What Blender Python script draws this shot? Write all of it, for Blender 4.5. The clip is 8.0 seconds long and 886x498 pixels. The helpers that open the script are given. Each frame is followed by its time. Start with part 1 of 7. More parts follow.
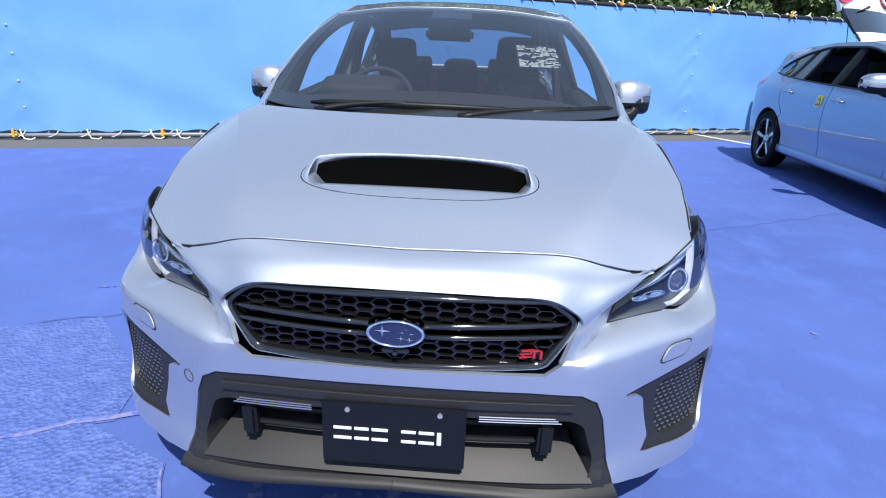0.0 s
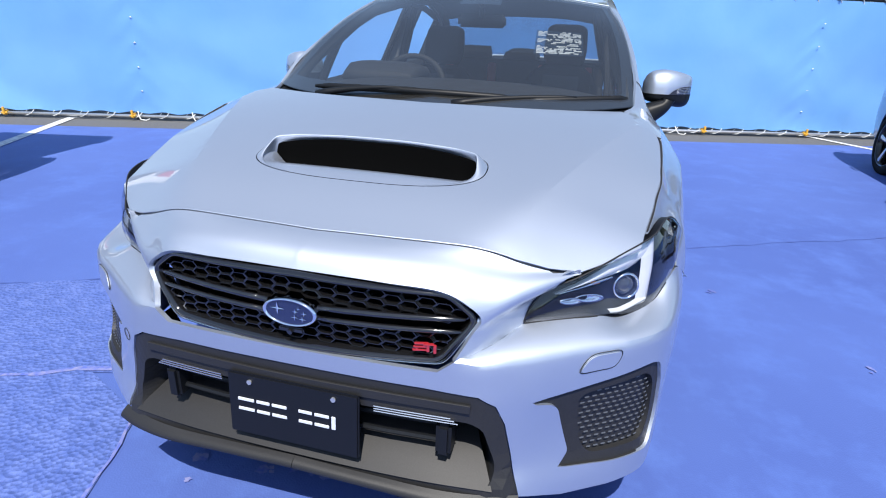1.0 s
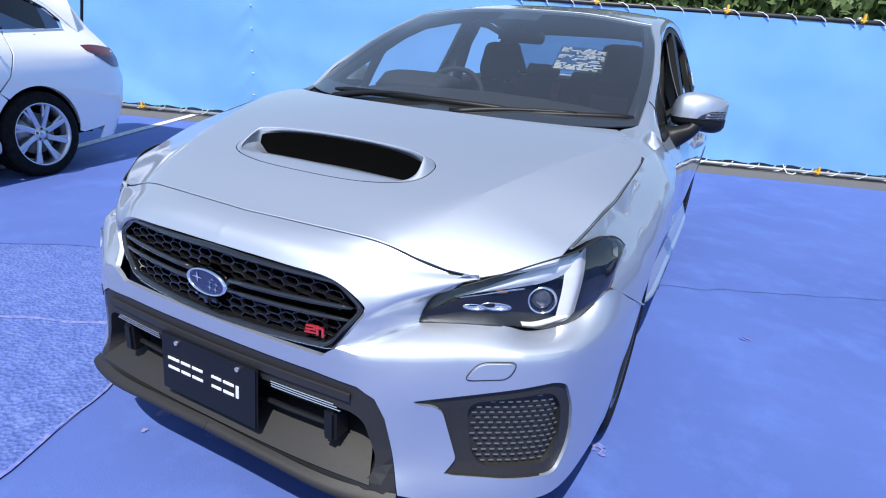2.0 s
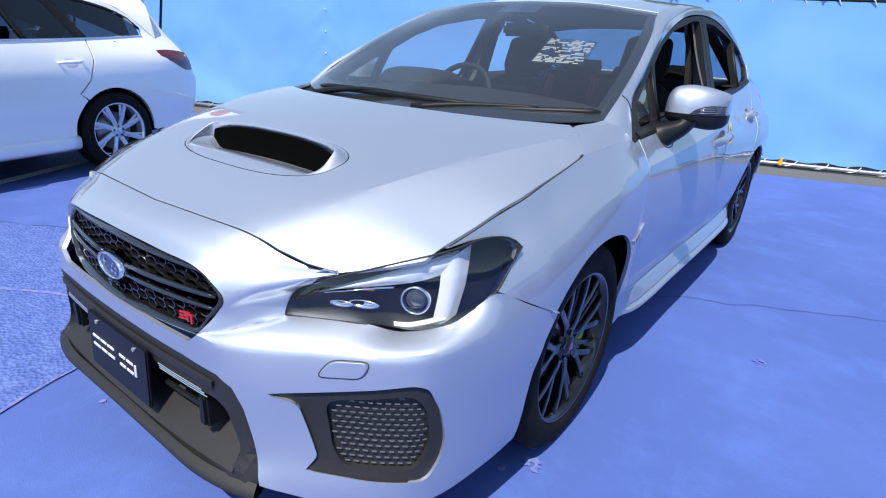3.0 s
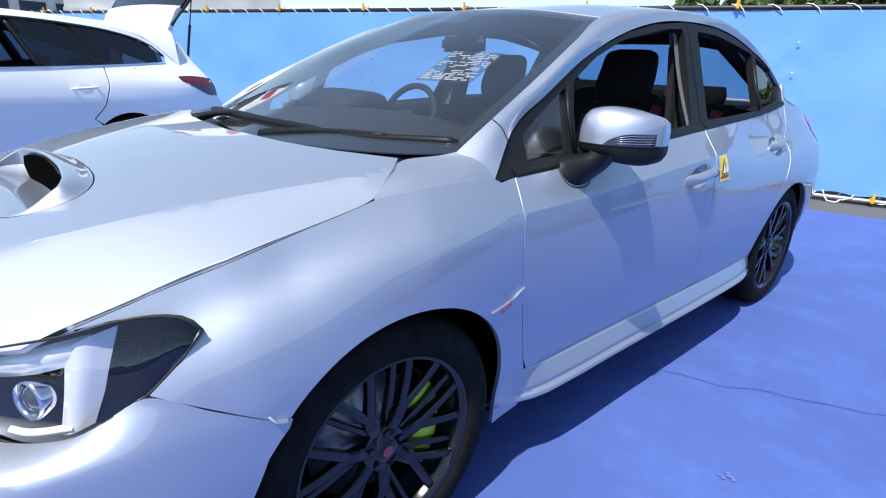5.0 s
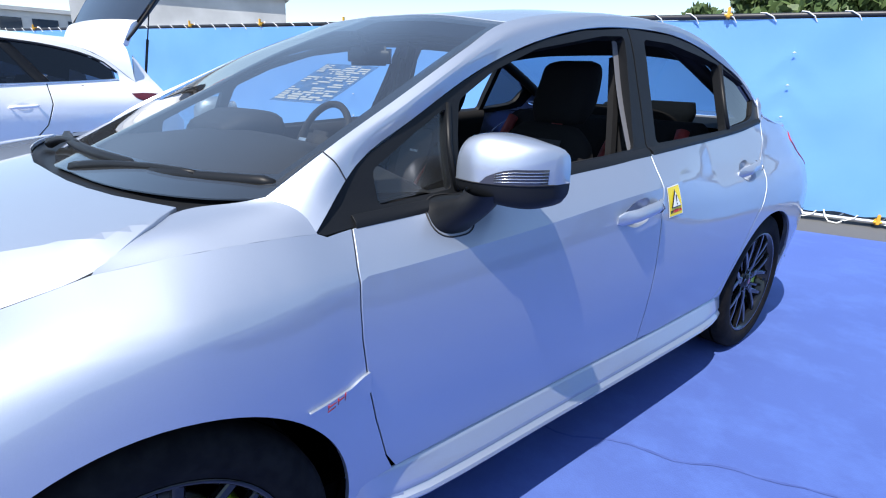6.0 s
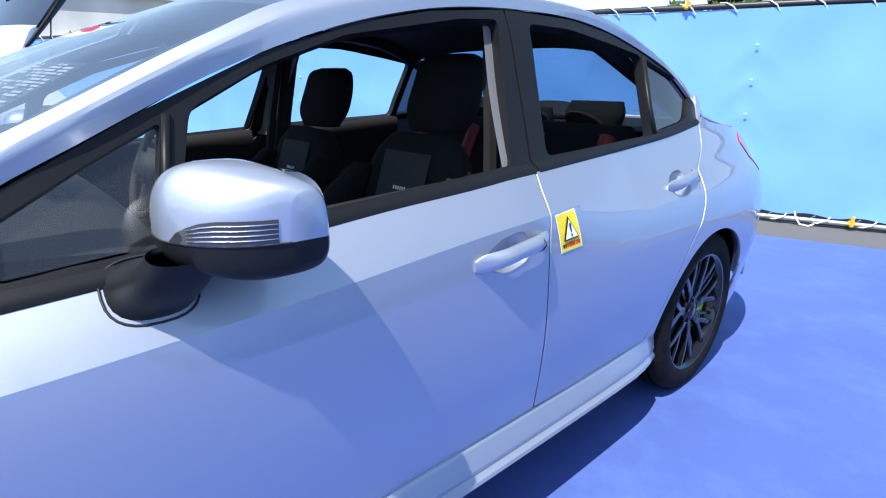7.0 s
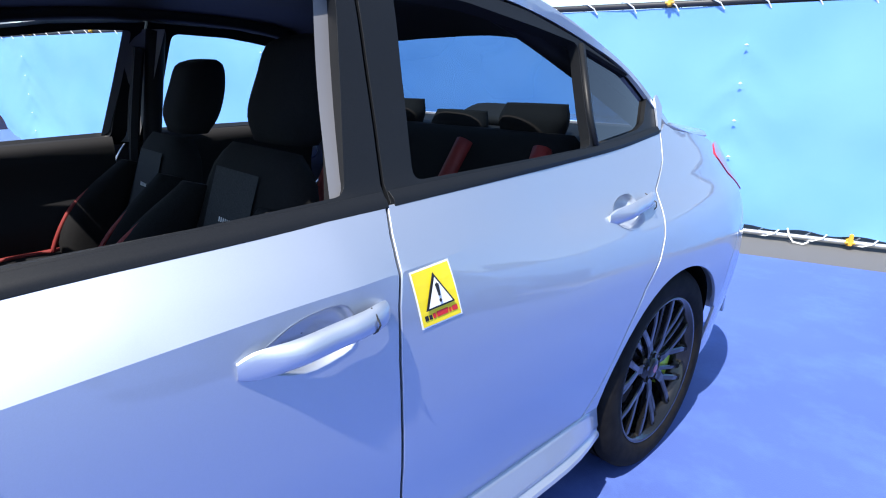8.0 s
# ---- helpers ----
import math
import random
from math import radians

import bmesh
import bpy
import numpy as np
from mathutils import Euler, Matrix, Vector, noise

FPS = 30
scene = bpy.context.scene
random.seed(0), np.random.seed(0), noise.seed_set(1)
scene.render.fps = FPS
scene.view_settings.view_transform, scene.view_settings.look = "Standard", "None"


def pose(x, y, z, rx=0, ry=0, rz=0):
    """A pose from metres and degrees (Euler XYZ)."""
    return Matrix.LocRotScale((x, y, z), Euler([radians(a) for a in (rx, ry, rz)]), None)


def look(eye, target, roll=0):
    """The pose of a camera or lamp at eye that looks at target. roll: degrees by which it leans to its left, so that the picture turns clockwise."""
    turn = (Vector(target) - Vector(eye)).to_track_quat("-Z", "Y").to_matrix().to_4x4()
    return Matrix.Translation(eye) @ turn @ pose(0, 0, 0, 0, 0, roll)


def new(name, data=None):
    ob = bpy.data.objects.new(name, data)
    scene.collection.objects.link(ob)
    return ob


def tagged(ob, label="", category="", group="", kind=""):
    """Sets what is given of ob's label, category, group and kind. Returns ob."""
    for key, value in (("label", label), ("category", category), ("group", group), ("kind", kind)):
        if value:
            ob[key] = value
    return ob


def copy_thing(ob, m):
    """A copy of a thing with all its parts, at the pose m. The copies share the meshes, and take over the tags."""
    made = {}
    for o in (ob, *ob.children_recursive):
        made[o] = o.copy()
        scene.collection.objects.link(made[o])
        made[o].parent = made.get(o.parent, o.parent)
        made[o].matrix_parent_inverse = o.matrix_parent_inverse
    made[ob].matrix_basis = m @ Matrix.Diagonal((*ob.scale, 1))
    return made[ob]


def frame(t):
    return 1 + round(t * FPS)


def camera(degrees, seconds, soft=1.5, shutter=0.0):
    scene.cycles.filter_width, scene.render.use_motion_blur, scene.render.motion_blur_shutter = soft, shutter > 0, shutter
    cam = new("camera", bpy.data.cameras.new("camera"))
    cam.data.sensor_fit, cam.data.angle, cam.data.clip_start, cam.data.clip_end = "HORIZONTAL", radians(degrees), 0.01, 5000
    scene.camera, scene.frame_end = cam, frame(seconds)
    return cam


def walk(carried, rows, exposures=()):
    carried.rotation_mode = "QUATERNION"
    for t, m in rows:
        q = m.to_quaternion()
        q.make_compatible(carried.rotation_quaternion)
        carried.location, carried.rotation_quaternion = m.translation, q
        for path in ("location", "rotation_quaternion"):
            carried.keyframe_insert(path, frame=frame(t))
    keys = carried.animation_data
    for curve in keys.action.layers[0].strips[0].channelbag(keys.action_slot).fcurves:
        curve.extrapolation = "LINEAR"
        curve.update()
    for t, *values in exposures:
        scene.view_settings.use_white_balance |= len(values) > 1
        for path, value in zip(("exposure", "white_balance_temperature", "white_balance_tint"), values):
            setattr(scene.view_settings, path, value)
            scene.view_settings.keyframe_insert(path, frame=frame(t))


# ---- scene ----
cam = camera(78.7, 8.0, soft=1.1)
PATH = [
    (0, (0.146, -1.063, 1.216), (0.054, 0.81, 0.519), 2.3),
    (0.5, (0.355, -1.005, 1.205), (0.103, 0.84, 0.476), 2.7),
    (1, (0.569, -0.961, 1.2), (0.113, 0.844, 0.47), 2.4),
    (1.5, (0.794, -0.915, 1.205), (0.098, 0.814, 0.479), 3.6),
    (1.7, (0.873, -0.896, 1.179), (0.132, 0.83, 0.493), 4.4),
    (2.8, (1.316, -0.59, 1.194), (0.256, 0.947, 0.475), 3.4),
    (3, (1.394, -0.541, 1.194), (0.286, 0.967, 0.487), 3.4),
    (3.5, (1.543, -0.394, 1.193), (0.322, 1.023, 0.484), 4.1),
    (4, (1.628, -0.212, 1.196), (0.324, 1.125, 0.481), 4.1),
    (4.5, (1.665, -0.003, 1.196), (0.334, 1.315, 0.495), 3.0),
    (4.7, (1.687, 0.097, 1.191), (0.333, 1.406, 0.517), 2.5),
    (5.8, (1.677, 0.703, 1.201), (0.274, 1.993, 0.596), 2.8),
    (6, (1.68, 0.79, 1.212), (0.267, 2.074, 0.615), 2.1),
    (6.5, (1.656, 1.095, 1.212), (0.262, 2.409, 0.636), 0.9),
    (7, (1.633, 1.399, 1.211), (0.242, 2.712, 0.627), 0.7),
    (7.5, (1.576, 1.686, 1.195), (0.192, 3.012, 0.624), 1.1),
    (8, (1.512, 1.963, 1.191), (0.124, 3.286, 0.623), 1.1),
]
walk(cam, [(t, look(eye, target, roll)) for t, eye, target, roll in PATH],
     exposures=[(0, 0.43), (4.5, 0.37), (5.8, 0.52), (6.5, 0.67), (8, 0.92)])

# ---- light ----
SUN_TO = Vector((0.13, -0.57, 1.0)).normalized()
world = bpy.data.worlds.new("daylight")
scene.world = world
world.use_nodes = True
wn = world.node_tree
sky = wn.nodes.new("ShaderNodeTexSky")
sky.sky_type, sky.sun_disc = "NISHITA", False
sky.sun_elevation = math.asin(SUN_TO.z)
sky.sun_rotation = math.atan2(SUN_TO.x, SUN_TO.y)
sky.air_density, sky.dust_density, sky.ozone_density = 1.0, 0.35, 1.0
wn.nodes["Background"].inputs["Strength"].default_value = 0.15
wn.links.new(sky.outputs["Color"], wn.nodes["Background"].inputs["Color"])
sun_data = bpy.data.lights.new("sun", "SUN")
sun_data.energy, sun_data.angle, sun_data.color = 5.0, radians(0.53), (1.0, 0.95, 0.88)
sun = new("sun", sun_data)
sun.matrix_world = look(SUN_TO * 30, (0, 0, 0))

# ---- materials ----
def material(name, color=(0.5, 0.5, 0.5), rough=0.5, metal=0.0, **more):
    m = bpy.data.materials.new(name)
    m.use_nodes = True
    b = m.node_tree.nodes["Principled BSDF"]
    b.inputs["Base Color"].default_value = (*color, 1)
    b.inputs["Roughness"].default_value = rough
    b.inputs["Metallic"].default_value = metal
    for key, value in more.items():
        b.inputs[key.replace("_", " ")].default_value = value
    return m


def node(m, kind, **values):
    n = m.node_tree.nodes.new(kind)
    for key, value in values.items():
        n.inputs[key.replace("_", " ")].default_value = value
    return n


def bsdf(m):
    return m.node_tree.nodes["Principled BSDF"]


def join(m, a, out, b, into):
    m.node_tree.links.new(a.outputs[out], b.inputs[into])


def ramp(m, stops):
    n = m.node_tree.nodes.new("ShaderNodeValToRGB")
    el = n.color_ramp.elements
    while len(el) < len(stops):
        el.new(0.5)
    for e, (p, c) in zip(el, stops):
        e.position, e.color = p, (*c, 1) if len(c) == 3 else c
    return n


def place(m, scale=(1, 1, 1)):
    tc = m.node_tree.nodes.new("ShaderNodeTexCoord")
    mp = m.node_tree.nodes.new("ShaderNodeMapping")
    mp.inputs["Scale"].default_value = scale
    join(m, tc, "Object", mp, "Vector")
    return mp


def speckle(m, scale, low, high, detail=4.0, at=None, into="Base Color", span=(0.35, 0.65)):
    """Noise between two colours on an input of the surface."""
    at = at or place(m)
    n = node(m, "ShaderNodeTexNoise", Scale=scale, Detail=detail)
    r = ramp(m, [(span[0], low), (span[1], high)])
    join(m, at, "Vector", n, "Vector")
    join(m, n, "Fac", r, "Fac")
    m.node_tree.links.new(r.outputs["Color"], bsdf(m).inputs[into])
    return n, r


def bump(m, scale, strength, distance=0.002, detail=3.0, kind="ShaderNodeTexNoise", at=None):
    at = at or place(m)
    n = m.node_tree.nodes.new(kind)
    n.inputs["Scale"].default_value = scale
    if kind == "ShaderNodeTexNoise":
        n.inputs["Detail"].default_value = detail
    b = node(m, "ShaderNodeBump", Strength=strength, Distance=distance)
    join(m, at, "Vector", n, "Vector")
    m.node_tree.links.new(n.outputs[0], b.inputs["Height"])
    m.node_tree.links.new(b.outputs["Normal"], bsdf(m).inputs["Normal"])
    return n, b


def paint_metallic(name, color, metal=0.75, rough=0.32):
    """Car paint: metal flake under a clear coat."""
    m = material(name, color, rough, metal, Coat_Weight=1.0, Coat_Roughness=0.02, Coat_IOR=1.7)
    at = place(m)
    v = node(m, "ShaderNodeTexVoronoi", Scale=2600.0)
    mix = m.node_tree.nodes.new("ShaderNodeMix")
    mix.data_type = "RGBA"
    mix.inputs["A"].default_value = (*[c * 0.94 for c in color], 1)
    mix.inputs["B"].default_value = (*[min(1, c * 1.06) for c in color], 1)
    join(m, at, "Vector", v, "Vector")
    m.node_tree.links.new(v.outputs["Color"], mix.inputs["Factor"])
    m.node_tree.links.new(mix.outputs["Result"], bsdf(m).inputs["Base Color"])
    return m


SILVER = paint_metallic("silver_paint", (0.456, 0.501, 0.583), 0.88, 0.55)
BLUEGREY = paint_metallic("blue_grey_paint", (0.27, 0.35, 0.47), 0.8, 0.48)
WHITE = paint_metallic("pearl_white_paint", (0.86, 0.86, 0.85), 0.0, 0.35)
BLACK = material("satin_black_plastic", (0.008, 0.009, 0.011), 0.45, Specular_IOR_Level=0.22)
speckle(BLACK, 500, (0.006, 0.007, 0.009), (0.010, 0.011, 0.013))
bump(BLACK, 900, 0.15, 0.0004)
PLASTIC = material("grained_black_plastic", (0.019, 0.019, 0.020), 0.52, Specular_IOR_Level=0.35)
speckle(PLASTIC, 420, (0.015, 0.015, 0.016), (0.023, 0.023, 0.024))
bump(PLASTIC, 700, 0.25, 0.0005)
GLOSS = material("gloss_black", (0.008, 0.008, 0.009), 0.08, 0.0, Coat_Weight=1.0, Coat_Roughness=0.02)
LAMP_BLACK = material("lamp_black", (0.004, 0.004, 0.005), 0.4, 0.0, Specular_IOR_Level=0.08)
CHROME = material("chrome", (0.82, 0.83, 0.85), 0.06, 1.0)
GUN = material("gunmetal_alloy", (0.010, 0.0105, 0.012), 0.16, 0.3, Specular_IOR_Level=0.35, Coat_Weight=0.5, Coat_Roughness=0.05)
ALLOY = material("silver_alloy", (0.62, 0.63, 0.65), 0.25, 0.9)
RUBBER = material("tyre_rubber", (0.011, 0.011, 0.012), 0.8, Specular_IOR_Level=0.12)
speckle(RUBBER, 30, (0.006, 0.006, 0.007), (0.012, 0.012, 0.012))
bump(RUBBER, 260, 0.2, 0.0006)
# Near-black without reflections: shade of openings and hollows put into the colour.
VOID = material("cavity_shade_black", (0.003, 0.003, 0.003), 0.95, Specular_IOR_Level=0.0)
# Rubber seals, and the dark lines drawn for panel gaps.
SEAL = material("seal_and_gap_black", (0.012, 0.012, 0.013), 0.6)
LIME = material("lime_brake_caliper", (0.42, 0.62, 0.03), 0.35, 0.0, Coat_Weight=0.5)
RED = material("red_badge", (0.36, 0.016, 0.022), 0.3, 0.0, Coat_Weight=1.0)
LENS_RED = material("red_lamp_lens", (0.45, 0.03, 0.06), 0.1, 0.0, Coat_Weight=1.0)
YELLOW = material("yellow_sticker", (0.86, 0.66, 0.02), 0.4)
INK = material("black_ink", (0.012, 0.012, 0.012), 0.5)
REDINK = material("red_ink", (0.60, 0.02, 0.02), 0.5)
PAPER = material("white_paper", (0.82, 0.82, 0.80), 0.6)
PLATE = material("black_plate", (0.006, 0.007, 0.010), 0.45, Specular_IOR_Level=0.25)
LETTER = material("silver_print", (0.72, 0.74, 0.76), 0.35, 0.2)


def glass_material(name, tint, sky_haze=0.0):
    """Thin glass: a tinted pane that mirrors by its angle."""
    m = bpy.data.materials.new(name)
    m.use_nodes = True
    nt = m.node_tree
    nt.nodes.clear()
    out = nt.nodes.new("ShaderNodeOutputMaterial")
    mix = nt.nodes.new("ShaderNodeMixShader")
    tr = nt.nodes.new("ShaderNodeBsdfTransparent")
    gl = nt.nodes.new("ShaderNodeBsdfGlossy")
    fr = nt.nodes.new("ShaderNodeLayerWeight")
    pw = nt.nodes.new("ShaderNodeMath")
    pw.operation, pw.inputs[1].default_value = "POWER", 3.0
    ml = nt.nodes.new("ShaderNodeMath")
    ml.operation, ml.inputs[1].default_value, ml.inputs[2].default_value = "MULTIPLY_ADD", 0.9, 0.08
    tr.inputs["Color"].default_value = (*tint, 1)
    gl.inputs["Roughness"].default_value = 0.01
    fr.inputs["Blend"].default_value = 0.5
    nt.links.new(fr.outputs["Facing"], pw.inputs[0])
    nt.links.new(pw.outputs[0], ml.inputs[0])
    nt.links.new(ml.outputs[0], mix.inputs[0])
    nt.links.new(tr.outputs[0], mix.inputs[1])
    nt.links.new(gl.outputs[0], mix.inputs[2])
    # Pale diffuse mixed in as haze, in place of sky reflected in the pane.
    film = nt.nodes.new("ShaderNodeMixShader")
    df = nt.nodes.new("ShaderNodeBsdfDiffuse")
    df.inputs["Color"].default_value = (0.75, 0.75, 0.74, 1)
    film.inputs[0].default_value = sky_haze
    nt.links.new(mix.outputs[0], film.inputs[1])
    nt.links.new(df.outputs[0], film.inputs[2])
    nt.links.new(film.outputs[0], out.inputs[0])
    return m


GLASS = glass_material("window_glass", (0.80, 0.87, 0.87), 0.015)
TINT = glass_material("tinted_rear_glass", (0.36, 0.47, 0.56))
PRIVACY = glass_material("dark_privacy_glass", (0.10, 0.11, 0.13))
CLEAR = glass_material("clear_lens", (0.93, 0.94, 0.95))
FABRIC = material("black_seat_fabric", (0.010, 0.010, 0.011), 0.9, Specular_IOR_Level=0.15)
speckle(FABRIC, 500, (0.006, 0.006, 0.007), (0.014, 0.014, 0.015))
bump(FABRIC, 700, 0.4, 0.0008)
LEATHER = material("grey_seat_suede", (0.035, 0.036, 0.04), 0.85, Specular_IOR_Level=0.2)
speckle(LEATHER, 300, (0.028, 0.029, 0.032), (0.045, 0.046, 0.05))
REDTRIM = material("red_seat_leather", (0.20, 0.018, 0.016), 0.6)
GREYCLOTH = material("pale_grey_seat_cloth", (0.13, 0.14, 0.15), 0.85, Specular_IOR_Level=0.2)
speckle(GREYCLOTH, 350, (0.10, 0.11, 0.12), (0.16, 0.17, 0.18))
DASH = material("dark_dashboard", (0.013, 0.013, 0.015), 0.7, Specular_IOR_Level=0.25)
bump(DASH, 120, 0.06, 0.0004)

# ground: blue paint worn on asphalt
ASPHALT = material("blue_painted_asphalt", (0.1, 0.15, 0.6), 0.62)
def dress_ground(m, grain=0.35, wear=0.54, chips=0.0):
    nt = m.node_tree
    at = place(m)
    big = node(m, "ShaderNodeTexNoise", Scale=0.55, Detail=5.0)
    mid = node(m, "ShaderNodeTexNoise", Scale=2.6 if not chips else 16.0, Detail=9.0, Roughness=0.72)
    fine = node(m, "ShaderNodeTexVoronoi", Scale=170.0 if not chips else 60.0)
    for n in (big, mid, fine):
        join(m, at, "Vector", n, "Vector")
    tone = ramp(m, [(0.3, (0.056, 0.097, 0.318)), (0.7, (0.073, 0.124, 0.37))])
    join(m, big, "Fac", tone, "Fac")
    worn = ramp(m, [(wear - 0.06, (0, 0, 0)), (wear + 0.14, (1, 1, 1))])
    join(m, mid, "Fac", worn, "Fac")
    scuff = nt.nodes.new("ShaderNodeMix")
    scuff.data_type = "RGBA"
    scuff.inputs["B"].default_value = (0.078, 0.140, 0.415, 1) if not chips else (0.105, 0.160, 0.43, 1)
    nt.links.new(worn.outputs["Color"], scuff.inputs["Factor"])
    nt.links.new(tone.outputs["Color"], scuff.inputs["A"])
    nt.links.new(scuff.outputs["Result"], bsdf(m).inputs["Base Color"])
    b = node(m, "ShaderNodeBump", Strength=grain, Distance=0.004 if not chips else 0.008)
    nt.links.new(fine.outputs["Distance"], b.inputs["Height"])
    nt.links.new(b.outputs["Normal"], bsdf(m).inputs["Normal"])
dress_ground(ASPHALT, 0.14)
COARSE = material("coarse_blue_asphalt", (0.1, 0.15, 0.5), 0.7)
dress_ground(COARSE, 1.0, 0.50, 1.0)
CRACK = material("dark_crack", (0.054, 0.090, 0.30), 0.9)
speckle(CRACK, 9, (0.046, 0.078, 0.262), (0.066, 0.113, 0.352))
SCUFF = material("scuffed_paint", (0.22, 0.25, 0.46), 0.8)
speckle(SCUFF, 45, (0.078, 0.12, 0.43), (0.21, 0.22, 0.40))
BARE = material("grey_asphalt", (0.10, 0.10, 0.105), 0.85)
speckle(BARE, 160, (0.05, 0.05, 0.052), (0.15, 0.148, 0.145))
bump(BARE, 220, 0.5, 0.003)
LINE = material("white_line_paint", (0.62, 0.62, 0.60), 0.7)
speckle(LINE, 30, (0.42, 0.42, 0.42), (0.70, 0.70, 0.68))

# tarpaulin
TARP = material("blue_tarpaulin", (0.13, 0.48, 0.88), 0.42)
speckle(TARP, 1.2, (0.142, 0.342, 0.695), (0.165, 0.370, 0.72))
bump(TARP, 2.2, 0.25, 0.03, 5.0)
PIPE_DARK = material("dark_steel_pipe", (0.05, 0.05, 0.055), 0.45, 0.6)
PIPE = material("galvanised_pipe", (0.55, 0.56, 0.57), 0.4, 0.8)
ROPE = material("white_rope", (0.75, 0.75, 0.72), 0.8)
CLAMP = material("yellow_clamp", (0.75, 0.42, 0.05), 0.5)
EYELET = material("pale_eyelet", (0.80, 0.79, 0.76), 0.5, 0.1)
LEAF = material("green_leaf", (0.06, 0.11, 0.03), 0.6)
speckle(LEAF, 3.0, (0.035, 0.075, 0.02), (0.10, 0.15, 0.045))
BARK = material("brown_bark", (0.10, 0.07, 0.045), 0.9)
CONCRETE = material("pale_concrete", (0.55, 0.56, 0.57), 0.7)
speckle(CONCRETE, 0.5, (0.48, 0.49, 0.50), (0.62, 0.63, 0.64))
WINDOW_FAR = material("far_window_glass", (0.03, 0.05, 0.08), 0.08)

# ---- mesh helpers ----
SHAPE = [None]


def part(name, bm, mat, parent=None, label="", smooth=False):
    """Links a bmesh as one mesh object under a thing or a part."""
    if SHAPE[0]:
        for v in bm.verts:
            v.co = SHAPE[0](v.co)
    me = bpy.data.meshes.new(name)
    bm.normal_update()
    bm.to_mesh(me)
    bm.free()
    for mm in (mat if isinstance(mat, (list, tuple)) else [mat]):
        me.materials.append(mm)
    if smooth:
        me.polygons.foreach_set("use_smooth", [True] * len(me.polygons))
    ob = new(name, me)
    if parent is not None:
        ob.parent = parent
    if label:
        tagged(ob, label)
    return ob


def box(bm, c, size, m=None, bevel=0.0):
    r = bmesh.ops.create_cube(bm, size=1.0)
    vs = r["verts"]
    bmesh.ops.transform(bm, matrix=(m or Matrix()) @ Matrix.Translation(c) @ Matrix.Diagonal((*size, 1)), verts=vs)
    if bevel:
        es = list({e for v in vs for e in v.link_edges})
        bmesh.ops.bevel(bm, geom=es, offset=bevel, segments=2, affect="EDGES")
    return bm


def tube(bm, pts, radius, sides=8, closed=False, ends=True):
    """A round bar along a line of points; radius may be a list."""
    pts = [Vector(p) for p in pts]
    n = len(pts)
    rad = radius if isinstance(radius, (list, tuple)) else [radius] * n
    rings = []
    up = None
    for i, p in enumerate(pts):
        a = pts[(i - 1) % n] if closed or i > 0 else p
        b = pts[(i + 1) % n] if closed or i < n - 1 else p
        d = (b - a).normalized()
        if up is None:
            up = Vector((0, 0, 1)) if abs(d.z) < 0.9 else Vector((1, 0, 0))
        s = d.cross(up)
        s = s.normalized() if s.length > 1e-6 else Vector((1, 0, 0))
        up = s.cross(d).normalized()
        rings.append([bm.verts.new(p + (s * math.cos(k * math.tau / sides) + up * math.sin(k * math.tau / sides)) * rad[i]) for k in range(sides)])
    for i in range(n if closed else n - 1):
        r0, r1 = rings[i], rings[(i + 1) % n]
        for k in range(sides):
            bm.faces.new((r0[k], r0[(k + 1) % sides], r1[(k + 1) % sides], r1[k]))
    if ends and not closed:
        bm.faces.new(rings[0][::-1])
        bm.faces.new(rings[-1])
    return bm


def disc_ring(bm, radii_depths, sides=48, axis="x"):
    """A lathe round an axis: rows of (radius, depth)."""
    rows = []
    for r, d in radii_depths:
        row = []
        for k in range(sides):
            a = k * math.tau / sides
            row.append(bm.verts.new((d, r * math.cos(a), r * math.sin(a)) if axis == "x" else (r * math.cos(a), r * math.sin(a), d)))
        rows.append(row)
    for a, b in zip(rows, rows[1:]):
        for k in range(sides):
            bm.faces.new((a[k], a[(k + 1) % sides], b[(k + 1) % sides], b[k]))
    return rows


# ---- ground ----
FENCE_TILT = 0.36
FENCE_AT = 7.08
FANG = math.atan(FENCE_TILT)


def fence_point(u, z=0.0, off=0.0):
    """A point of the fence: u metres along it from x = 0, off towards the cars."""
    c, s = math.cos(FANG), math.sin(FANG)
    return Vector((u * c + off * s, FENCE_AT + u * s - off * c, z))


def strip(bm, pts, width, z=0.009, seed=1, wander=0.03):
    """A flat, slightly wandering band on the ground."""
    rnd = random.Random(seed)
    P = [Vector((*p, 0)) for p in pts]
    line = []
    for a, b in zip(P, P[1:]):
        n = max(2, int((b - a).length / 0.06))
        line += [a + (b - a) * k / n for k in range(n)]
    line.append(P[-1])
    prev = None
    for k, p in enumerate(line):
        d = (line[min(k + 1, len(line) - 1)] - line[max(k - 1, 0)]).normalized()
        s = Vector((-d.y, d.x, 0))
        c = p + s * wander * noise.noise((k * 0.35, seed, 0.3))
        w = width * (0.6 + 0.8 * rnd.random()) if wander else width
        v = (bm.verts.new((c.x + s.x * w / 2, c.y + s.y * w / 2, z)), bm.verts.new((c.x - s.x * w / 2, c.y - s.y * w / 2, z)))
        if prev:
            bm.faces.new((prev[0], prev[1], v[1], v[0]))
        prev = v
    return bm


SCUFFS = [(1.32, 1.9, .03, .4), (.86, .70, .045, .9), (1.81, 1.31, .03, .9), (-.41, .08, .07, .8), (-.12, .12, .06, .2), (-1.69, 1.35, .035, .5)]


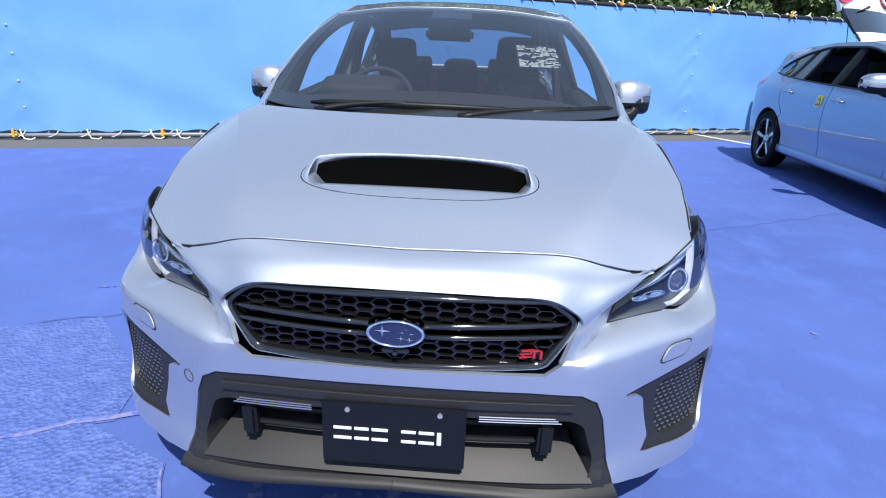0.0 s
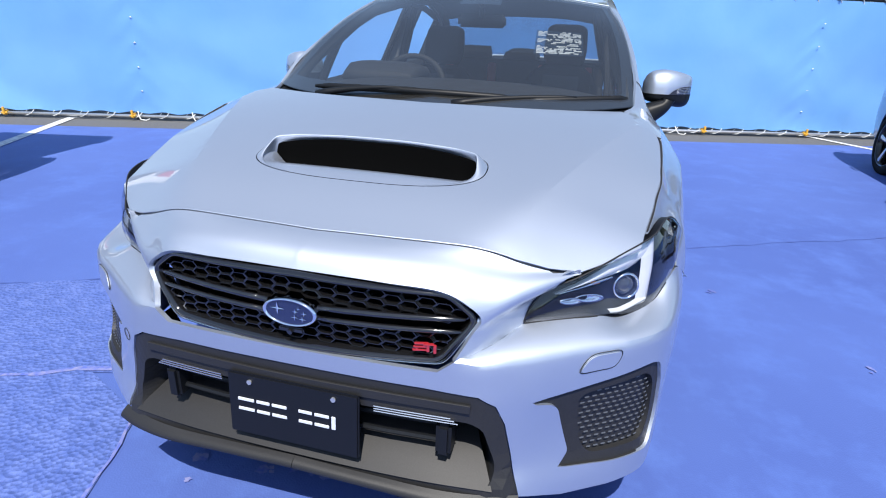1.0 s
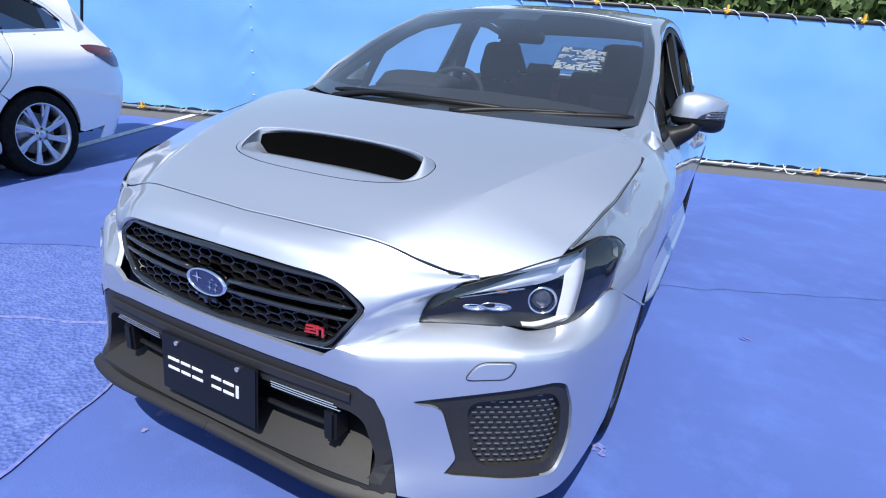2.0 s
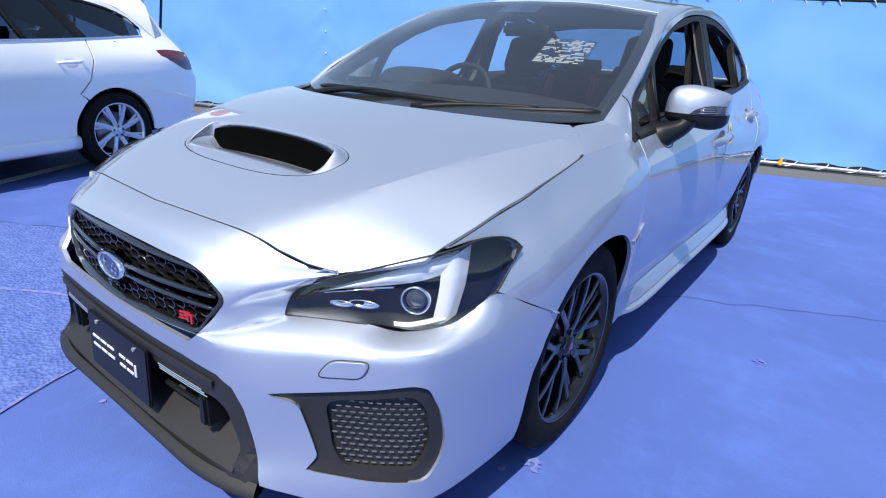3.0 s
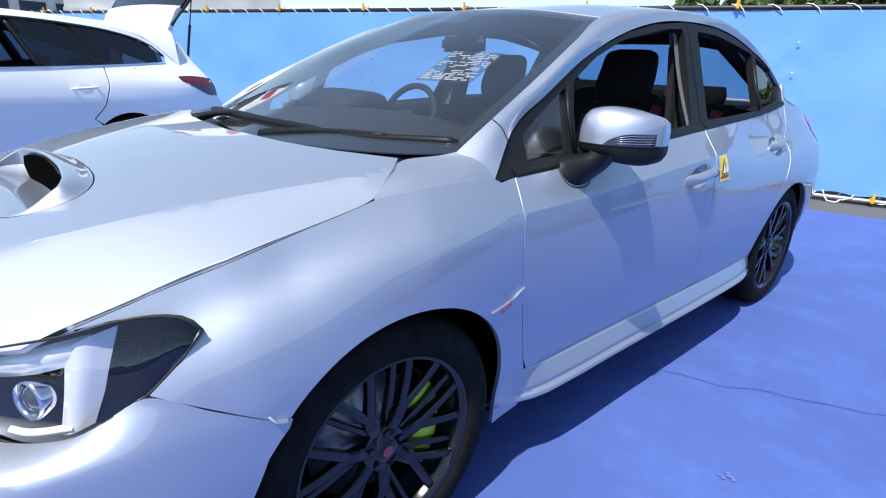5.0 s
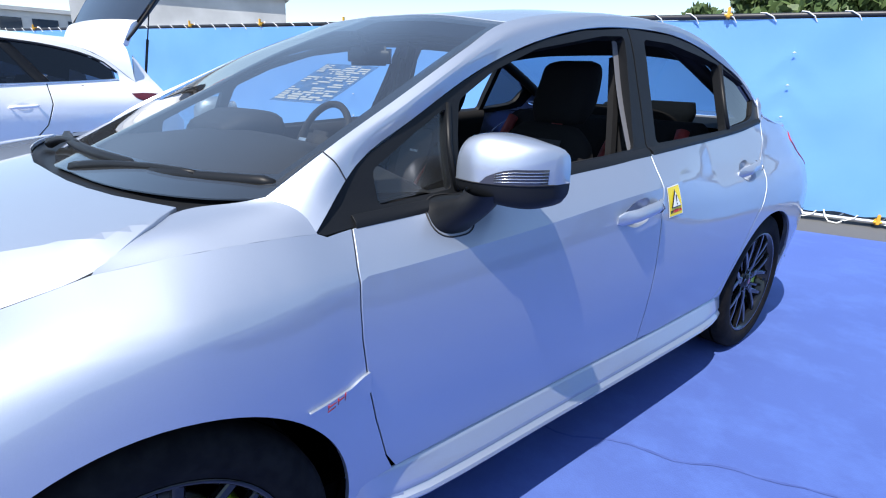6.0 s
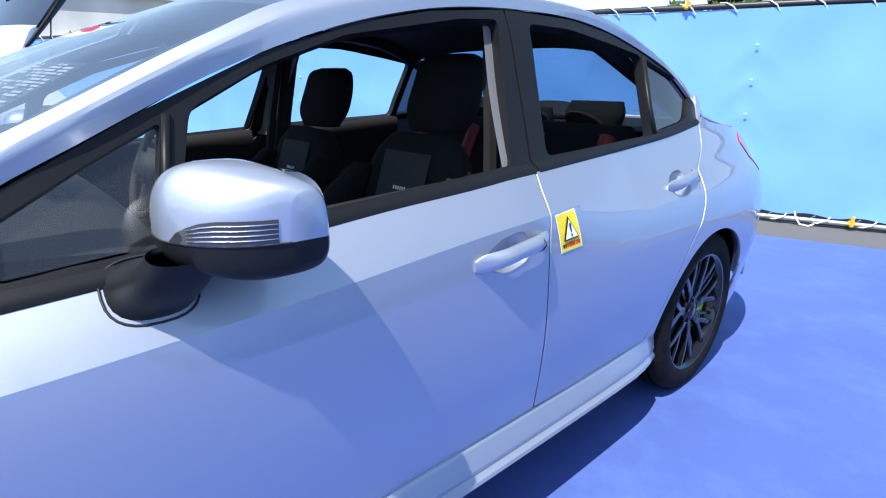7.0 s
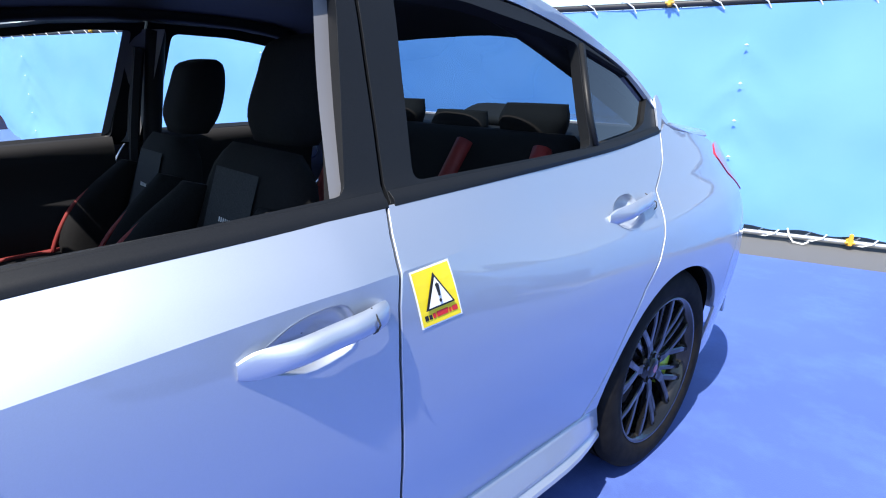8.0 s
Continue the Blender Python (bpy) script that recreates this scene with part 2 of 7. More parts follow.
def build_ground():
    bm = bmesh.new()
    xs = [-900, -400, -120, -60] + [-30 + i * 2 for i in range(31)] + [60, 120, 400, 900]
    grid = [[bm.verts.new((x, y, 0)) for y in xs] for x in xs]
    for i in range(len(xs) - 1):
        for j in range(len(xs) - 1):
            bm.faces.new((grid[i][j], grid[i + 1][j], grid[i + 1][j + 1], grid[i][j + 1]))
    tagged(part("ground", bm, BARE), "grey asphalt ground of the lot round the painted area", "ground", kind="structure")
    bm = bmesh.new()
    us, vs = [-26 + i * 0.5 for i in range(93)], [0.68 + i * 0.5 for i in range(60)]
    g = [[bm.verts.new(fence_point(u, 0.004, v)) for v in vs] for u in us]
    for i in range(len(us) - 1):
        for j in range(len(vs) - 1):
            bm.faces.new((g[i][j], g[i][j + 1], g[i + 1][j + 1], g[i + 1][j]))
    pave = tagged(part("pavement", bm, ASPHALT), "blue painted asphalt parking area, scuffed and cracked", "pavement", kind="structure")
    # a coarser patch in front of the saloon
    bm = bmesh.new()
    co = [(-0.73, 0.19), (-1.09, 0.35), (-1.31, 0.24), (-1.5, 0.14), (-2.6, -0.52), (-2.4, -2.2), (-0.1, -1.9), (-0.54, -0.29), (-0.63, -0.06)]
    v = [bm.verts.new((x, y, 0.008)) for x, y in co]
    f = bm.faces.new(v)
    bmesh.ops.triangulate(bm, faces=[f])
    part("coarse_patch", bm, COARSE, pave, "coarser blue painted asphalt patch")
    bm = bmesh.new()
    v = [bm.verts.new((x, y, 0.0072)) for x, y in [(-1.00, .36), (-1.31, .245), (-2.6, -.51), (-3.4, -.12), (-2.32, .60), (-1.86, .90), (-1.5, 1.04), (-1.05, .60)]]
    f = bm.faces.new(v)
    bmesh.ops.triangulate(bm, faces=[f])
    part("coarse_patch", bm, COARSE, pave)
    bm = bmesh.new()
    strip(bm, [(-2.6, -0.50), (-1.5, 0.14), (-1.13, 0.34), (-0.95, 0.41), (-.75, .46)], 0.02, 0.010, 3)
    part("patch_edge", bm, SCUFF, pave)
    bm = bmesh.new()
    strip(bm, [(-0.73, 0.19), (-0.63, -0.06), (-0.54, -0.29), (-0.1, -1.9)], 0.012, 0.010, 4)
    part("patch_edge", bm, SCUFF, pave)
    for k, pts in enumerate((((-3.4, -0.1), (-2.32, 0.61), (-1.86, 0.91), (-1.46, 1.08), (-0.6, 1.5), (0.83, 2.31), (1.3, 2.57), (1.69, 2.79), (2.35, 3.12), (2.9, 3.4), (3.6, 3.75), (5.5, 4.7)), ((2.2, 1.0), (2.9, 1.9), (3.1, 2.6)))):
        bm = bmesh.new()
        strip(bm, pts, 0.011, 0.0062, 10 + k, 0.05)
        part("crack", bm, CRACK, pave, "thin dark crack")
    for k, (x, y, w, turn) in enumerate(SCUFFS):
        bm = bmesh.new()
        rnd = random.Random(40 + k)
        for j in range(rnd.randint(5, 9)):
            cx, cy, r = x + rnd.gauss(0, w * .8) * math.cos(turn), y + rnd.gauss(0, w * .8) * math.sin(turn), w * rnd.uniform(.12, .42)
            v = [bm.verts.new((cx + r * rnd.uniform(.5, 1.3) * math.cos(q), cy + r * rnd.uniform(.4, 1.1) * math.sin(q), .0080 + .0002 * j)) for q in [i * math.tau / 11 for i in range(11)]]
            bm.faces.new(v)
        part("scuff_mark", bm, SCUFF, pave, "worn pale scuff in the blue paint" if k == 0 else "")
    for pts in (((3.35, 9.3), (4.37, 7.58), (6.6, 3.7)), ((-6.1, 4.9), (-5.08, 3.03), (-3.4, 0.0), (-2.2, -2.2))):
        bm = bmesh.new()
        strip(bm, pts, 0.11, 0.0095, 8, 0.0)
        part("parking_line", bm, LINE, pave, "worn white parking line")


build_ground()


def build_fence():
    fence = new("tarpaulin_fence")
    tagged(fence, "bright blue tarpaulin fence laced with white rope to steel pipes", "fence")
    top, low = 1.885, 0.10
    seams = [-16.0, -10.8, -5.52, -0.245, 3.79, 9.1, 14.4, 19.7]
    for k, (ua, ub) in enumerate(zip(seams, seams[1:])):
        sheet = bmesh.new()
        nu, nz = 96, 46
        rows = []
        for i in range(nu + 1):
            a = i / nu
            u = ua + (ub - ua) * a
            col = []
            for j in range(nz + 1):
                b = j / nz
                z = low + (top - low) * b
                edge = min(u - ua, ub - u)
                off = 0.02 + 0.035 * noise.noise((u * 0.6, z * 0.8, 3)) + 0.010 * noise.noise((u * 2.5, z * 2.0, 7))
                pull = 0.0
                for gz in (0.10, 0.38, 0.68, 0.98, 1.28, 1.58):
                    d = z - gz
                    run = edge * 1.0
                    pull += math.exp(-edge / 0.22) * 0.008 * math.exp(-((d + run) / (0.05 + 0.16 * edge)) ** 2)
                sag = 0.035 * (1 - b) ** 5 * (0.6 + noise.noise((u * 1.3, 2, 4)) + 0.5 * noise.noise((u * 4, 5, 4)))
                diag = 0.014 * math.sin((u * 0.8 + z * 2.1) * 3 + 2 * noise.noise((u, z, 1))) * (1 - b) ** 2
                zz = z + (0.012 * math.cos(u * 15.5) if j == 0 else 0)
                col.append(sheet.verts.new(fence_point(u, zz, off + pull + sag + diag)))
            rows.append(col)
        for i in range(nu):
            for j in range(nz):
                sheet.faces.new((rows[i][j], rows[i + 1][j], rows[i + 1][j + 1], rows[i][j + 1]))
        part("sheet", sheet, TARP, fence, smooth=True)
    u0, u1 = seams[0], seams[-1]
    for z, r, mat, off in ((1.915, 0.026, PIPE_DARK, 0.0), (0.052, 0.022, PIPE, 0.05)):
        bm = bmesh.new()
        tube(bm, [fence_point(u0, z, off), fence_point(u1, z, off)], r, 12)
        part("pipe", bm, mat, fence, smooth=True)
    loop = bmesh.new()
    tube(loop, [(-0.06, 0.02, -0.06), (-0.03, 0.034, -0.012), (0.03, 0.03, 0.026), (0.08, -0.004, 0.034), (0.09, -0.03, 0.0), (0.05, -0.02, -0.05)], 0.006, 5)
    first = part("rope", loop, ROPE, fence)
    spots = [(u0 + 0.2 + i * 0.34, z, off) for z, off in ((1.915, 0.0), (0.055, 0.05)) for i in range(104)]
    for k, (u, z, off) in enumerate(spots):
        ob = first if k == 0 else new("rope", first.data)
        ob.parent = fence
        jit = 0.15 * noise.noise((u * 3, z, 1))
        ob.matrix_basis = Matrix.Translation(fence_point(u, z, off)) @ Matrix.Rotation(FANG + math.pi, 4, "Z") @ Matrix.Rotation(jit, 4, "Y") @ Matrix.Diagonal((1, 1, 1 if z > 1 else -0.8, 1))
    for u in (-4.9, -4.2, -3.9, -5.6, -3.2, 0.3, 1.9):
        bm = bmesh.new()
        tube(bm, [fence_point(u, 0.12, 0.06), fence_point(u + 0.02, 0.06, 0.09), fence_point(u + 0.05, 0.02, 0.12), fence_point(u + 0.12, 0.012, 0.13), fence_point(u + 0.16, 0.03, 0.11)], 0.007, 5)
        part("rope_end", bm, ROPE, fence)
    clamp = bmesh.new()
    box(clamp, (0, 0, 0), (0.05, 0.075, 0.06), bevel=0.01)
    box(clamp, (0.0, 0.045, 0.025), (0.028, 0.03, 0.10), bevel=0.006)
    tube(clamp, [(-0.035, 0.04, 0.0), (0.035, 0.04, 0.0)], 0.011, 8)
    first = None
    for z, off in ((1.925, 0.0), (0.06, 0.055)):
        for i in range(22):
            u = -15.26 + i * 1.6
            if first is None:
                first = ob = part("clamp", clamp, CLAMP, fence)
            else:
                ob = new("clamp", first.data)
                ob.parent = fence
            ob.matrix_basis = Matrix.Translation(fence_point(u, z, off)) @ Matrix.Rotation(FANG + math.pi, 4, "Z")
    for i in range(22):
        bm = bmesh.new()
        u = -15.26 + i * 1.6
        tube(bm, [fence_point(u, 0.0, -0.06), fence_point(u, 1.97, -0.06)], 0.024, 10)
        part("post", bm, PIPE, fence, smooth=True)
    eye = bmesh.new()
    disc_ring(eye, [(0.007, 0.0), (0.009, 0.005), (0.016, 0.005), (0.019, 0.0)], 14)
    tube(eye, [(0.006, -0.03, 0.0), (0.014, 0.0, 0.004), (0.006, 0.03, 0.0)], 0.004, 5)
    first = None
    for u in seams[1:-1]:
        for gz in (0.38, 0.68, 0.98, 1.28, 1.58):
            for du in (0.012,):
                if first is None:
                    first = ob = part("eyelet", eye, EYELET, fence)
                else:
                    ob = new("eyelet", first.data)
                    ob.parent = fence
                ob.matrix_basis = Matrix.Translation(fence_point(u + du, gz, 0.05)) @ Matrix.Rotation(FANG - math.pi / 2, 4, "Z") @ Matrix.Diagonal((.5, .5, .5, 1))


build_fence()


# ---- distance ----
def build_tree(name, seed, height, spread):
    rnd = random.Random(seed)
    tree = new(name)
    tagged(tree, "broad green tree with dense summer leaves", "tree", group="trees behind the fence")
    bm = bmesh.new()
    tube(bm, [(0, 0, 0), (0.05, 0.02, height * 0.25), (-0.03, 0.05, height * 0.5), (0.02, 0, height * 0.8)], [0.22, 0.17, 0.12, 0.04], 9)
    part("trunk", bm, BARK, tree, smooth=True)
    bm = bmesh.new()
    clumps = []
    for k in range(16):
        a, h = rnd.uniform(0, math.tau), rnd.uniform(0.28, 0.95)
        r = spread * rnd.uniform(0.25, 0.9) * math.sin(min(1.0, (1.05 - h) * 1.7) * math.pi / 2)
        end = Vector((r * math.cos(a), r * math.sin(a), height * h))
        tube(bm, [(0, 0, height * h * 0.55), tuple(end * 0.5 + Vector((0, 0, height * h * 0.38))), tuple(end)], [0.07, 0.045, 0.015], 5)
        clumps.append((end, rnd.uniform(0.55, 1.0) * spread * 0.42))
    part("limbs", bm, BARK, tree, smooth=True)
    bm = bmesh.new()
    for c, r in clumps:
        for k in range(420):
            d = Vector((rnd.gauss(0, 1), rnd.gauss(0, 1), rnd.gauss(0, 0.8))).normalized() * r * rnd.uniform(0.45, 1.08) ** 0.5
            p = c + d
            s = rnd.uniform(0.13, 0.28)
            m = Matrix.Translation(p) @ Euler((rnd.uniform(0, 6), rnd.uniform(0, 6), rnd.uniform(0, 6))).to_matrix().to_4x4()
            v = [bm.verts.new(m @ Vector(q)) for q in ((-s, 0, 0), (0, -s * 0.6, 0.03), (s, 0, 0), (0, s * 0.6, -0.02))]
            bm.faces.new(v)
    tagged(part("crown", bm, LEAF, tree), kind="stuff")
    return tree


def build_distance():
    kinds = [build_tree("tree", 5, 6.4, 2.6), build_tree("tree", 9, 5.4, 3.0), build_tree("tree", 14, 7.4, 2.8)]
    rnd = random.Random(2)
    spots = [(7, 30), (11, 29), (15.5, 31), (19, 28), (24, 30), (30, 27), (3, 32), (-1.5, 34), (-5, 36), (-8.5, 35), (-12, 39), (0.5, 58), (-17, 52), (-3.5, 47), (7, 52), (13, 48)]
    # Ring of unseen trees, added to block the bright horizon in reflections.
    spots += [(55 * math.cos(radians(a)), 5 + 55 * math.sin(radians(a))) for a in range(-165, 28, 6)]
    for k, (x, y) in enumerate(spots):
        big = 1.55 if 6 <= k <= 13 else 1.0
        m = Matrix.Translation((x, y, 0)) @ Matrix.Rotation(rnd.uniform(0, 6), 4, "Z") @ Matrix.Diagonal((big, big, big, 1))
        if k < 3:
            kinds[k].matrix_basis = m
        else:
            ob = copy_thing(kinds[k % 3], m)
    # buildings beyond the fence
    def block(name, label, at, turn, size, floors, bays, wall=CONCRETE):
        house = new(name)
        house.matrix_basis = Matrix.Translation((*at, 0)) @ Matrix.Rotation(turn, 4, "Z")
        tagged(house, label, "building")
        w, d, h = size
        bm = bmesh.new()
        box(bm, (0, 0, h / 2), (w, d, h))
        part("wall", bm, wall, house)
        bm = bmesh.new()
        box(bm, (0, 0, h + 0.15), (w + 0.5, d + 0.5, 0.3))
        part("roof", bm, CONCRETE, house)
        pane = None
        fh = h / floors
        for side_y in (-1, 1):
            for f in range(floors):
                for b in range(bays):
                    x = -w / 2 + (b + 0.5) * w / bays
                    if pane is None:
                        bm = bmesh.new()
                        box(bm, (0, 0, 0), (w / bays * 0.72, 0.12, fh * 0.5))
                        ob = part("window", bm, WINDOW_FAR, house)
                        pane = ob.data
                    else:
                        ob = new("window", pane)
                        ob.parent = house
                    ob.location = (x, side_y * d / 2, (f + 0.55) * fh)
                bm = bmesh.new()
                box(bm, (0, side_y * (d / 2 + 0.2), (f + 0.18) * fh), (w, 0.4, 0.18))
                part("ledge", bm, CONCRETE, house)
    # Unseen wall added east of the lot to cut bright horizon on the doors.
    bm = bmesh.new()
    box(bm, (10.6, -5, .98), (.06, 30, 1.96))
    tagged(part("unseen_wall_east", bm, TARP), "unseen plain blue tarpaulin wall added to screen the bright horizon", "wall", kind="structure")
    block("white_hall", "long white hall with a flat roof beyond the fence", (-38, 13.5), radians(72), (11.5, 8, 5.6), 2, 0)
    block("office_block", "pale office block with rows of dark windows", (-62, 2), radians(90), (30, 10, 5.4), 2, 12)


build_distance()

# ---- surfaces ----
from mathutils.geometry import delaunay_2d_cdt


def spl(xs, ys):
    """A smooth curve through knots that does not overshoot."""
    xs, ys = [float(v) for v in xs], [float(v) for v in ys]
    n = len(xs)
    h = [xs[i + 1] - xs[i] for i in range(n - 1)]
    d = [(ys[i + 1] - ys[i]) / h[i] for i in range(n - 1)]
    m = [d[0]] + [0.0] * (n - 2) + [d[-1]]
    for i in range(1, n - 1):
        if d[i - 1] * d[i] > 0:
            m[i] = (h[i - 1] + h[i]) * 3 / ((2 * h[i] + h[i - 1]) / d[i - 1] + (h[i] + 2 * h[i - 1]) / d[i])

    def f(x):
        if x <= xs[0]:
            return ys[0] + (x - xs[0]) * m[0]
        if x >= xs[-1]:
            return ys[-1] + (x - xs[-1]) * m[-1]
        i = bisect(xs, x) - 1
        t = (x - xs[i]) / h[i]
        u = 1 - t
        return ys[i] * (1 + 2 * t) * u * u + m[i] * h[i] * t * u * u + ys[i + 1] * t * t * (3 - 2 * t) + m[i + 1] * h[i] * t * t * (t - 1)
    return f


def bisect(xs, x):
    lo, hi = 0, len(xs)
    while lo < hi:
        mid = (lo + hi) // 2
        if x < xs[mid]:
            hi = mid
        else:
            lo = mid + 1
    return lo


def crv(pts, n):
    """n points evenly along a smooth line through control points."""
    P = np.array([tuple(p) for p in pts], float)
    if len(P) == 2:
        return [P[0] + (P[1] - P[0]) * k / (n - 1) for k in range(n)]
    L = np.concatenate([[0], np.cumsum(np.maximum(1e-6, np.linalg.norm(np.diff(P, axis=0), axis=1)) ** 0.5)])
    M = np.zeros_like(P)
    for i in range(len(P)):
        if i == 0:
            M[i] = (P[1] - P[0]) / (L[1] - L[0])
        elif i == len(P) - 1:
            M[i] = (P[-1] - P[-2]) / (L[-1] - L[-2])
        else:
            a, b = L[i] - L[i - 1], L[i + 1] - L[i]
            M[i] = ((P[i] - P[i - 1]) / a * b + (P[i + 1] - P[i]) / b * a) / (a + b)

    def at(s):
        i = min(max(int(np.searchsorted(L, s)) - 1, 0), len(P) - 2)
        h = L[i + 1] - L[i]
        t = (s - L[i]) / h
        return P[i] * (1 + 2 * t) * (1 - t) ** 2 + M[i] * h * t * (1 - t) ** 2 + P[i + 1] * t * t * (3 - 2 * t) + M[i + 1] * h * t * t * (t - 1)
    fine = [at(s) for s in np.linspace(0, L[-1], 8 * len(P) + 2 * n)]
    D = np.concatenate([[0], np.cumsum(np.linalg.norm(np.diff(fine, axis=0), axis=1))])
    F = np.array(fine)
    s = np.linspace(0, D[-1], n)
    return [np.array([np.interp(v, D, F[:, k]) for k in range(F.shape[1])]) for v in s]


def loft(bm, rows, nu, nv):
    """A smooth sheet through several lines; every line is sampled nu times, nv across."""
    R = [crv(r, nu) for r in rows]
    cols = [crv([r[i] for r in R], nv) if len(R) > 1 else None for i in range(nu)]
    g = [[bm.verts.new(cols[i][j]) for j in range(nv)] for i in range(nu)]
    for i in range(nu - 1):
        for j in range(nv - 1):
            bm.faces.new((g[i][j], g[i + 1][j], g[i + 1][j + 1], g[i][j + 1]))
    return g


def rounded(pts, r=0.02, n=4):
    """A closed outline with its corners rounded; a third number gives a corner its own radius."""
    out = []
    k = len(pts)
    for i in range(k):
        p = Vector(pts[i][:2])
        a, b = Vector(pts[i - 1][:2]), Vector(pts[(i + 1) % k][:2])
        rr = pts[i][2] if len(pts[i]) > 2 else r
        la, lb = (a - p).length, (b - p).length
        d = min(rr, la * 0.45, lb * 0.45)
        if d < 1e-4:
            out.append(tuple(p))
            continue
        q, s = p + (a - p) * d / la, p + (b - p) * d / lb
        for j in range(n + 1):
            t = j / n
            out.append(tuple(q * (1 - t) ** 2 + p * 2 * t * (1 - t) + s * t * t))
    return out


def dense(poly, step):
    out = []
    for i in range(len(poly)):
        a, b = Vector(poly[i]), Vector(poly[(i + 1) % len(poly)])
        n = max(1, int((b - a).length / step + 0.5))
        out += [a + (b - a) * j / n for j in range(n)]
    return out


def inside(poly, X, Y):
    P = np.array([tuple(p) for p in poly])
    x0, y0 = P[:, 0], P[:, 1]
    x1, y1 = np.roll(x0, -1), np.roll(y0, -1)
    res = np.zeros(len(X), bool)
    for a, b, c, d in zip(x0, y0, x1, y1):
        if b != d:
            res ^= ((b > Y) != (d > Y)) & (X < (c - a) * (Y - b) / (d - b) + a)
    return res


def far_from(poly, X, Y):
    P = np.array([tuple(p) for p in poly])
    best = np.full(len(X), 9.0)
    for a, b in zip(P, np.roll(P, -1, axis=0)):
        ab = b - a
        L = max(1e-12, float(ab @ ab))
        t = np.clip(((X - a[0]) * ab[0] + (Y - a[1]) * ab[1]) / L, 0, 1)
        best = np.minimum(best, np.hypot(X - a[0] - t * ab[0], Y - a[1] - t * ab[1]))
    return best


def fill(bm, outline, fn, step=0.03, holes=(), lines=()):
    """A panel: the flat outline, less its holes, laid on the surface fn(u, v)."""
    loops = [dense(outline, step)] + [dense(h, step) for h in holes]
    co, edges = [], []
    for lp in loops:
        k = len(co)
        co += [Vector((p[0], p[1])) for p in lp]
        edges += [(k + i, k + (i + 1) % len(lp)) for i in range(len(lp))]
    P = np.array([tuple(p) for p in loops[0]])
    lo, hi = P.min(0), P.max(0)
    gx, gy = np.meshgrid(np.arange(lo[0] + step / 2, hi[0], step), np.arange(lo[1] + step / 2, hi[1], step * .866))
    gx = gx + (np.arange(gx.shape[0]) % 2)[:, None] * step / 2
    gx, gy = gx.ravel(), gy.ravel()
    ok = inside(loops[0], gx, gy) & (far_from(loops[0], gx, gy) > step * 0.45)
    for h in loops[1:]:
        ok &= ~inside(h, gx, gy) & (far_from(h, gx, gy) > step * 0.45)
    for ln in lines:
        P2 = np.array([tuple(p) for p in ln])
        t = np.arange(P2[0, 0], P2[-1, 0], step * .8)
        lx, ly = t, np.interp(t, P2[:, 0], P2[:, 1])
        good = inside(loops[0], lx, ly) & (far_from(loops[0], lx, ly) > step * 0.2)
        for h in loops[1:]:
            good &= ~inside(h, lx, ly) & (far_from(h, lx, ly) > step * 0.2)
        for q in zip(lx[good], ly[good]):
            ok &= np.hypot(gx - q[0], gy - q[1]) > step * .62
        k = len(co)
        co += [Vector((float(a), float(b))) for a, b in zip(lx[good], ly[good])]
        run = [i for i in range(len(good)) if good[i]]
        edges += [(k + i, k + i + 1) for i in range(len(run) - 1) if run[i + 1] == run[i] + 1]
    co += [Vector((float(a), float(b))) for a, b in zip(gx[ok], gy[ok])]
    vs, _, fs, *_ = delaunay_2d_cdt(co, edges, [], 0, 1e-6)
    made = {}
    cx = np.array([[sum(vs[i][k] for i in f) / 3 for k in (0, 1)] for f in fs])
    keep = inside(loops[0], cx[:, 0], cx[:, 1])
    for h in loops[1:]:
        keep &= ~inside(h, cx[:, 0], cx[:, 1])
    for f, kf in zip(fs, keep):
        if not kf:
            continue
        q = []
        for i in f:
            if i not in made:
                made[i] = bm.verts.new(fn(vs[i].x, vs[i].y))
            q.append(made[i])
        bm.faces.new(q)
    return bm


def outward(bm, centre=(0, 2.2, 0.6), along=None):
    """Turns the faces away from the car's middle."""
    bm.normal_update()
    s = 0.0
    for f in bm.faces:
        c = f.calc_center_median()
        d = Vector(along) if along else Vector((c.x, (c.y - centre[1]) * 0.35, c.z - centre[2]))
        s += f.normal.dot(d) * f.calc_area()
    if s < 0:
        bmesh.ops.reverse_faces(bm, faces=bm.faces[:])
    return bm


def mirrored(bm):
    """A copy of a bmesh on the other side of the car."""
    b2 = bm.copy()
    for v in b2.verts:
        v.co.x = -v.co.x
    bmesh.ops.reverse_faces(b2, faces=b2.faces[:])
    return b2


def whole(bm):
    """Both halves of a panel that crosses the car's middle."""
    me = bpy.data.meshes.new("half")
    b2 = mirrored(bm)
    b2.to_mesh(me)
    b2.free()
    bm.from_mesh(me)
    bpy.data.meshes.remove(me)
    bmesh.ops.remove_doubles(bm, verts=bm.verts[:], dist=0.0008)
    return bm


def panel(name, bm, mat, parent, label="", thick=0.012, edge=0.0025, crisp=24):
    """Sheet metal: a skin with a folded, rounded edge; bends past crisp degrees stay sharp."""
    for e in bm.edges:
        if len(e.link_faces) == 2 and e.calc_face_angle() > radians(crisp):
            e.smooth = False
    ob = part(name, bm, mat, parent, label, smooth=True)
    s = ob.modifiers.new("fold", "SOLIDIFY")
    s.thickness, s.offset = thick, -1.0
    if edge:
        b = ob.modifiers.new("edge", "BEVEL")
        b.width, b.segments, b.limit_method, b.angle_limit = edge, 2, "ANGLE", radians(60)
        b.harden_normals = True
    return ob


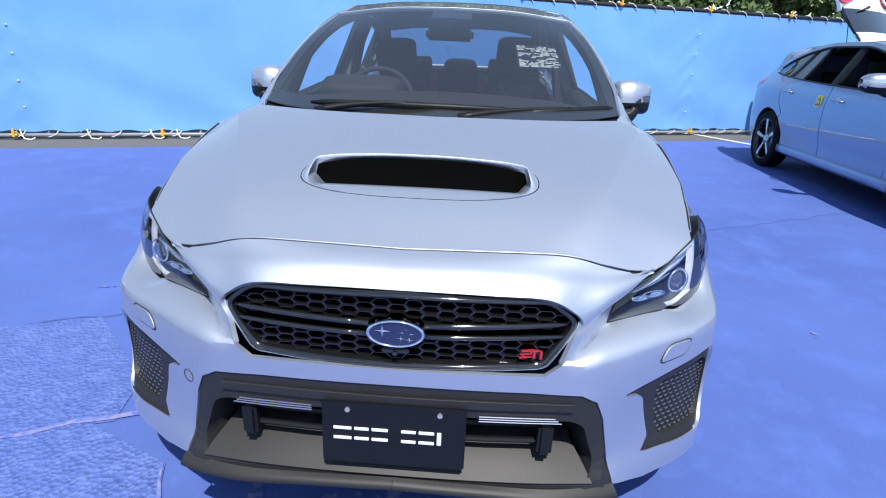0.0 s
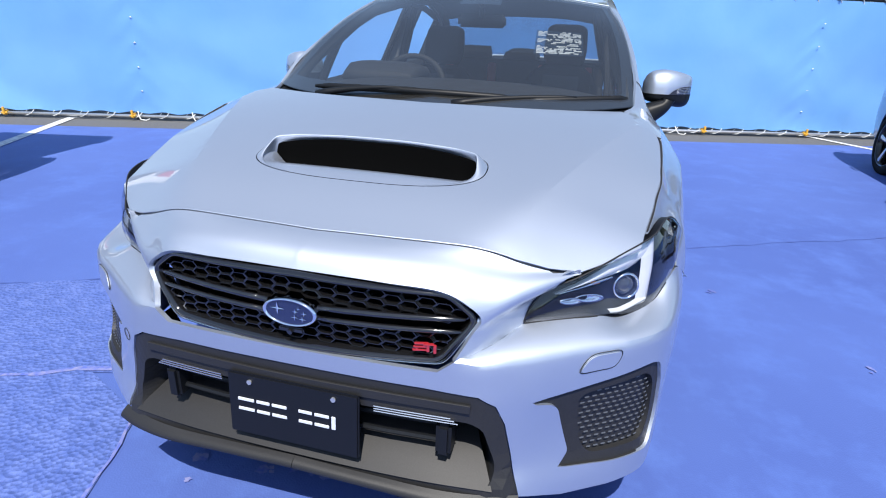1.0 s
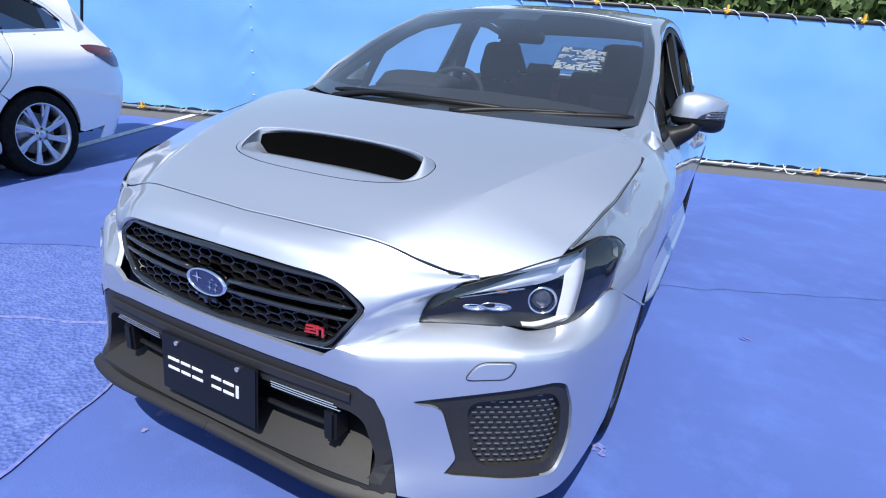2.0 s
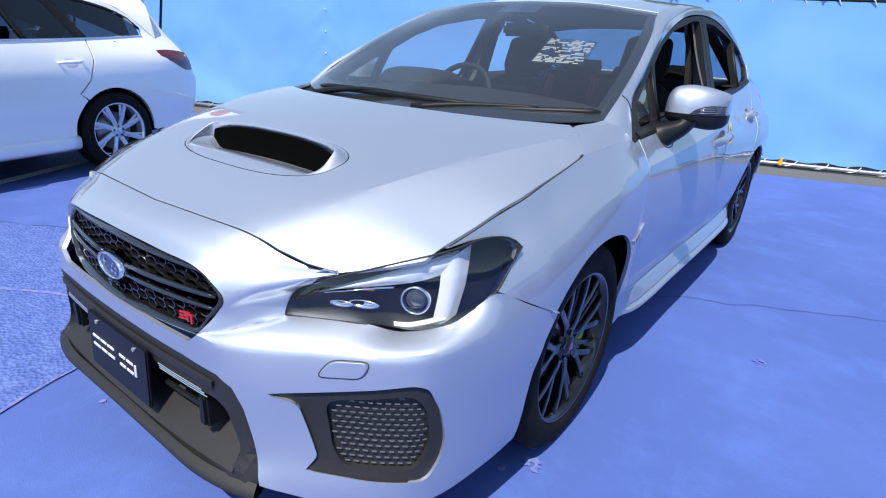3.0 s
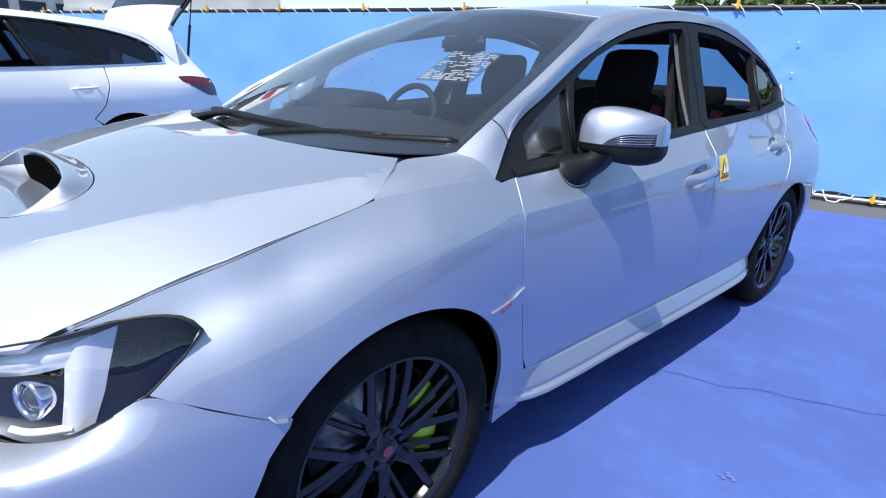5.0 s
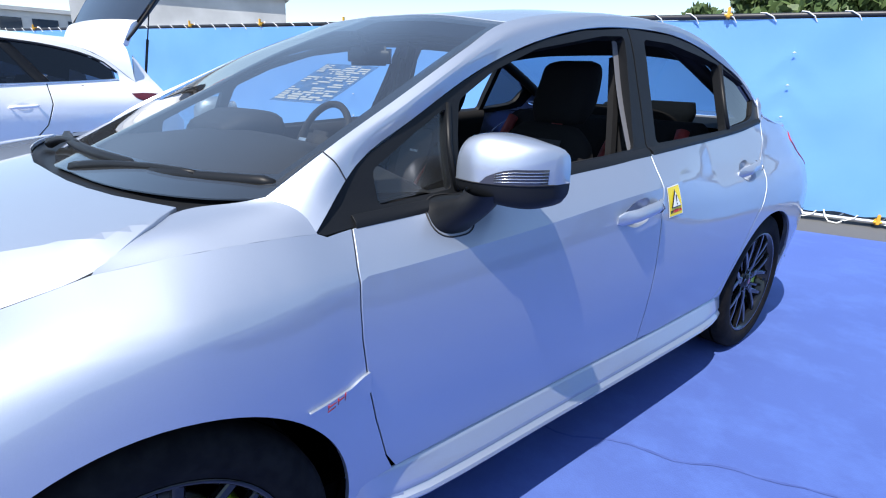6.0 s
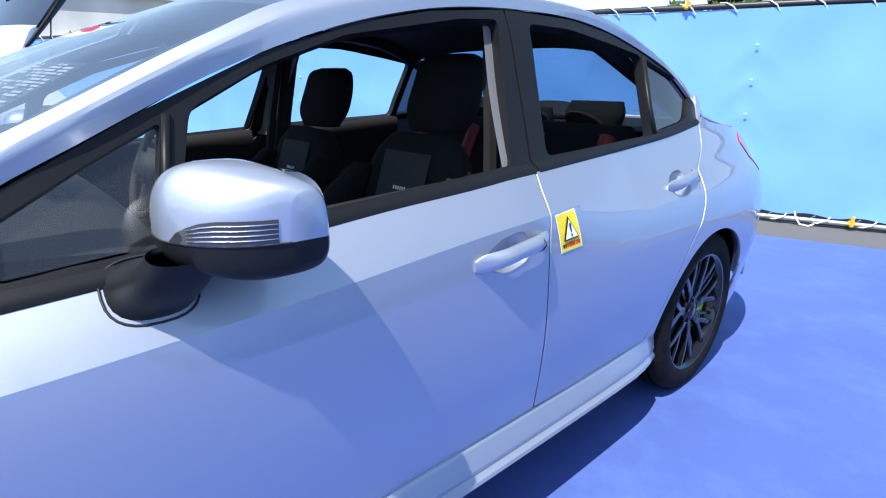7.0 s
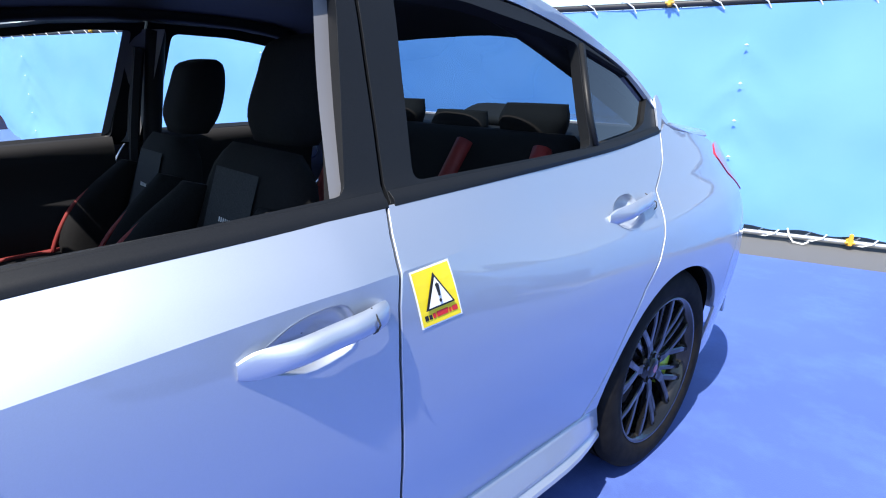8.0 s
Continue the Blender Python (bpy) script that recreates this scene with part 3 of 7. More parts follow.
def both(name, bm, mat, parent, label="", thick=0.012, edge=0.0025, crisp=24):
    b2 = mirrored(bm)
    return panel(name, bm, mat, parent, label, thick, edge, crisp), panel(name, b2, mat, parent, label, thick, edge, crisp)


# ---- the silver saloon: its shape ----
HW = spl([.3, .44, .53, .62, .98, 1.19, 1.34, 1.8, 2.6, 3.0, 3.3, 3.56, 3.9, 4.1, 4.3, 4.45, 4.55], [.815, .845, .858, .872, .881, .866, .847, .843, .845, .840, .837, .841, .832, .804, .749, .67, .55])
OFF = spl([.18, .30, .35, .42, .5, .58, .66, .72, .79, .84, .88, .92, .96, 1.0, 1.2, 1.37, 1.45], [-.055, -.045, -.036, -.024, -.012, -.004, 0, 0, -.010, -.025, -.048, -.078, -.097, -.112, -.185, -.25, -.30])
LIFT = spl([.30, .6, .915, 1.3, 1.31], [.22, .13, .06, 0, 0])


CREASE = spl([.5, .8, 1.3, 1.7, 2.4, 2.7, 3.2], [.90, .875, .842, .854, .901, .909, .93])


def shoulder(y, z):
    """The section of the side, with a crease along the doors that fades at both ends."""
    zc = CREASE(y)
    w = min(1.0, max(0.0, (y - .70) / .3)) * min(1.0, max(0.0, (3.0 - y) / .6))
    o = OFF(z)
    if w <= 0 or not .70 < z < zc + .115:
        return o
    n = -.013 * ((z - .70) / (zc - .70)) ** 2 if z < zc else -.013 + (OFF(zc + .115) + .013) * ((z - zc) / .115) ** 1.12
    return o + (n - o) * w


def side_x(y, z):
    """Half the car's width at a place of its side."""
    g = min(1.0, max(0.0, (z - .94) / .12))
    g = g * g * (3 - 2 * g)
    up = LIFT(y) if y < 1.3 else 0.0
    return HW(y) + shoulder(y, z + up) - max(0.0, y - 2.9) * .02 * g - max(0.0, 1.5 - y) * .06 * g


def side(y, z, off=0.0):
    return (side_x(y, z) + off, y, z)


def side_at(off):
    return lambda y, z: (side_x(y, z) + off, y, z)


PLAN_X = [0, .15, .30, .42, .50, .575, .65, .73, .79, .835, .862, .874, .880]
PLAN_Y = [-.045, -.042, -.034, -.022, .012, .062, .115, .172, .232, .35, .48, .616, .76]
PLAN_S = np.concatenate([[0], np.cumsum(np.hypot(np.diff(PLAN_X), np.diff(PLAN_Y)))])
plan_x, plan_y = spl(PLAN_S, PLAN_X), spl(PLAN_S, PLAN_Y)
LOW_S = [0, .41, .51, .62, .8, .9, 1.1, 1.3]
LOW = {.20: [.0, .01, .020, .024, .018, .008, -.018, -.03], .24: [.0, .01, .026, .024, .019, .010, -.010, -.02],
       .30: [0, 0, .004, .006, .008, .004, -.006, -.012], .40: [0, 0, 0, -.002, -.002, 0, -.004, -.007],
       .48: [0] * 8, .57: [0, -.002, -.012, -.01, -.004, -.004, -.006, -.002]}
LOW_F = [(z, spl(LOW_S, r)) for z, r in LOW.items()]


LOW_GRID = [[spl([zz for zz, _ in LOW_F], [f(i * .02) for _, f in LOW_F])(.12 + j * .01) for j in range(54)] for i in range(76)]


def front(s, z, off=0.0):
    """A place of the lower front: s metres round it from the middle."""
    a, b = min(max(s / .02, 0), 74.99), min(max((z - .12) / .01, 0), 52.99)
    i, j = int(a), int(b)
    a, b = a - i, b - j
    G = LOW_GRID
    d = (G[i][j] * (1 - a) + G[i + 1][j] * a) * (1 - b) + (G[i][j + 1] * (1 - a) + G[i + 1][j + 1] * a) * b + off
    e = 1e-3
    tx, ty = plan_x(s + e) - plan_x(s - e), plan_y(s + e) - plan_y(s - e)
    L = math.hypot(tx, ty)
    return (plan_x(s) + d * ty / L, plan_y(s) - d * tx / L, z)


HOOD_MID = spl([.105, .29, .5, .7, .93, 1.2], [.778, .839, .893, .935, .974, 1.01])
HOOD_X = spl([.10, .174, .355, .6, .915, 1.2], [.50, .59, .745, .768, .765, .765])
HOOD_Z = spl([.10, .174, .355, .6, .915, 1.1], [.70, .718, .764, .845, .920, .965])


def soft(v, w=.014):
    """A ramp that bends softly at zero."""
    return v if v > 8 * w else w * math.log1p(math.exp(v / w))


def hood_z(x, y):
    x = abs(x)
    mid, xe, ze = HOOD_MID(y), HOOD_X(y), HOOD_Z(y)
    t = min(1.0, max(0.0, (y - .12) / .80))
    xc = min(.40 + .30 * t, xe - .06)
    q = .028 + .014 * t
    w = .0022 + .030 * max(0.0, 1 - t * 3)
    k = (mid - ze - q * xe * xe) / (soft(xe - xc, w) - soft(-xc, w))
    return mid - q * x * x - k * (soft(x - xc, w) - soft(-xc, w))


def hood_at(off):
    return lambda x, y: (x, y, hood_z(x, y) + off)



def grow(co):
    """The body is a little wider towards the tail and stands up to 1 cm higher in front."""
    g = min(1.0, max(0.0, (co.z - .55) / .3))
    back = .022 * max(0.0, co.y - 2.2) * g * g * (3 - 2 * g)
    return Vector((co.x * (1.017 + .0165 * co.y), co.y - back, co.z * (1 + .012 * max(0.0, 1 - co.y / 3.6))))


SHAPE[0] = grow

# ---- the silver saloon: its panels ----
car = new("silver_saloon")
tagged(car, "silver metallic four-door sports saloon with bonnet scoop and open side windows", "car")


def build_front():
    # bonnet
    front_edge = spl([0, .3, .44, .52, .59], [.086, .101, .120, .143, .174])
    rear_edge = spl([0, .3, .5, .655], [.93, .955, 1.0, 1.063])
    out = [(x, front_edge(x) + .004) for x in (0, .1, .2, .3, .38, .45, .52, .588)]
    wing_edge = spl([.36, .48, .6, .75, .905], [.768, .807, .841, .881, .917])
    out += [(HOOD_X(y) - .004, y) for y in (.2, .25, .3)] + [(side_x(y, wing_edge(y)) - .0062, y) for y in (.37, .45, .53, .6, .68, .75, .82, .88)]
    out += [(.769, .906), (.762, .926), (.743, .956), (.707, 1.008)] + [(x, rear_edge(x)) for x in (.655, .6, .5, .4, .3, .2, .1, 0)]
    outline = out + [(-x, y) for x, y in out[::-1] if x > 1e-6]
    hole = []
    for k in range(64):
        a = k * math.tau / 64
        c, s = math.cos(a), math.sin(a)
        e = 2.6
        hole.append((.324 * math.copysign(abs(c) ** (2 / e), c), .415 + .125 * math.copysign(abs(s) ** (2 / e), s)))
    bm = bmesh.new()
    ridge = [(.40 + .30 * t, .12 + .80 * t) for t in (.05, .2, .35, .5, .65, .8, .95)]
    fill(bm, outline, hood_at(0), .022, [hole], [ridge, [(-x, y) for x, y in ridge[::-1]]])
    hood = panel("bonnet", outward(bm), SILVER, car, "silver bonnet with a wide air scoop", crisp=7)
    # Thin dark tubes draw the shade in the bonnet's panel gaps.
    for m in (1, -1):
        bm = bmesh.new()
        line = [(side_x(y, wing_edge(y)) - .0028, y, wing_edge(y) - .0035) for y in (.37, .45, .53, .6, .68, .75, .82, .88)] + [(.7705, .907, .9155), (.764, .928, .921)]
        tube(bm, crv(line, 40), .0032, 6)
        part("bonnet_gap_line", mirrored(bm) if m < 0 else bm, SEAL, hood)
    bm = bmesh.new()
    tube(bm, [(x, front_edge(abs(x)) + .0025, hood_z(x, front_edge(abs(x))) - .0042) for x in np.linspace(-.585, .585, 61)], .0030, 6)
    part("bonnet_gap_line", bm, SEAL, hood)
    # scoop: a cover that rises from its seam to a sharp lip, a sloping floor and a black sheet for the mouth's shade
    def oval(f, a, e=2.6):
        c, sn = math.cos(a), math.sin(a)
        return (.324 - f) * math.copysign(abs(c) ** (2 / e), c), .415 + (.125 - f) * math.copysign(abs(sn) ** (2 / e), sn)

    bm = bmesh.new()
    n = 81
    g = []
    for k in range(n):
        a = radians(-60 + 300 * k / (n - 1))
        px, py = oval(.0022, a)
        rise = min(1.0, max(0.0, (py - .318) / .165))
        rise = rise * rise * (3 - 2 * rise)
        back = min(1.0, max(0.0, (py - .46) / .07))
        hgt, w = .031 * rise, .012 + .022 * rise + .030 * back
        d = (Vector((px, py)) - Vector((max(-.24, min(.24, px)), .40))).normalized()
        row = []
        for f, h in ((0, 0.0), (.12, .10), (.35, .42), (.62, .76), (.85, .95), (.97, 1.0), (1.0, .97), (.99, .80), (.90, .55), (.80, .0), (.7, -.9)):
            x, y = px - d.x * w * f, py - d.y * w * f
            row.append(bm.verts.new((x, y, hood_z(x, y) - .0005 + (hgt * h if h >= 0 else .03 * h) - (.010 * (1 - rise) * max(0.0, f - .5) if h >= 0 else 0))))
        g.append(row)
    for r0, r1 in zip(g, g[1:]):
        for p, q, u, v in zip(r0, r0[1:], r1[1:], r1):
            bm.faces.new((p, q, u, v))
    part("scoop_lip", outward(bm, along=(0, -.1, 1)), SILVER, hood, "silver lip of the air scoop", smooth=True)
    bm = bmesh.new()
    inner = [oval(.0032, k * math.tau / 64) for k in range(64)]

    def floor_at(x, y):
        t = min(1.0, max(0.0, (y - .330) / .155))
        edge = min(1.0, max(0.0, (abs(x) - .262) / .05))
        edge = edge * edge * (3 - 2 * edge)
        return (x, y, hood_z(x, y) - .0015 - .062 * t * t * (3 - 2 * t) * (1 - edge * .92))
    fill(bm, inner, floor_at, .016)
    part("scoop_floor", outward(bm, along=(0, 0, 1)), SILVER, hood, smooth=True)
    # Black sheet under the lip stands in for the mouth's unlit depth.
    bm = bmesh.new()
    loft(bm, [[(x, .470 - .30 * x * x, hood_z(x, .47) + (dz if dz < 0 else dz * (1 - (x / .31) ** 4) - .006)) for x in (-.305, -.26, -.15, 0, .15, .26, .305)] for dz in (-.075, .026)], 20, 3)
    part("scoop_mouth_shade", bm, VOID, hood)
    # front bumper: nose, wing and lower sheet
    bm = bmesh.new()
    u5 = [(.478, .114, .605), (.45, .080, .590), (.415, .030, .580), front(.36, .567)]
    nose = [[(0, .105, .778), (0, .055, .765), (0, .015, .742), (0, -.006, .713)],
            [(.2, .115, .776), (.2, .062, .763), (.2, .020, .740), (.2, -.002, .711)],
            [(.36, .134, .768), (.345, .080, .753), (.335, .035, .731), (.325, .006, .705)],
            [(.48, .155, .749), (.45, .105, .735), (.41, .055, .712), (.372, .012, .682)],
            [(.59, .174, .718), (.53, .115, .705), (.46, .055, .685), (.403, .018, .650)],
            [(.50, .131, .665), (.465, .090, .650), (.425, .045, .632), (.385, .008, .612)], u5]
    for k, x in enumerate((0, .2, .36, .48, .59)):
        y = front_edge(x)
        lift = hood_z(x, y) - nose[k][0][2]
        nose[k][0] = (x, y, nose[k][0][2] + lift)
        nose[k][1] = (nose[k][1][0], nose[k][1][1], nose[k][1][2] + lift * .6)
    fine = [crv([r[j] for r in nose], 49) for j in range(4)]
    nose = [[fine[j][k] for j in range(4)] for k in range(49)]
    for r in nose:
        if r[0][0] < .589 and r[0][2] > .70:
            x = float(r[0][0])
            r[0] = (x, front_edge(x) + .001, hood_z(x, front_edge(x)) - .001)
    loft(bm, nose, 16, 97)
    def rib(top, low):
        a, b = Vector(top), Vector(low)
        return [a, a.lerp(b, .35) + Vector((0, 0, .004)), a.lerp(b, .72) + Vector((0, 0, .005)), b]
    seam_s = [.36, .45, .55, .68, .79, .90, 1.0, 1.085, 1.19, 1.282, 1.335]
    seam_z = spl(seam_s, [.567, .569, .570, .572, .574, .576, .578, .578, .575, .566, .549])
    edge = [.36 + (1.306 - .36) * k / 46 for k in range(47)]
    tops = [u5[0], (.55, .155, .607), (.633, .207, .606), (.690, .260, .588), (.758, .330, .602), (.790, .385, .634), side(.436, .6645), side(.525, .6190), side(.610, .575), side(.655, .5495)]
    at_s = [.36, .55, .68, .79, .90, 1.0, 1.085, 1.19, 1.282, 1.335]
    top_f = [spl(at_s, [p[j] for p in tops]) for j in range(3)]
    grid = []
    for s in edge:
        r = rib([f(s) for f in top_f], front(s, seam_z(s)))
        if s == .36:
            r = u5
        grid.append([bm.verts.new(p) for p in crv(r, 12)])
    for r0, r1 in zip(grid, grid[1:]):
        for p, q, v, w in zip(r0, r0[1:], r1[1:], r1):
            bm.faces.new((p, q, v, w))
    outline = [(0, .539), (.327, .539), (.36, .567)] + [(s, seam_z(s)) for s in edge[1:]]
    outline += [(1.298, .546), (1.277, .524), (1.255, .497), (1.222, .42), (1.206, .34), (1.196, .26), (1.190, .218), (1.1, .208), (.9, .203), (.75, .203), (.62, .212), (.515, .238)]
    outline += [(.497, .34), (.478, .42), (.455, .468), (.415, .490), (.3, .496), (0, .499)]
    fog = rounded([(.535, .468, .004), (.70, .488), (.845, .510), (.878, .500, .03), (.912, .43), (.926, .355, .04), (.915, .305, .03), (.880, .262, .03), (.75, .268), (.612, .281, .004), (.640, .316, .012), (.602, .438, .02), (.585, .452, .01), (.545, .460, .004)], .02)
    fill(bm, outline, front, .022, [fog])
    bmesh.ops.remove_doubles(bm, verts=bm.verts[:], dist=0.004)
    free = [v for v in bm.verts if not v.is_boundary]
    for _ in range(4):
        bmesh.ops.smooth_vert(bm, verts=free, factor=.5, use_axis_x=True, use_axis_y=True, use_axis_z=True)
    whole(bm)
    bumper = panel("front_bumper", outward(bm, centre=(0, 1.2, .5)), SILVER, car, "silver front bumper with sharp creases")
    for m in (1, -1):
        # fog panels
        bm = bmesh.new()
        fill(bm, fog, lambda s, z: front(s, z, -.022), .03)
        rim = dense(fog, .02)
        vo, vi = [bm.verts.new(front(p[0], p[1], -.003)) for p in rim], [bm.verts.new(front(p[0], p[1], -.026)) for p in rim]
        for k in range(len(rim)):
            j = (k + 1) % len(rim)
            bm.faces.new((vo[k], vo[j], vi[j], vi[k]))
        if m < 0:
            bm = mirrored(bm)
        pan = part("fog_panel", bm, PLASTIC, bumper, "black fog lamp surround with slotted mesh")
        frame_in = rounded([(.655, .455), (.845, .480), (.880, .440), (.892, .345), (.860, .290), (.700, .292), (.672, .33)], .03)
        bm = bmesh.new()
        fill(bm, fog, lambda s, z: front(s, z, -.008), .03, [frame_in])
        rim = dense(frame_in, .02)
        vo, vi = [bm.verts.new(front(p[0], p[1], -.008)) for p in rim], [bm.verts.new(front(p[0], p[1], -.024)) for p in rim]
        for k in range(len(rim)):
            j = (k + 1) % len(rim)
            bm.faces.new((vo[k], vo[j], vi[j], vi[k]))
        part("fog_frame", mirrored(bm) if m < 0 else bm, PLASTIC, bumper)
        # slotted mesh
        bm = bmesh.new()
        for r in range(14):
            z = .290 + r * .0138
            for c in range(13):
                s = .655 + (c + (r % 2) * .5) * .0195
                if inside(frame_in, np.array([s]), np.array([z]))[0] and far_from(frame_in, np.array([s]), np.array([z]))[0] > .006:
                    p = [front(s + ds, z + dz, -.014 + dd) for ds, dz, dd in ((-.0065, 0, 0), (-.0045, .0018, .0), (.0045, .0018, .0), (.0065, 0, 0), (.0045, -.0016, .001), (-.0045, -.0016, .001))]
                    v = [bm.verts.new(q) for q in p]
                    bm.faces.new(v)
        part("slotted_mesh", mirrored(bm) if m < 0 else bm, material("mesh_edge_grey", (.10, .105, .11), .35, .3) if m > 0 and "mesh_edge_grey" not in bpy.data.materials else bpy.data.materials["mesh_edge_grey"], bumper)
        # washer cover
        cover = rounded([(.640, .520), (.672, .557), (.752, .560), (.735, .523)], .02)
        bm = bmesh.new()
        fill(bm, cover, lambda s, z: front(s, z, .0035), .02)
        panel("washer_cover", outward(mirrored(bm) if m < 0 else bm, centre=(0, 1.2, .5)), SILVER, bumper, thick=.006, edge=.001)
        rim = [front(p[0], p[1], .0006) for p in dense(rounded([(.637, .517), (.670, .560), (.756, .563), (.738, .520)], .022), .015)]
        bm = bmesh.new()
        tube(bm, rim, .0010, 5, closed=True)
        part("washer_gap", mirrored(bm) if m < 0 else bm, SEAL, bumper)
    bm = bmesh.new()
    tube(bm, [front(.506 + .016 * math.cos(a), .450 + .016 * math.sin(a), .0003) for a in [k * math.tau / 28 for k in range(28)]], .0008, 5, closed=True)
    part("tow_cover_gap", mirrored(bm), SEAL, bumper)
    return bumper


def grille_y(x, z):
    return -.030 + .33 * x * x + max(0.0, z - .60) * .18


def build_grille():
    grille = new("grille")
    grille.parent = car
    tagged(grille, "gloss black hexagonal grille with honeycomb mesh")
    half = [(0, .711), (.338, .700), (.398, .648), (.329, .541), (0, .537)]
    full = half + [(-x, z) for x, z in half[::-1] if x > 0]
    outer = rounded(full, .02)
    def inset(poly, d):
        c = Vector((0, .625))
        return [(p[0] * (1 - d / .40), .625 + (p[1] - .625) * (1 - d / .088)) for p in poly]
    def at(off):
        return lambda x, z: (x, grille_y(x, z) + off, z)
    # frame with a rounded section
    bm = bmesh.new()
    rim = dense(outer, .015)
    rings = []
    for d, y in ((0, .004), (.001, -.006), (.006, -.010), (.012, -.006), (.016, .004), (.017, .03)):
        rings.append([bm.verts.new(at(y)(p[0], p[1])) for p in inset(rim, d)])
    for a, b in zip(rings, rings[1:]):
        for k in range(len(rim)):
            j = (k + 1) % len(rim)
            bm.faces.new((a[k], a[j], b[j], b[k]))
    part("grille_frame", bm, GLOSS, grille, "gloss black grille frame", smooth=True)
    bm = bmesh.new()
    thin = inset(dense(outer, .02), -.0035)
    low = [p for p in thin if p[1] < .655]
    low.sort(key=lambda p: math.atan2(p[0], -(p[1] - .655)))
    tube(bm, [at(-.002)(p[0], p[1]) for p in low], .0022, 6)
    part("chrome_edge", bm, CHROME, grille, "thin bright edge under the grille", smooth=True)
    # Black sheet behind the mesh, its colour put in place of shade.
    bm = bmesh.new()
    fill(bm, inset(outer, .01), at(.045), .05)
    part("grille_back_shade", bm, VOID, grille)
    # honeycomb: one cell, laid in rows
    inn = inset(outer, .018)
    cw, ch = .046, .021
    cell = bmesh.new()
    held, SHAPE[0] = SHAPE[0], None
    hx = [(-.5, 0), (-.28, .5), (.28, .5), (.5, 0), (.28, -.5), (-.28, -.5)]
    ring = []
    for sc, dy in ((1.0, .006), (.99, -.004), (.86, -.004), (.80, .012)):
        ring.append([cell.verts.new((a * cw * sc, dy, b * ch * sc)) for a, b in hx])
    for r0, r1 in zip(ring, ring[1:]):
        for k in range(6):
            cell.faces.new((r0[k], r0[(k + 1) % 6], r1[(k + 1) % 6], r1[k]))
    me = None
    for r in range(18):
        z = .545 + r * ch * .5
        for c in range(-12, 13):
            x = (c + (r % 2) * .5) * cw * 1.56
            if abs(z - .626) < .013 or (abs(x) < .068 and abs(z - .626) < .034):
                continue
            if not inside(inn, np.array([x]), np.array([z]))[0] or far_from(inn, np.array([x]), np.array([z]))[0] < .004:
                continue
            if me is None:
                ob = part("grille_cell", cell, GLOSS, grille)
                me = ob.data
            else:
                ob = new("grille_cell", me)
                ob.parent = grille
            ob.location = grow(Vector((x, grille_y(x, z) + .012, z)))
    SHAPE[0] = held
    # wing bars beside the emblem
    for m in (1, -1):
        for z0, z1, r in ((.636, .640, .0075), (.616, .616, .0065)):
            bm = bmesh.new()
            pts = [(m * x, grille_y(x, z0) - .002, z0 + (z1 - z0) * (x - .06) / .3 + (.004 if z0 > .63 else 0)) for x in (.06, .12, .2, .28, .345, .37)]
            tube(bm, pts, [r, r, r, r * .95, r * .8, r * .5], 8)
            part("grille_bar", bm, GLOSS, grille, smooth=True)
    # oval emblem
    bm = bmesh.new()
    def oval(f, y):
        return [bm.verts.new((.064 * f * math.cos(a), grille_y(0, .626) + y, .626 + .0325 * f * math.sin(a))) for a in [k * math.tau / 48 for k in range(48)]]
    rings = [oval(1.0, .0), oval(1.0, -.012), oval(.97, -.018), oval(.90, -.019), oval(.87, -.014)]
    for a, b in zip(rings, rings[1:]):
        for k in range(48):
            bm.faces.new((a[k], a[(k + 1) % 48], b[(k + 1) % 48], b[k]))
    emblem = part("emblem", bm, CHROME, grille, "oval chrome-rimmed blue emblem", smooth=True)
    bm = bmesh.new()
    v = [bm.verts.new((.056 * math.cos(k * math.tau / 40), grille_y(0, .626) - .0145, .626 + .0285 * math.sin(k * math.tau / 40))) for k in range(40)]
    bm.faces.new(v)
    part("emblem_field", bm, material("deep_blue_enamel", (.010, .016, .06), .2, 0, Coat_Weight=1.0), emblem)
    # plain sparkle shapes
    for x, z, r in ((-.028, .006, .014), (.012, -.010, .0075), (.030, -.012, .0075), (.014, .004, .006), (.034, .002, .006), (.022, .012, .005)):
        bm = bmesh.new()
        pts = []
        for k in range(8):
            a = k * math.tau / 8
            rr = r if k % 2 == 0 else r * .22
            pts.append((x + rr * 1.25 * math.cos(a), grille_y(0, .626) - .0165, .626 + z + rr * math.sin(a)))
        c = bm.verts.new((x, grille_y(0, .626) - .0185, .626 + z))
        v = [bm.verts.new(p) for p in pts]
        for k in range(8):
            bm.faces.new((v[k], v[(k + 1) % 8], c))
        part("emblem_star", bm, CHROME, emblem)
    # camera under the emblem
    bm = bmesh.new()
    box(bm, (0, grille_y(0, .578) - .002, .583), (.06, .016, .012), bevel=.003)
    tube(bm, [(0, grille_y(0, .58), .583), (0, grille_y(0, .58) - .016, .580)], .006, 12)
    part("front_camera", bm, GLOSS, grille)
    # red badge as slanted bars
    for k, (x, z, w, h) in enumerate(((.286, .589, .030, .004), (.283, .581, .028, .004), (.282, .573, .030, .004), (.303, .589, .02, .004), (.300, .580, .006, .018), (.315, .580, .006, .020), (.293, .585, .006, .010), (.276, .577, .006, .01))):
        bm = bmesh.new()
        m = Matrix.Translation((x, grille_y(.3, .58) - .010, z)) @ Matrix.Shear("XZ", 4, (0, 0)) @ Matrix.Rotation(.28, 4, "Z")
        box(bm, (0, 0, 0), (w, .006, h), m, bevel=.001)
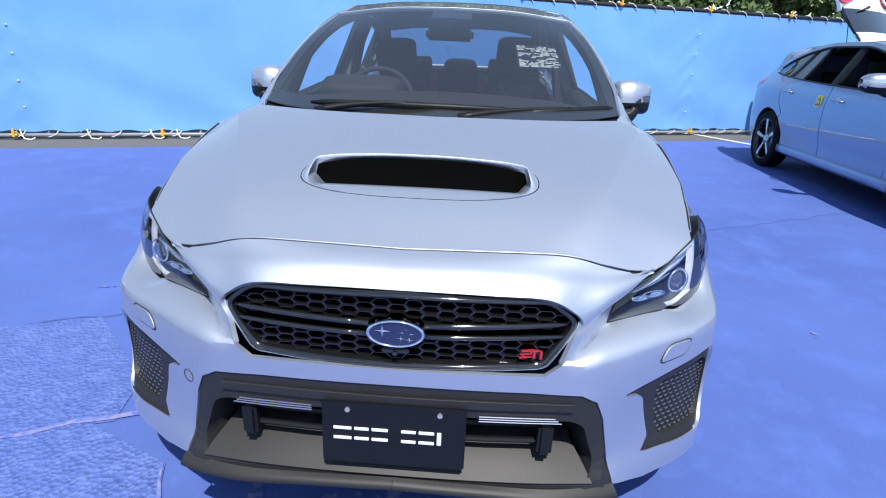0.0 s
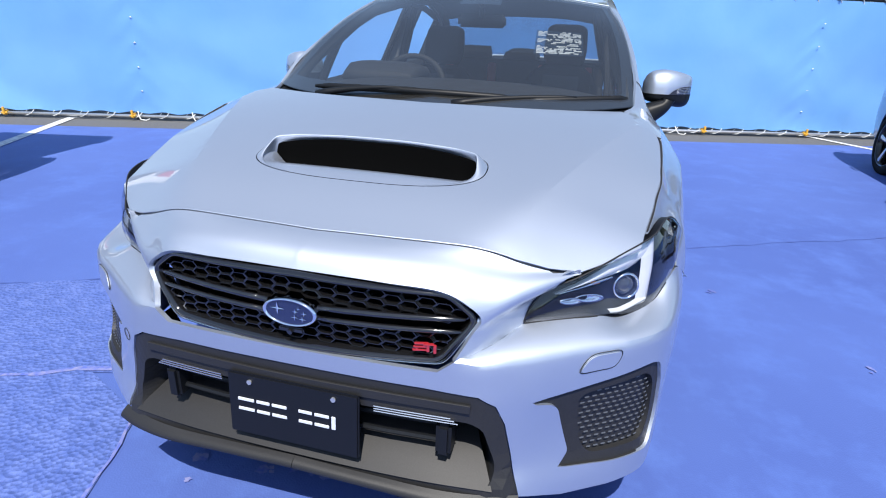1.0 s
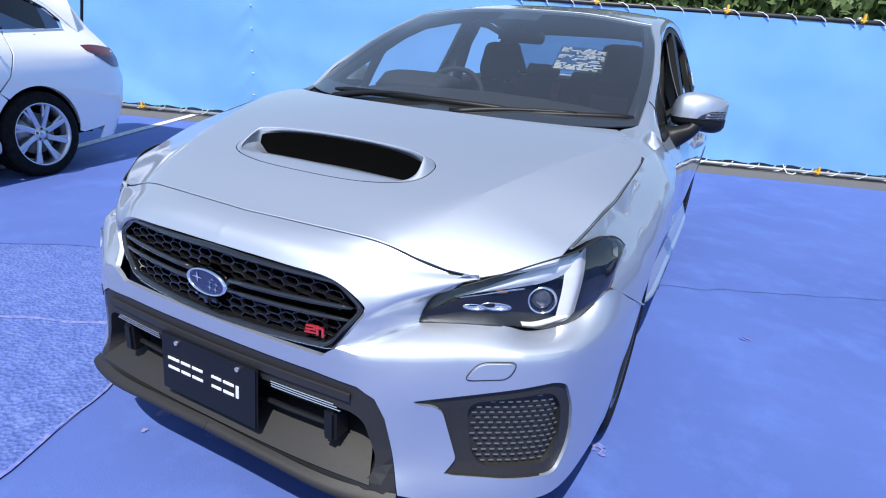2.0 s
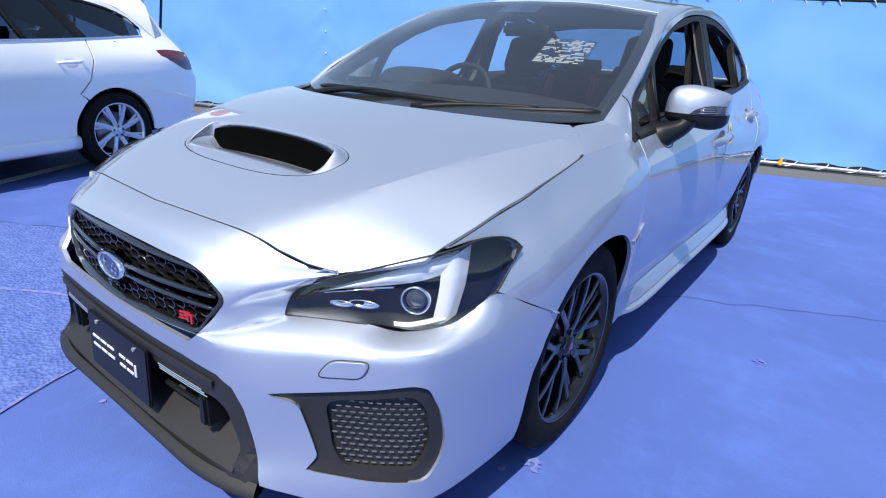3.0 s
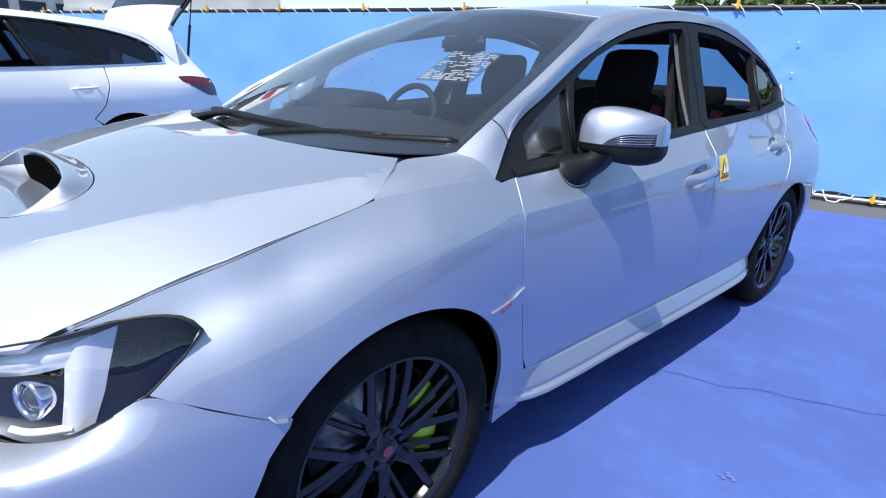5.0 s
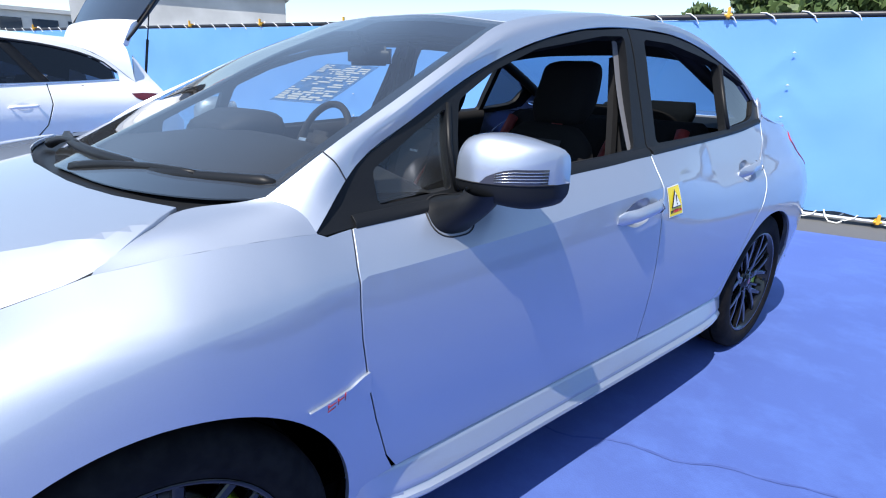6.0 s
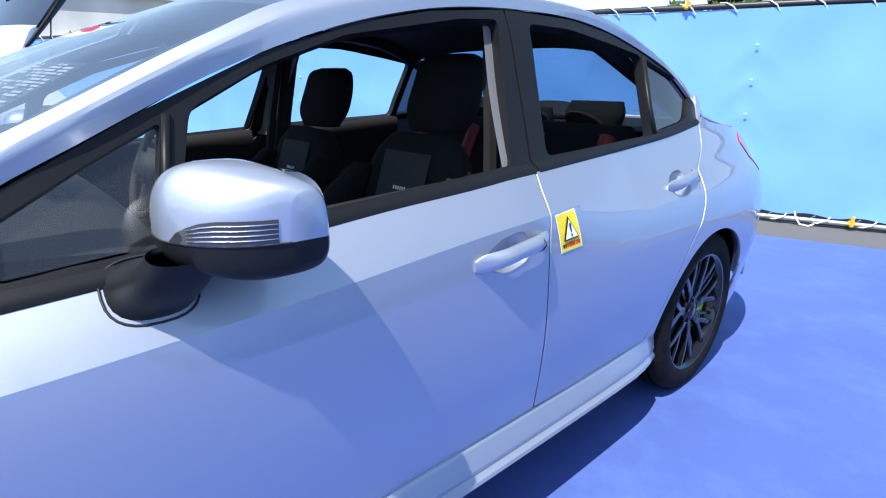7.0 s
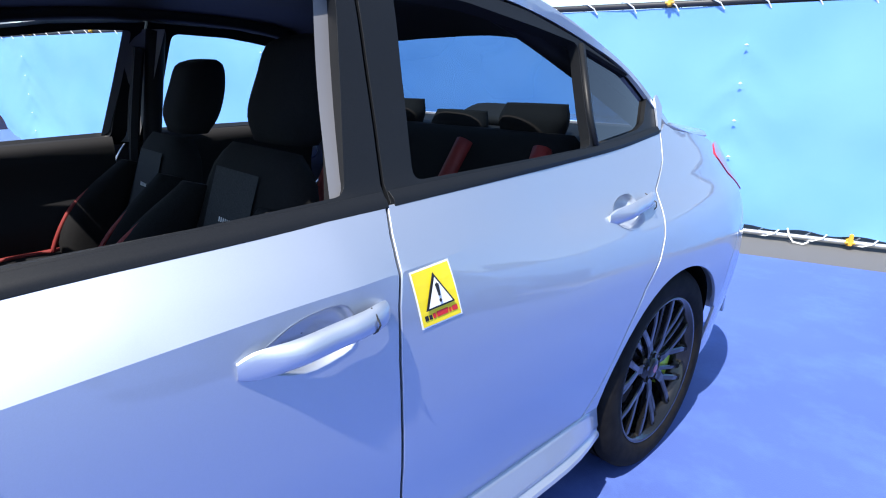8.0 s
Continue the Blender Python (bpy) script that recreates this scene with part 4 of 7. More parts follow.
        part("badge_bar", bm, RED, grille, "red badge bar")


def build_lower_intake():
    intake = new("lower_intake")
    intake.parent = car
    tagged(intake, "matt black lower intake with slats and splitter")
    # frame: black trapezoid with a wide opening
    outer = [(0, .497), (.3, .494), (.413, .488), (.453, .466), (.476, .42), (.495, .34), (.512, .242), (.46, .232), (.36, .238), (.25, .244), (0, .244)]
    hole = [(0, .424), (.40, .420), (.432, .404), (.466, .310), (.452, .264), (.3, .262), (0, .262)]
    o = outer + [(-x, z) for x, z in outer[::-1] if x > 0]
    h = rounded(hole + [(-x, z) for x, z in hole[::-1] if x > 0], .02)
    def at(off):
        def f(s, z):
            p = front(abs(s), z, off + .012 * max(0.0, min(1.0, (.34 - z) / .09)) * (1 if abs(s) < .5 else 0))
            return (math.copysign(p[0], s), p[1], p[2])
        return f
    bm = bmesh.new()
    fill(bm, o, at(-.004), .022, [h])
    rim = dense(h, .02)
    vo, vi = [bm.verts.new(at(-.004)(*p)) for p in rim], [bm.verts.new(at(-.115)(*p)) for p in rim]
    for k in range(len(rim)):
        j = (k + 1) % len(rim)
        bm.faces.new((vo[k], vo[j], vi[j], vi[k]))
    part("intake_frame", bm, PLASTIC, intake, smooth=False)
    # Black sheet fills the opening with the dark of its shaded depth.
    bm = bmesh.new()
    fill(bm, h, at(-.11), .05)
    part("intake_back_shade", bm, VOID, intake)
    bm = bmesh.new()
    loft(bm, [[at(off)(x, z) for x in (-w, -w * .7, -w * .35, 0, w * .35, w * .7, w)] for off, z, w in ((.004, .262, .455), (-.03, .292, .45), (-.07, .318, .44), (-.108, .336, .425))], 40, 12)
    part("intake_shelf", outward(bm, along=(0, -.5, 1)), PLASTIC, intake, "black sloping intake shelf", smooth=True)
    # upper step and the slats
    for z0, z1, off0, off1, w in ((.468, .448, .004, .004, .40), (.446, .436, -.002, -.010, .385)):
        bm = bmesh.new()
        loft(bm, [[at(off0)(-w, z0), at(off0)(-w / 2, z0 + .003), at(off0)(0, z0 + .003), at(off0)(w / 2, z0 + .003), at(off0)(w, z0)], [at(off1)(-w, z1), at(off1)(-w / 2, z1 + .002), at(off1)(0, z1 + .002), at(off1)(w / 2, z1 + .002), at(off1)(w, z1)]], 40, 3)
        panel("intake_step", outward(bm, along=(0, -1, .2)), PLASTIC, intake, thick=.006, edge=.001)
    for z, w in ((.392, .36), (.345, .36)):
        bm = bmesh.new()
        pts = [at(-.030)(x, z) for x in (-w, -w * .6, -w * .2, w * .2, w * .6, w)]
        for dz, dy in ((-.005, 0),):
            tube(bm, [(p[0], p[1], p[2]) for p in pts], .007, 6)
        part("slat", bm, BLACK, intake)
    for m in (1, -1):
        bm = bmesh.new()
        box(bm, (m * .345, plan_y(.36) + .03, .362), (.035, .06, .085), bevel=.008)
        part("duct", bm, BLACK, intake)
        for k in range(3):
            bm = bmesh.new()
            z = .430 - k * .007
            tube(bm, [at(.0015 - k * .001)(m * x, z - .004 * (x - .2)) for x in (.19, .25, .31, .36 + .008 * k)], .0016, 5)
            part("step_line", bm, ALLOY, intake)
    # splitter blade
    rows = []
    for off, z in ((.004, .246), (.022, .238), (.026, .228), (.014, .219), (-.05, .216)):
        r = []
        for s in (0, .2, .36, .46, .512):
            p = front(s, z + .0, off + (.01 if s < .45 else .0))
            dip = -.010 * min(1, max(0, (s - .25) / .2)) if z < .24 else 0.0
            r.append((p[0], p[1], p[2] + .010 * (1 - min(1, s / .4)) + dip))
        rows.append(r)
    bm = bmesh.new()
    loft(bm, rows, 24, 14)
    whole(bm)
    part("splitter", outward(bm, along=(0, -1, 0)), PLASTIC, intake, "black plastic splitter blade", smooth=True)
    # Near-black sheet under the bumper, its colour standing in for underside shade.
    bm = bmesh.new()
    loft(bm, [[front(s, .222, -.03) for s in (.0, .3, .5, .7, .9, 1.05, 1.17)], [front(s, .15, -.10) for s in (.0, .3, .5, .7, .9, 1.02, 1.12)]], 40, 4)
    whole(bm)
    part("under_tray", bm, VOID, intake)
    # front plate with plain bars
    held, SHAPE[0] = SHAPE[0], None
    plate = part("plate", box(bmesh.new(), (0, 0, 0), (.33, .010, .165), bevel=.004), PLATE, intake, "black show plate with silver print")
    tilt = -.05
    plate.matrix_basis = Matrix.Translation((0, -.056, .379)) @ Matrix.Rotation(tilt, 4, "X")
    x = -.138
    for w, gap in ((.042, .006), (.034, .006), (.038, .030), (.034, .006), (.036, .006), (.010, 0)):
        for dz in ((-.013, .013) if w > .02 else (0,)):
            bm = bmesh.new()
            box(bm, (x + w / 2, -.0062, .002 + dz), (w, .003, .008 if dz else .034), bevel=.001)
            part("print_bar", bm, LETTER, plate)
        x += w + gap
    for sx in (-.105, .105):
        bm = bmesh.new()
        tube(bm, [(sx, -.004, .064), (sx, -.009, .064)], .006, 10)
        part("screw", bm, PIPE, plate)
    SHAPE[0] = held


def build_headlight(m):
    lamp = new("headlight")
    lamp.parent = car
    tagged(lamp, "headlamp with clear lens, projector and bright daylight strip")
    top = [(.480, .116, .612), (.490, .122, .645), (.515, .135, .678), (.592, .172, .716), (.665, .255, .742), (.743, .357, .769), (.764, .42, .781), (.783, .48, .781), (.800, .515, .771), (.816, .531, .753)]
    low = [(.482, .117, .607), (.53, .146, .606), (.58, .175, .606), (.633, .207, .605), (.665, .248, .586), (.712, .285, .583), (.758, .330, .599), (.790, .385, .632), (.812, .434, .664), (.812, .500, .715)]
    def sheet(off, bulge, trim=0.0):
        bm = bmesh.new()
        a, b = crv(top, 30), crv(low, 30)
        rows = []
        for k in range(30):
            p, q = Vector(a[k]), Vector(b[k])
            c = (p + q) / 2
            n = Vector((.55, -.75, .25)) if k < 12 else Vector((.55 + .02 * (k - 12), -.75 + .02 * (k - 12), .25))
            n.normalize()
            r = []
            for j in range(9):
                t = trim + (1 - 2 * trim) * j / 8
                r.append(p.lerp(q, t) + n * (bulge * 4 * t * (1 - t) * min(1, (p - q).length / .06) + off))
            rows.append(r)
        g = [[bm.verts.new(p) for p in r] for r in rows]
        for r0, r1 in zip(g, g[1:]):
            for x, y, z, w in zip(r0, r0[1:], r1[1:], r1):
                bm.faces.new((x, y, z, w))
        outward(bm, along=(.6, -.7, .2))
        return bm, rows
    def put(name, bm, mat, parent=lamp, label="", smooth=True):
        return part(name, mirrored(bm) if m < 0 else bm, mat, parent, label, smooth)
    bm, R = sheet(0.0, .016)
    lens = put("lens", bm, CLEAR, label="clear headlamp lens")
    lens.visible_shadow = False
    bm, B = sheet(-.035, .002)
    rim = [r[0] for r in R] + [r[-1] for r in R[::-1]]
    back = [r[0] for r in B] + [r[-1] for r in B[::-1]]
    vo, vi = [bm.verts.new(p) for p in rim], [bm.verts.new(p) for p in back]
    for k in range(len(rim)):
        j = (k + 1) % len(rim)
        bm.faces.new((vo[k], vo[j], vi[j], vi[k]))
    put("housing", bm, LAMP_BLACK, label="dark lamp housing")
    bm = bmesh.new()
    tube(bm, rim, .0022, 6, closed=True)
    put("lens_seal", bm, SEAL)
    def pt(k, t, off):
        k0 = int(min(28, max(0, math.floor(k))))
        f = k - k0
        row = [B[k0][j].lerp(B[k0 + 1][j], f) for j in (0, 8)]
        n = Vector((.6, -.72, .25)).normalized()
        return row[0].lerp(row[1], t) + n * off
    # daylight strip: an angled bright bracket
    def strip(path, w, off, name, mat, label=""):
        bm = bmesh.new()
        ws = w if isinstance(w, (list, tuple)) else [w] * len(path)
        a = [pt(k, t - q / 2, off) for (k, t), q in zip(path, ws)]
        b = [pt(k, t + q / 2, off) for (k, t), q in zip(path, ws)]
        c = [pt(k, t, off + .010) for k, t in path]
        loft(bm, [a, c, b], 24, 7)
        return put(name, bm, mat, label=label)
    CHR = bpy.data.materials.get("lamp_reflector") or material("lamp_reflector", (.80, .82, .85), .12, 1.0)
    DRL = bpy.data.materials.get("frosted_lamp_strip") or material("frosted_lamp_strip", (.72, .74, .77), .25, 0.25, Coat_Weight=1.0)
    strip([(5.0, .25), (8.0, .23), (12, .21), (16, .20), (20.8, .20)], [.03, .10, .18, .24, .27], .014, "daylight_strip", DRL, "frosted bright daylight strip")
    bm = bmesh.new()
    loft(bm, [[pt(18.6, .16, .012), pt(18.0, .5, .012), pt(16.6, .96, .010)], [pt(20.4, .10, .026), pt(19.6, .5, .026), pt(18.0, .97, .020)], [pt(22.6, .06, .012), pt(21.8, .5, .012), pt(19.8, .97, .010)]], 14, 7)
    put("daylight_strip", bm, DRL)
    strip([(12.2, .92), (14, .92), (18.3, .93)], .10, .014, "lower_trim", DRL)
    strip([(5.5, .30), (9, .33), (13, .34)], .05, .010, "upper_trim", CHR)
    bm = bmesh.new()
    loft(bm, [[pt(22.9 - t * 2.4, t, .014), pt(25.5 - t * 1.2, t, .020), pt(28.4, t, .016)] for t in (.02, .25, .5, .75, .98)], 12, 12)
    put("corner_panel", outward(bm, along=(.7, -.5, .3)), LAMP_BLACK, label="black outer corner of the lamp")
    # projector
    c = pt(15.2, .56, .012)
    ax = Vector((.42, -.87, .05)).normalized()
    q = ax.to_track_quat("X", "Z").to_matrix().to_4x4()
    mm = Matrix.Translation(c) @ q
    bm = bmesh.new()
    disc_ring(bm, [(.034, -.03), (.034, .006), (.031, .012), (.028, .006), (.027, -.005)], 28)
    bmesh.ops.transform(bm, matrix=mm, verts=bm.verts[:])
    put("projector_ring", bm, CHR, label="bright projector ring")
    bm = bmesh.new()
    disc_ring(bm, [(.0005, .012), (.010, .0105), (.018, .006), (.024, -.001), (.026, -.008)], 28)
    bmesh.ops.transform(bm, matrix=mm, verts=bm.verts[:])
    put("projector_lens", bm, material("projector_glass", (.03, .035, .045), .03, 0.0, Coat_Weight=1.0) if "projector_glass" not in bpy.data.materials else bpy.data.materials["projector_glass"])
    # inner high beam cells and turn lamp
    for k, t, rr in ((9.2, .62, .017), (6.8, .60, .013)):
        c = pt(k, t, .008)
        bm = bmesh.new()
        disc_ring(bm, [(rr, 0), (rr * .95, .006), (rr * .7, -.004), (rr * .3, -.006), (.0005, -.006)], 18)
        bmesh.ops.transform(bm, matrix=Matrix.Translation(c) @ q @ Matrix.Diagonal((1, 2.1, .55, 1)), verts=bm.verts[:])
        put("reflector_cell", bm, CHR)
    bm = bmesh.new()
    tube(bm, [pt(9.6, .32, .012), pt(10.9, .34, .014)], .004, 6)
    put("turn_lamp", bm, material("amber_lamp", (.75, .25, .03), .25) if "amber_lamp" not in bpy.data.materials else bpy.data.materials["amber_lamp"])


build_front()
build_grille()
build_lower_intake()
build_headlight(1)
build_headlight(-1)


def arc_pts(cy, cz, r, a0, a1, n):
    return [(cy + r * math.cos(radians(a0 + (a1 - a0) * k / n)), cz + r * math.sin(radians(a0 + (a1 - a0) * k / n))) for k in range(n + 1)]


def build_sides():
    # fenders
    arch = arc_pts(.930, .325, .370, 0, 140, 32)
    out = [(.36, .768), (.48, .807), (.6, .841), (.75, .881), (.905, .917), (1.0, .925), (1.1, .929), (1.2, .929), (1.262, .925), (1.28, .917), (1.338, .922), (1.319, .86), (1.313, .78), (1.314, .72), (1.327, .62), (1.352, .52), (1.392, .40), (1.424, .335), (1.424, .22), (1.31, .205)]
    out += arch + [(.606, .5795), (.53, .620), (.44, .668), (.50, .712), (.532, .748), (.515, .766), (.48, .776), (.42, .776)]
    bm = bmesh.new()
    fill(bm, out, side, .024, lines=[[(y, CREASE(y)) for y in np.linspace(1.0, 1.5, 12)]])
    loft(bm, [[side(.905, .917), side(1.0, .925), side(1.1, .929), side(1.2, .929), side(1.262, .925)],
              [(.766, .912, .921), (.745, 1.02, .948), (.735, 1.11, .958), (.738, 1.19, .964), (.740, 1.255, .970)],
              [(.764, .915, .922), (.728, .97, .946), (.665, 1.068, .969), (.690, 1.165, .978), (.702, 1.205, .985)]], 22, 10)
    bmesh.ops.remove_doubles(bm, verts=bm.verts[:], dist=.003)
    fl, fr = both("fender", outward(bm), SILVER, car, "silver front wing")
    # garnish behind the front wheel
    bm = bmesh.new()
    plate = rounded([(1.186, .620, .004), (1.235, .624), (1.285, .630), (1.308, .641), (1.331, .648, .003), (1.333, .600, .003), (1.300, .592), (1.255, .586, .008), (1.212, .600)], .012)
    fill(bm, plate, side_at(.0055), .015)
    both("wing_garnish", outward(bm), SILVER, car, "silver garnish plate behind the front wheel", thick=.007, edge=.0015)
    for y0, z0, w, h in ((1.228, .6135, .018, .0028), (1.226, .6045, .018, .0028), (1.250, .616, .014, .0028), (1.249, .609, .003, .014), (1.266, .611, .003, .016), (1.226, .609, .003, .010)):
        bm = bmesh.new()
        loft(bm, [[side(y0, z0 + h, .0062), side(y0 + w, z0 + h + .003, .0062)], [side(y0, z0, .0062), side(y0 + w, z0 + .003, .0062)]], 3, 2)
        both("garnish_bar", outward(bm), RED, car, "small red badge bar", thick=.001, edge=0)
    # front door
    belt = spl([1.26, 1.346, 1.634, 1.978, 2.527, 3.15, 3.55, 3.66], [.921, .925, .938, .964, .996, 1.028, 1.062, 1.080])
    fd = [(1.342, .923), (1.323, .86), (1.3165, .78), (1.3175, .72), (1.3305, .62), (1.3555, .52), (1.3955, .40), (1.428, .350), (1.8, .345), (2.2, .347), (2.484, .35), (2.471, .5), (2.465, .65), (2.466, .76), (2.473, .85), (2.489, .925), (2.500, .955), (2.520, .994)]
    fd += [(y, belt(y)) for y in (2.4, 2.2, 1.978, 1.8, 1.634, 1.5, 1.4)]
    cup = rounded([(2.21, .833), (2.295, .879), (2.38, .885), (2.39, .815), (2.295, .795)], .04)
    bm = bmesh.new()
    fill(bm, fd, side, .024, [cup], [[(y, CREASE(y)) for y in np.linspace(1.3, 2.6, 30)]])
    dl, dr = both("front_door", outward(bm), SILVER, car, "silver front door with open window", crisp=13)
    rd = [(2.525, .996), (2.505, .955), (2.494, .925), (2.478, .85), (2.471, .76), (2.470, .65), (2.476, .5), (2.489, .352), (2.75, .345), (2.96, .325), (3.05, .312), (3.11, .345), (3.16, .41), (3.205, .50), (3.245, .58), (3.32, .682), (3.395, .752), (3.437, .81), (3.467, .875), (3.492, .925), (3.55, .965), (3.60, 1.0), (3.632, 1.045), (3.642, 1.076)]
    rd += [(y, belt(y)) for y in (3.55, 3.4, 3.15, 2.9, 2.7)]
    cup2 = rounded([(3.205, .880), (3.28, .925), (3.36, .930), (3.37, .862), (3.28, .845)], .04)
    bm = bmesh.new()
    fill(bm, rd, side, .024, [cup2], [[(y, CREASE(y)) for y in np.linspace(2.4, 3.05, 16)]])
    rl, rr = both("rear_door", outward(bm), SILVER, car, "silver rear door with open window", crisp=13)
    # handles
    for (doors, y0, z0, slope) in (((dl, dr), 2.200, .833, .10), ((rl, rr), 3.195, .884, .11)):
        for d, m in zip(doors, (1, -1)):
            ys = [0, .02, .08, .14, .19, .235, .245]
            bm = bmesh.new()
            rows = []
            for i in range(9):
                a = math.pi * i / 8
                r = []
                for y in ys:
                    w = .020 if 0 < y < .24 else .012
                    bow = .034 if .03 < y < .2 else (.024 if y > 0.2 else .012)
                    zz = z0 + slope * y
                    r.append((side_x(y0 + y, zz) + bow * (.45 + .55 * math.sin(a)) * (1 if 0 < y < .24 else .4), y0 + y, zz + w * math.cos(a)))
                rows.append(r)
            loft(bm, rows, 22, 12)
            outward(bm, along=(1, 0, 0))
            if m < 0:
                bm = mirrored(bm)
            panel("door_handle", bm, SILVER, d, "body-coloured door handle", thick=.010, edge=.001)
            # cup
            poly = cup if y0 < 3 else cup2
            bm = bmesh.new()
            c = Vector((sum(p[0] for p in poly) / len(poly), sum(p[1] for p in poly) / len(poly)))
            rings = []
            for f, dep in ((1.05, 0.0015), (1.0, 0.0), (.93, -.012), (.78, -.026), (.4, -.032), (.02, -.033)):
                rings.append([bm.verts.new(side(c.x + (p[0] - c.x) * f, c.y + (p[1] - c.y) * f, dep)) for p in poly])
            for a, b in zip(rings, rings[1:]):
                for k in range(len(poly)):
                    j = (k + 1) % len(poly)
                    bm.faces.new((a[k], a[j], b[j], b[k]))
            part("handle_cup", mirrored(bm) if m < 0 else bm, SILVER, d, smooth=True)
            bm = bmesh.new()
            gy = y0 + .205
            tube(bm, [(side_x(gy, z0 + slope * .205 + dz) + .018 + .019 * math.sin((dz + .02) / .04 * math.pi), gy, z0 + slope * .205 + dz) for dz in (-.02, -.012, 0, .012, .02)], .0016, 5)
            part("handle_gap", mirrored(bm) if m < 0 else bm, SEAL, d)
    # quarter panels
    arch2 = arc_pts(3.56, .325, .366, 178, 0, 30)
    q = [(3.647, 1.076), (3.637, 1.045), (3.605, 1.0), (3.555, .963), (3.498, .924), (3.473, .875), (3.443, .81), (3.401, .750), (3.326, .680), (3.252, .578), (3.212, .50), (3.167, .408), (3.118, .342), (3.062, .308), (3.062, .28), (3.19, .28)]
    q += arch2[:-4] + [(3.93, .45), (3.95, .62), (4.05, .72), (4.2, .79), (4.27, .83), (4.16, .90), (4.06, .985), (4.14, 1.02), (4.05, 1.045), (3.9, 1.062), (3.75, 1.08), (3.69, 1.10)]
    bm = bmesh.new()
    fill(bm, q, side, .026)
    both("quarter_panel", outward(bm), SILVER, car, "silver rear wing")
    # rear bumper side
    rb = [(3.925, .45), (3.93, .30), (3.96, .24), (4.3, .26), (4.46, .28), (4.54, .5), (4.53, .7), (4.42, .83), (4.28, .826), (4.2, .785), (4.05, .714), (3.955, .615)]
    bm = bmesh.new()
    fill(bm, rb, side, .03)
    both("rear_bumper_side", outward(bm), SILVER, car)
    tl = rounded([(4.065, .985), (4.165, .905), (4.28, .836), (4.38, .84), (4.42, .90), (4.36, .99), (4.25, 1.02), (4.145, 1.018)], .03)
    bm = bmesh.new()
    fill(bm, tl, side_at(.004), .03)
    both("tail_lamp", outward(bm), LENS_RED, car, "red tail lamp lens", thick=.02)
    # sills
    prof = [(.352, -.002), (.346, .006), (.336, .013), (.300, .038), (.294, .040), (.287, .035), (.281, .036), (.273, .050), (.263, .053), (.256, .045), (.248, -.03), (.215, -.06)]
    rows = []
    for z, o in prof:
        rows.append([(side_x(y, max(z, .3)) + (o * f if o > 0 else o) - .004 * (1 - f), y, z) for y, f in ((1.31, .02), (1.38, .45), (1.46, .85), (1.6, 1), (1.9, 1), (2.4, 1), (2.85, 1), (3.03, .95), (3.12, .75), (3.19, .5))])
    bm = bmesh.new()
    loft(bm, rows, 30, 28)
    both("sill", outward(bm), SILVER, car, "silver side skirt", thick=.01, edge=0)
    bm = bmesh.new()
    loft(bm, [[(side_x(y, .35) - .03, y, .36) for y in (1.3, 2.2, 3.3)], [(.70, y, .17) for y in (1.3, 2.2, 3.3)]], 8, 3)
    both("under_body", bm, VOID, car, edge=0)
    # wheel arch liners
    for cy in (.935, 3.56):
        bm = bmesh.new()
        loft(bm, [[(min(x, side_x(cy + r * math.cos(radians(a)), .325 + r * math.sin(radians(a))) - .03), cy + r * math.cos(radians(a)), .325 + r * math.sin(radians(a))) for a in range(6, 175, 14)] for x, r in ((.9, .371), (.80, .385), (.55, .385), (.5, .2))], 30, 8)
        both("arch_liner", bm, VOID, car, thick=.004, edge=0)
    return dl, dr, rl, rr, belt


DOORS = build_sides()


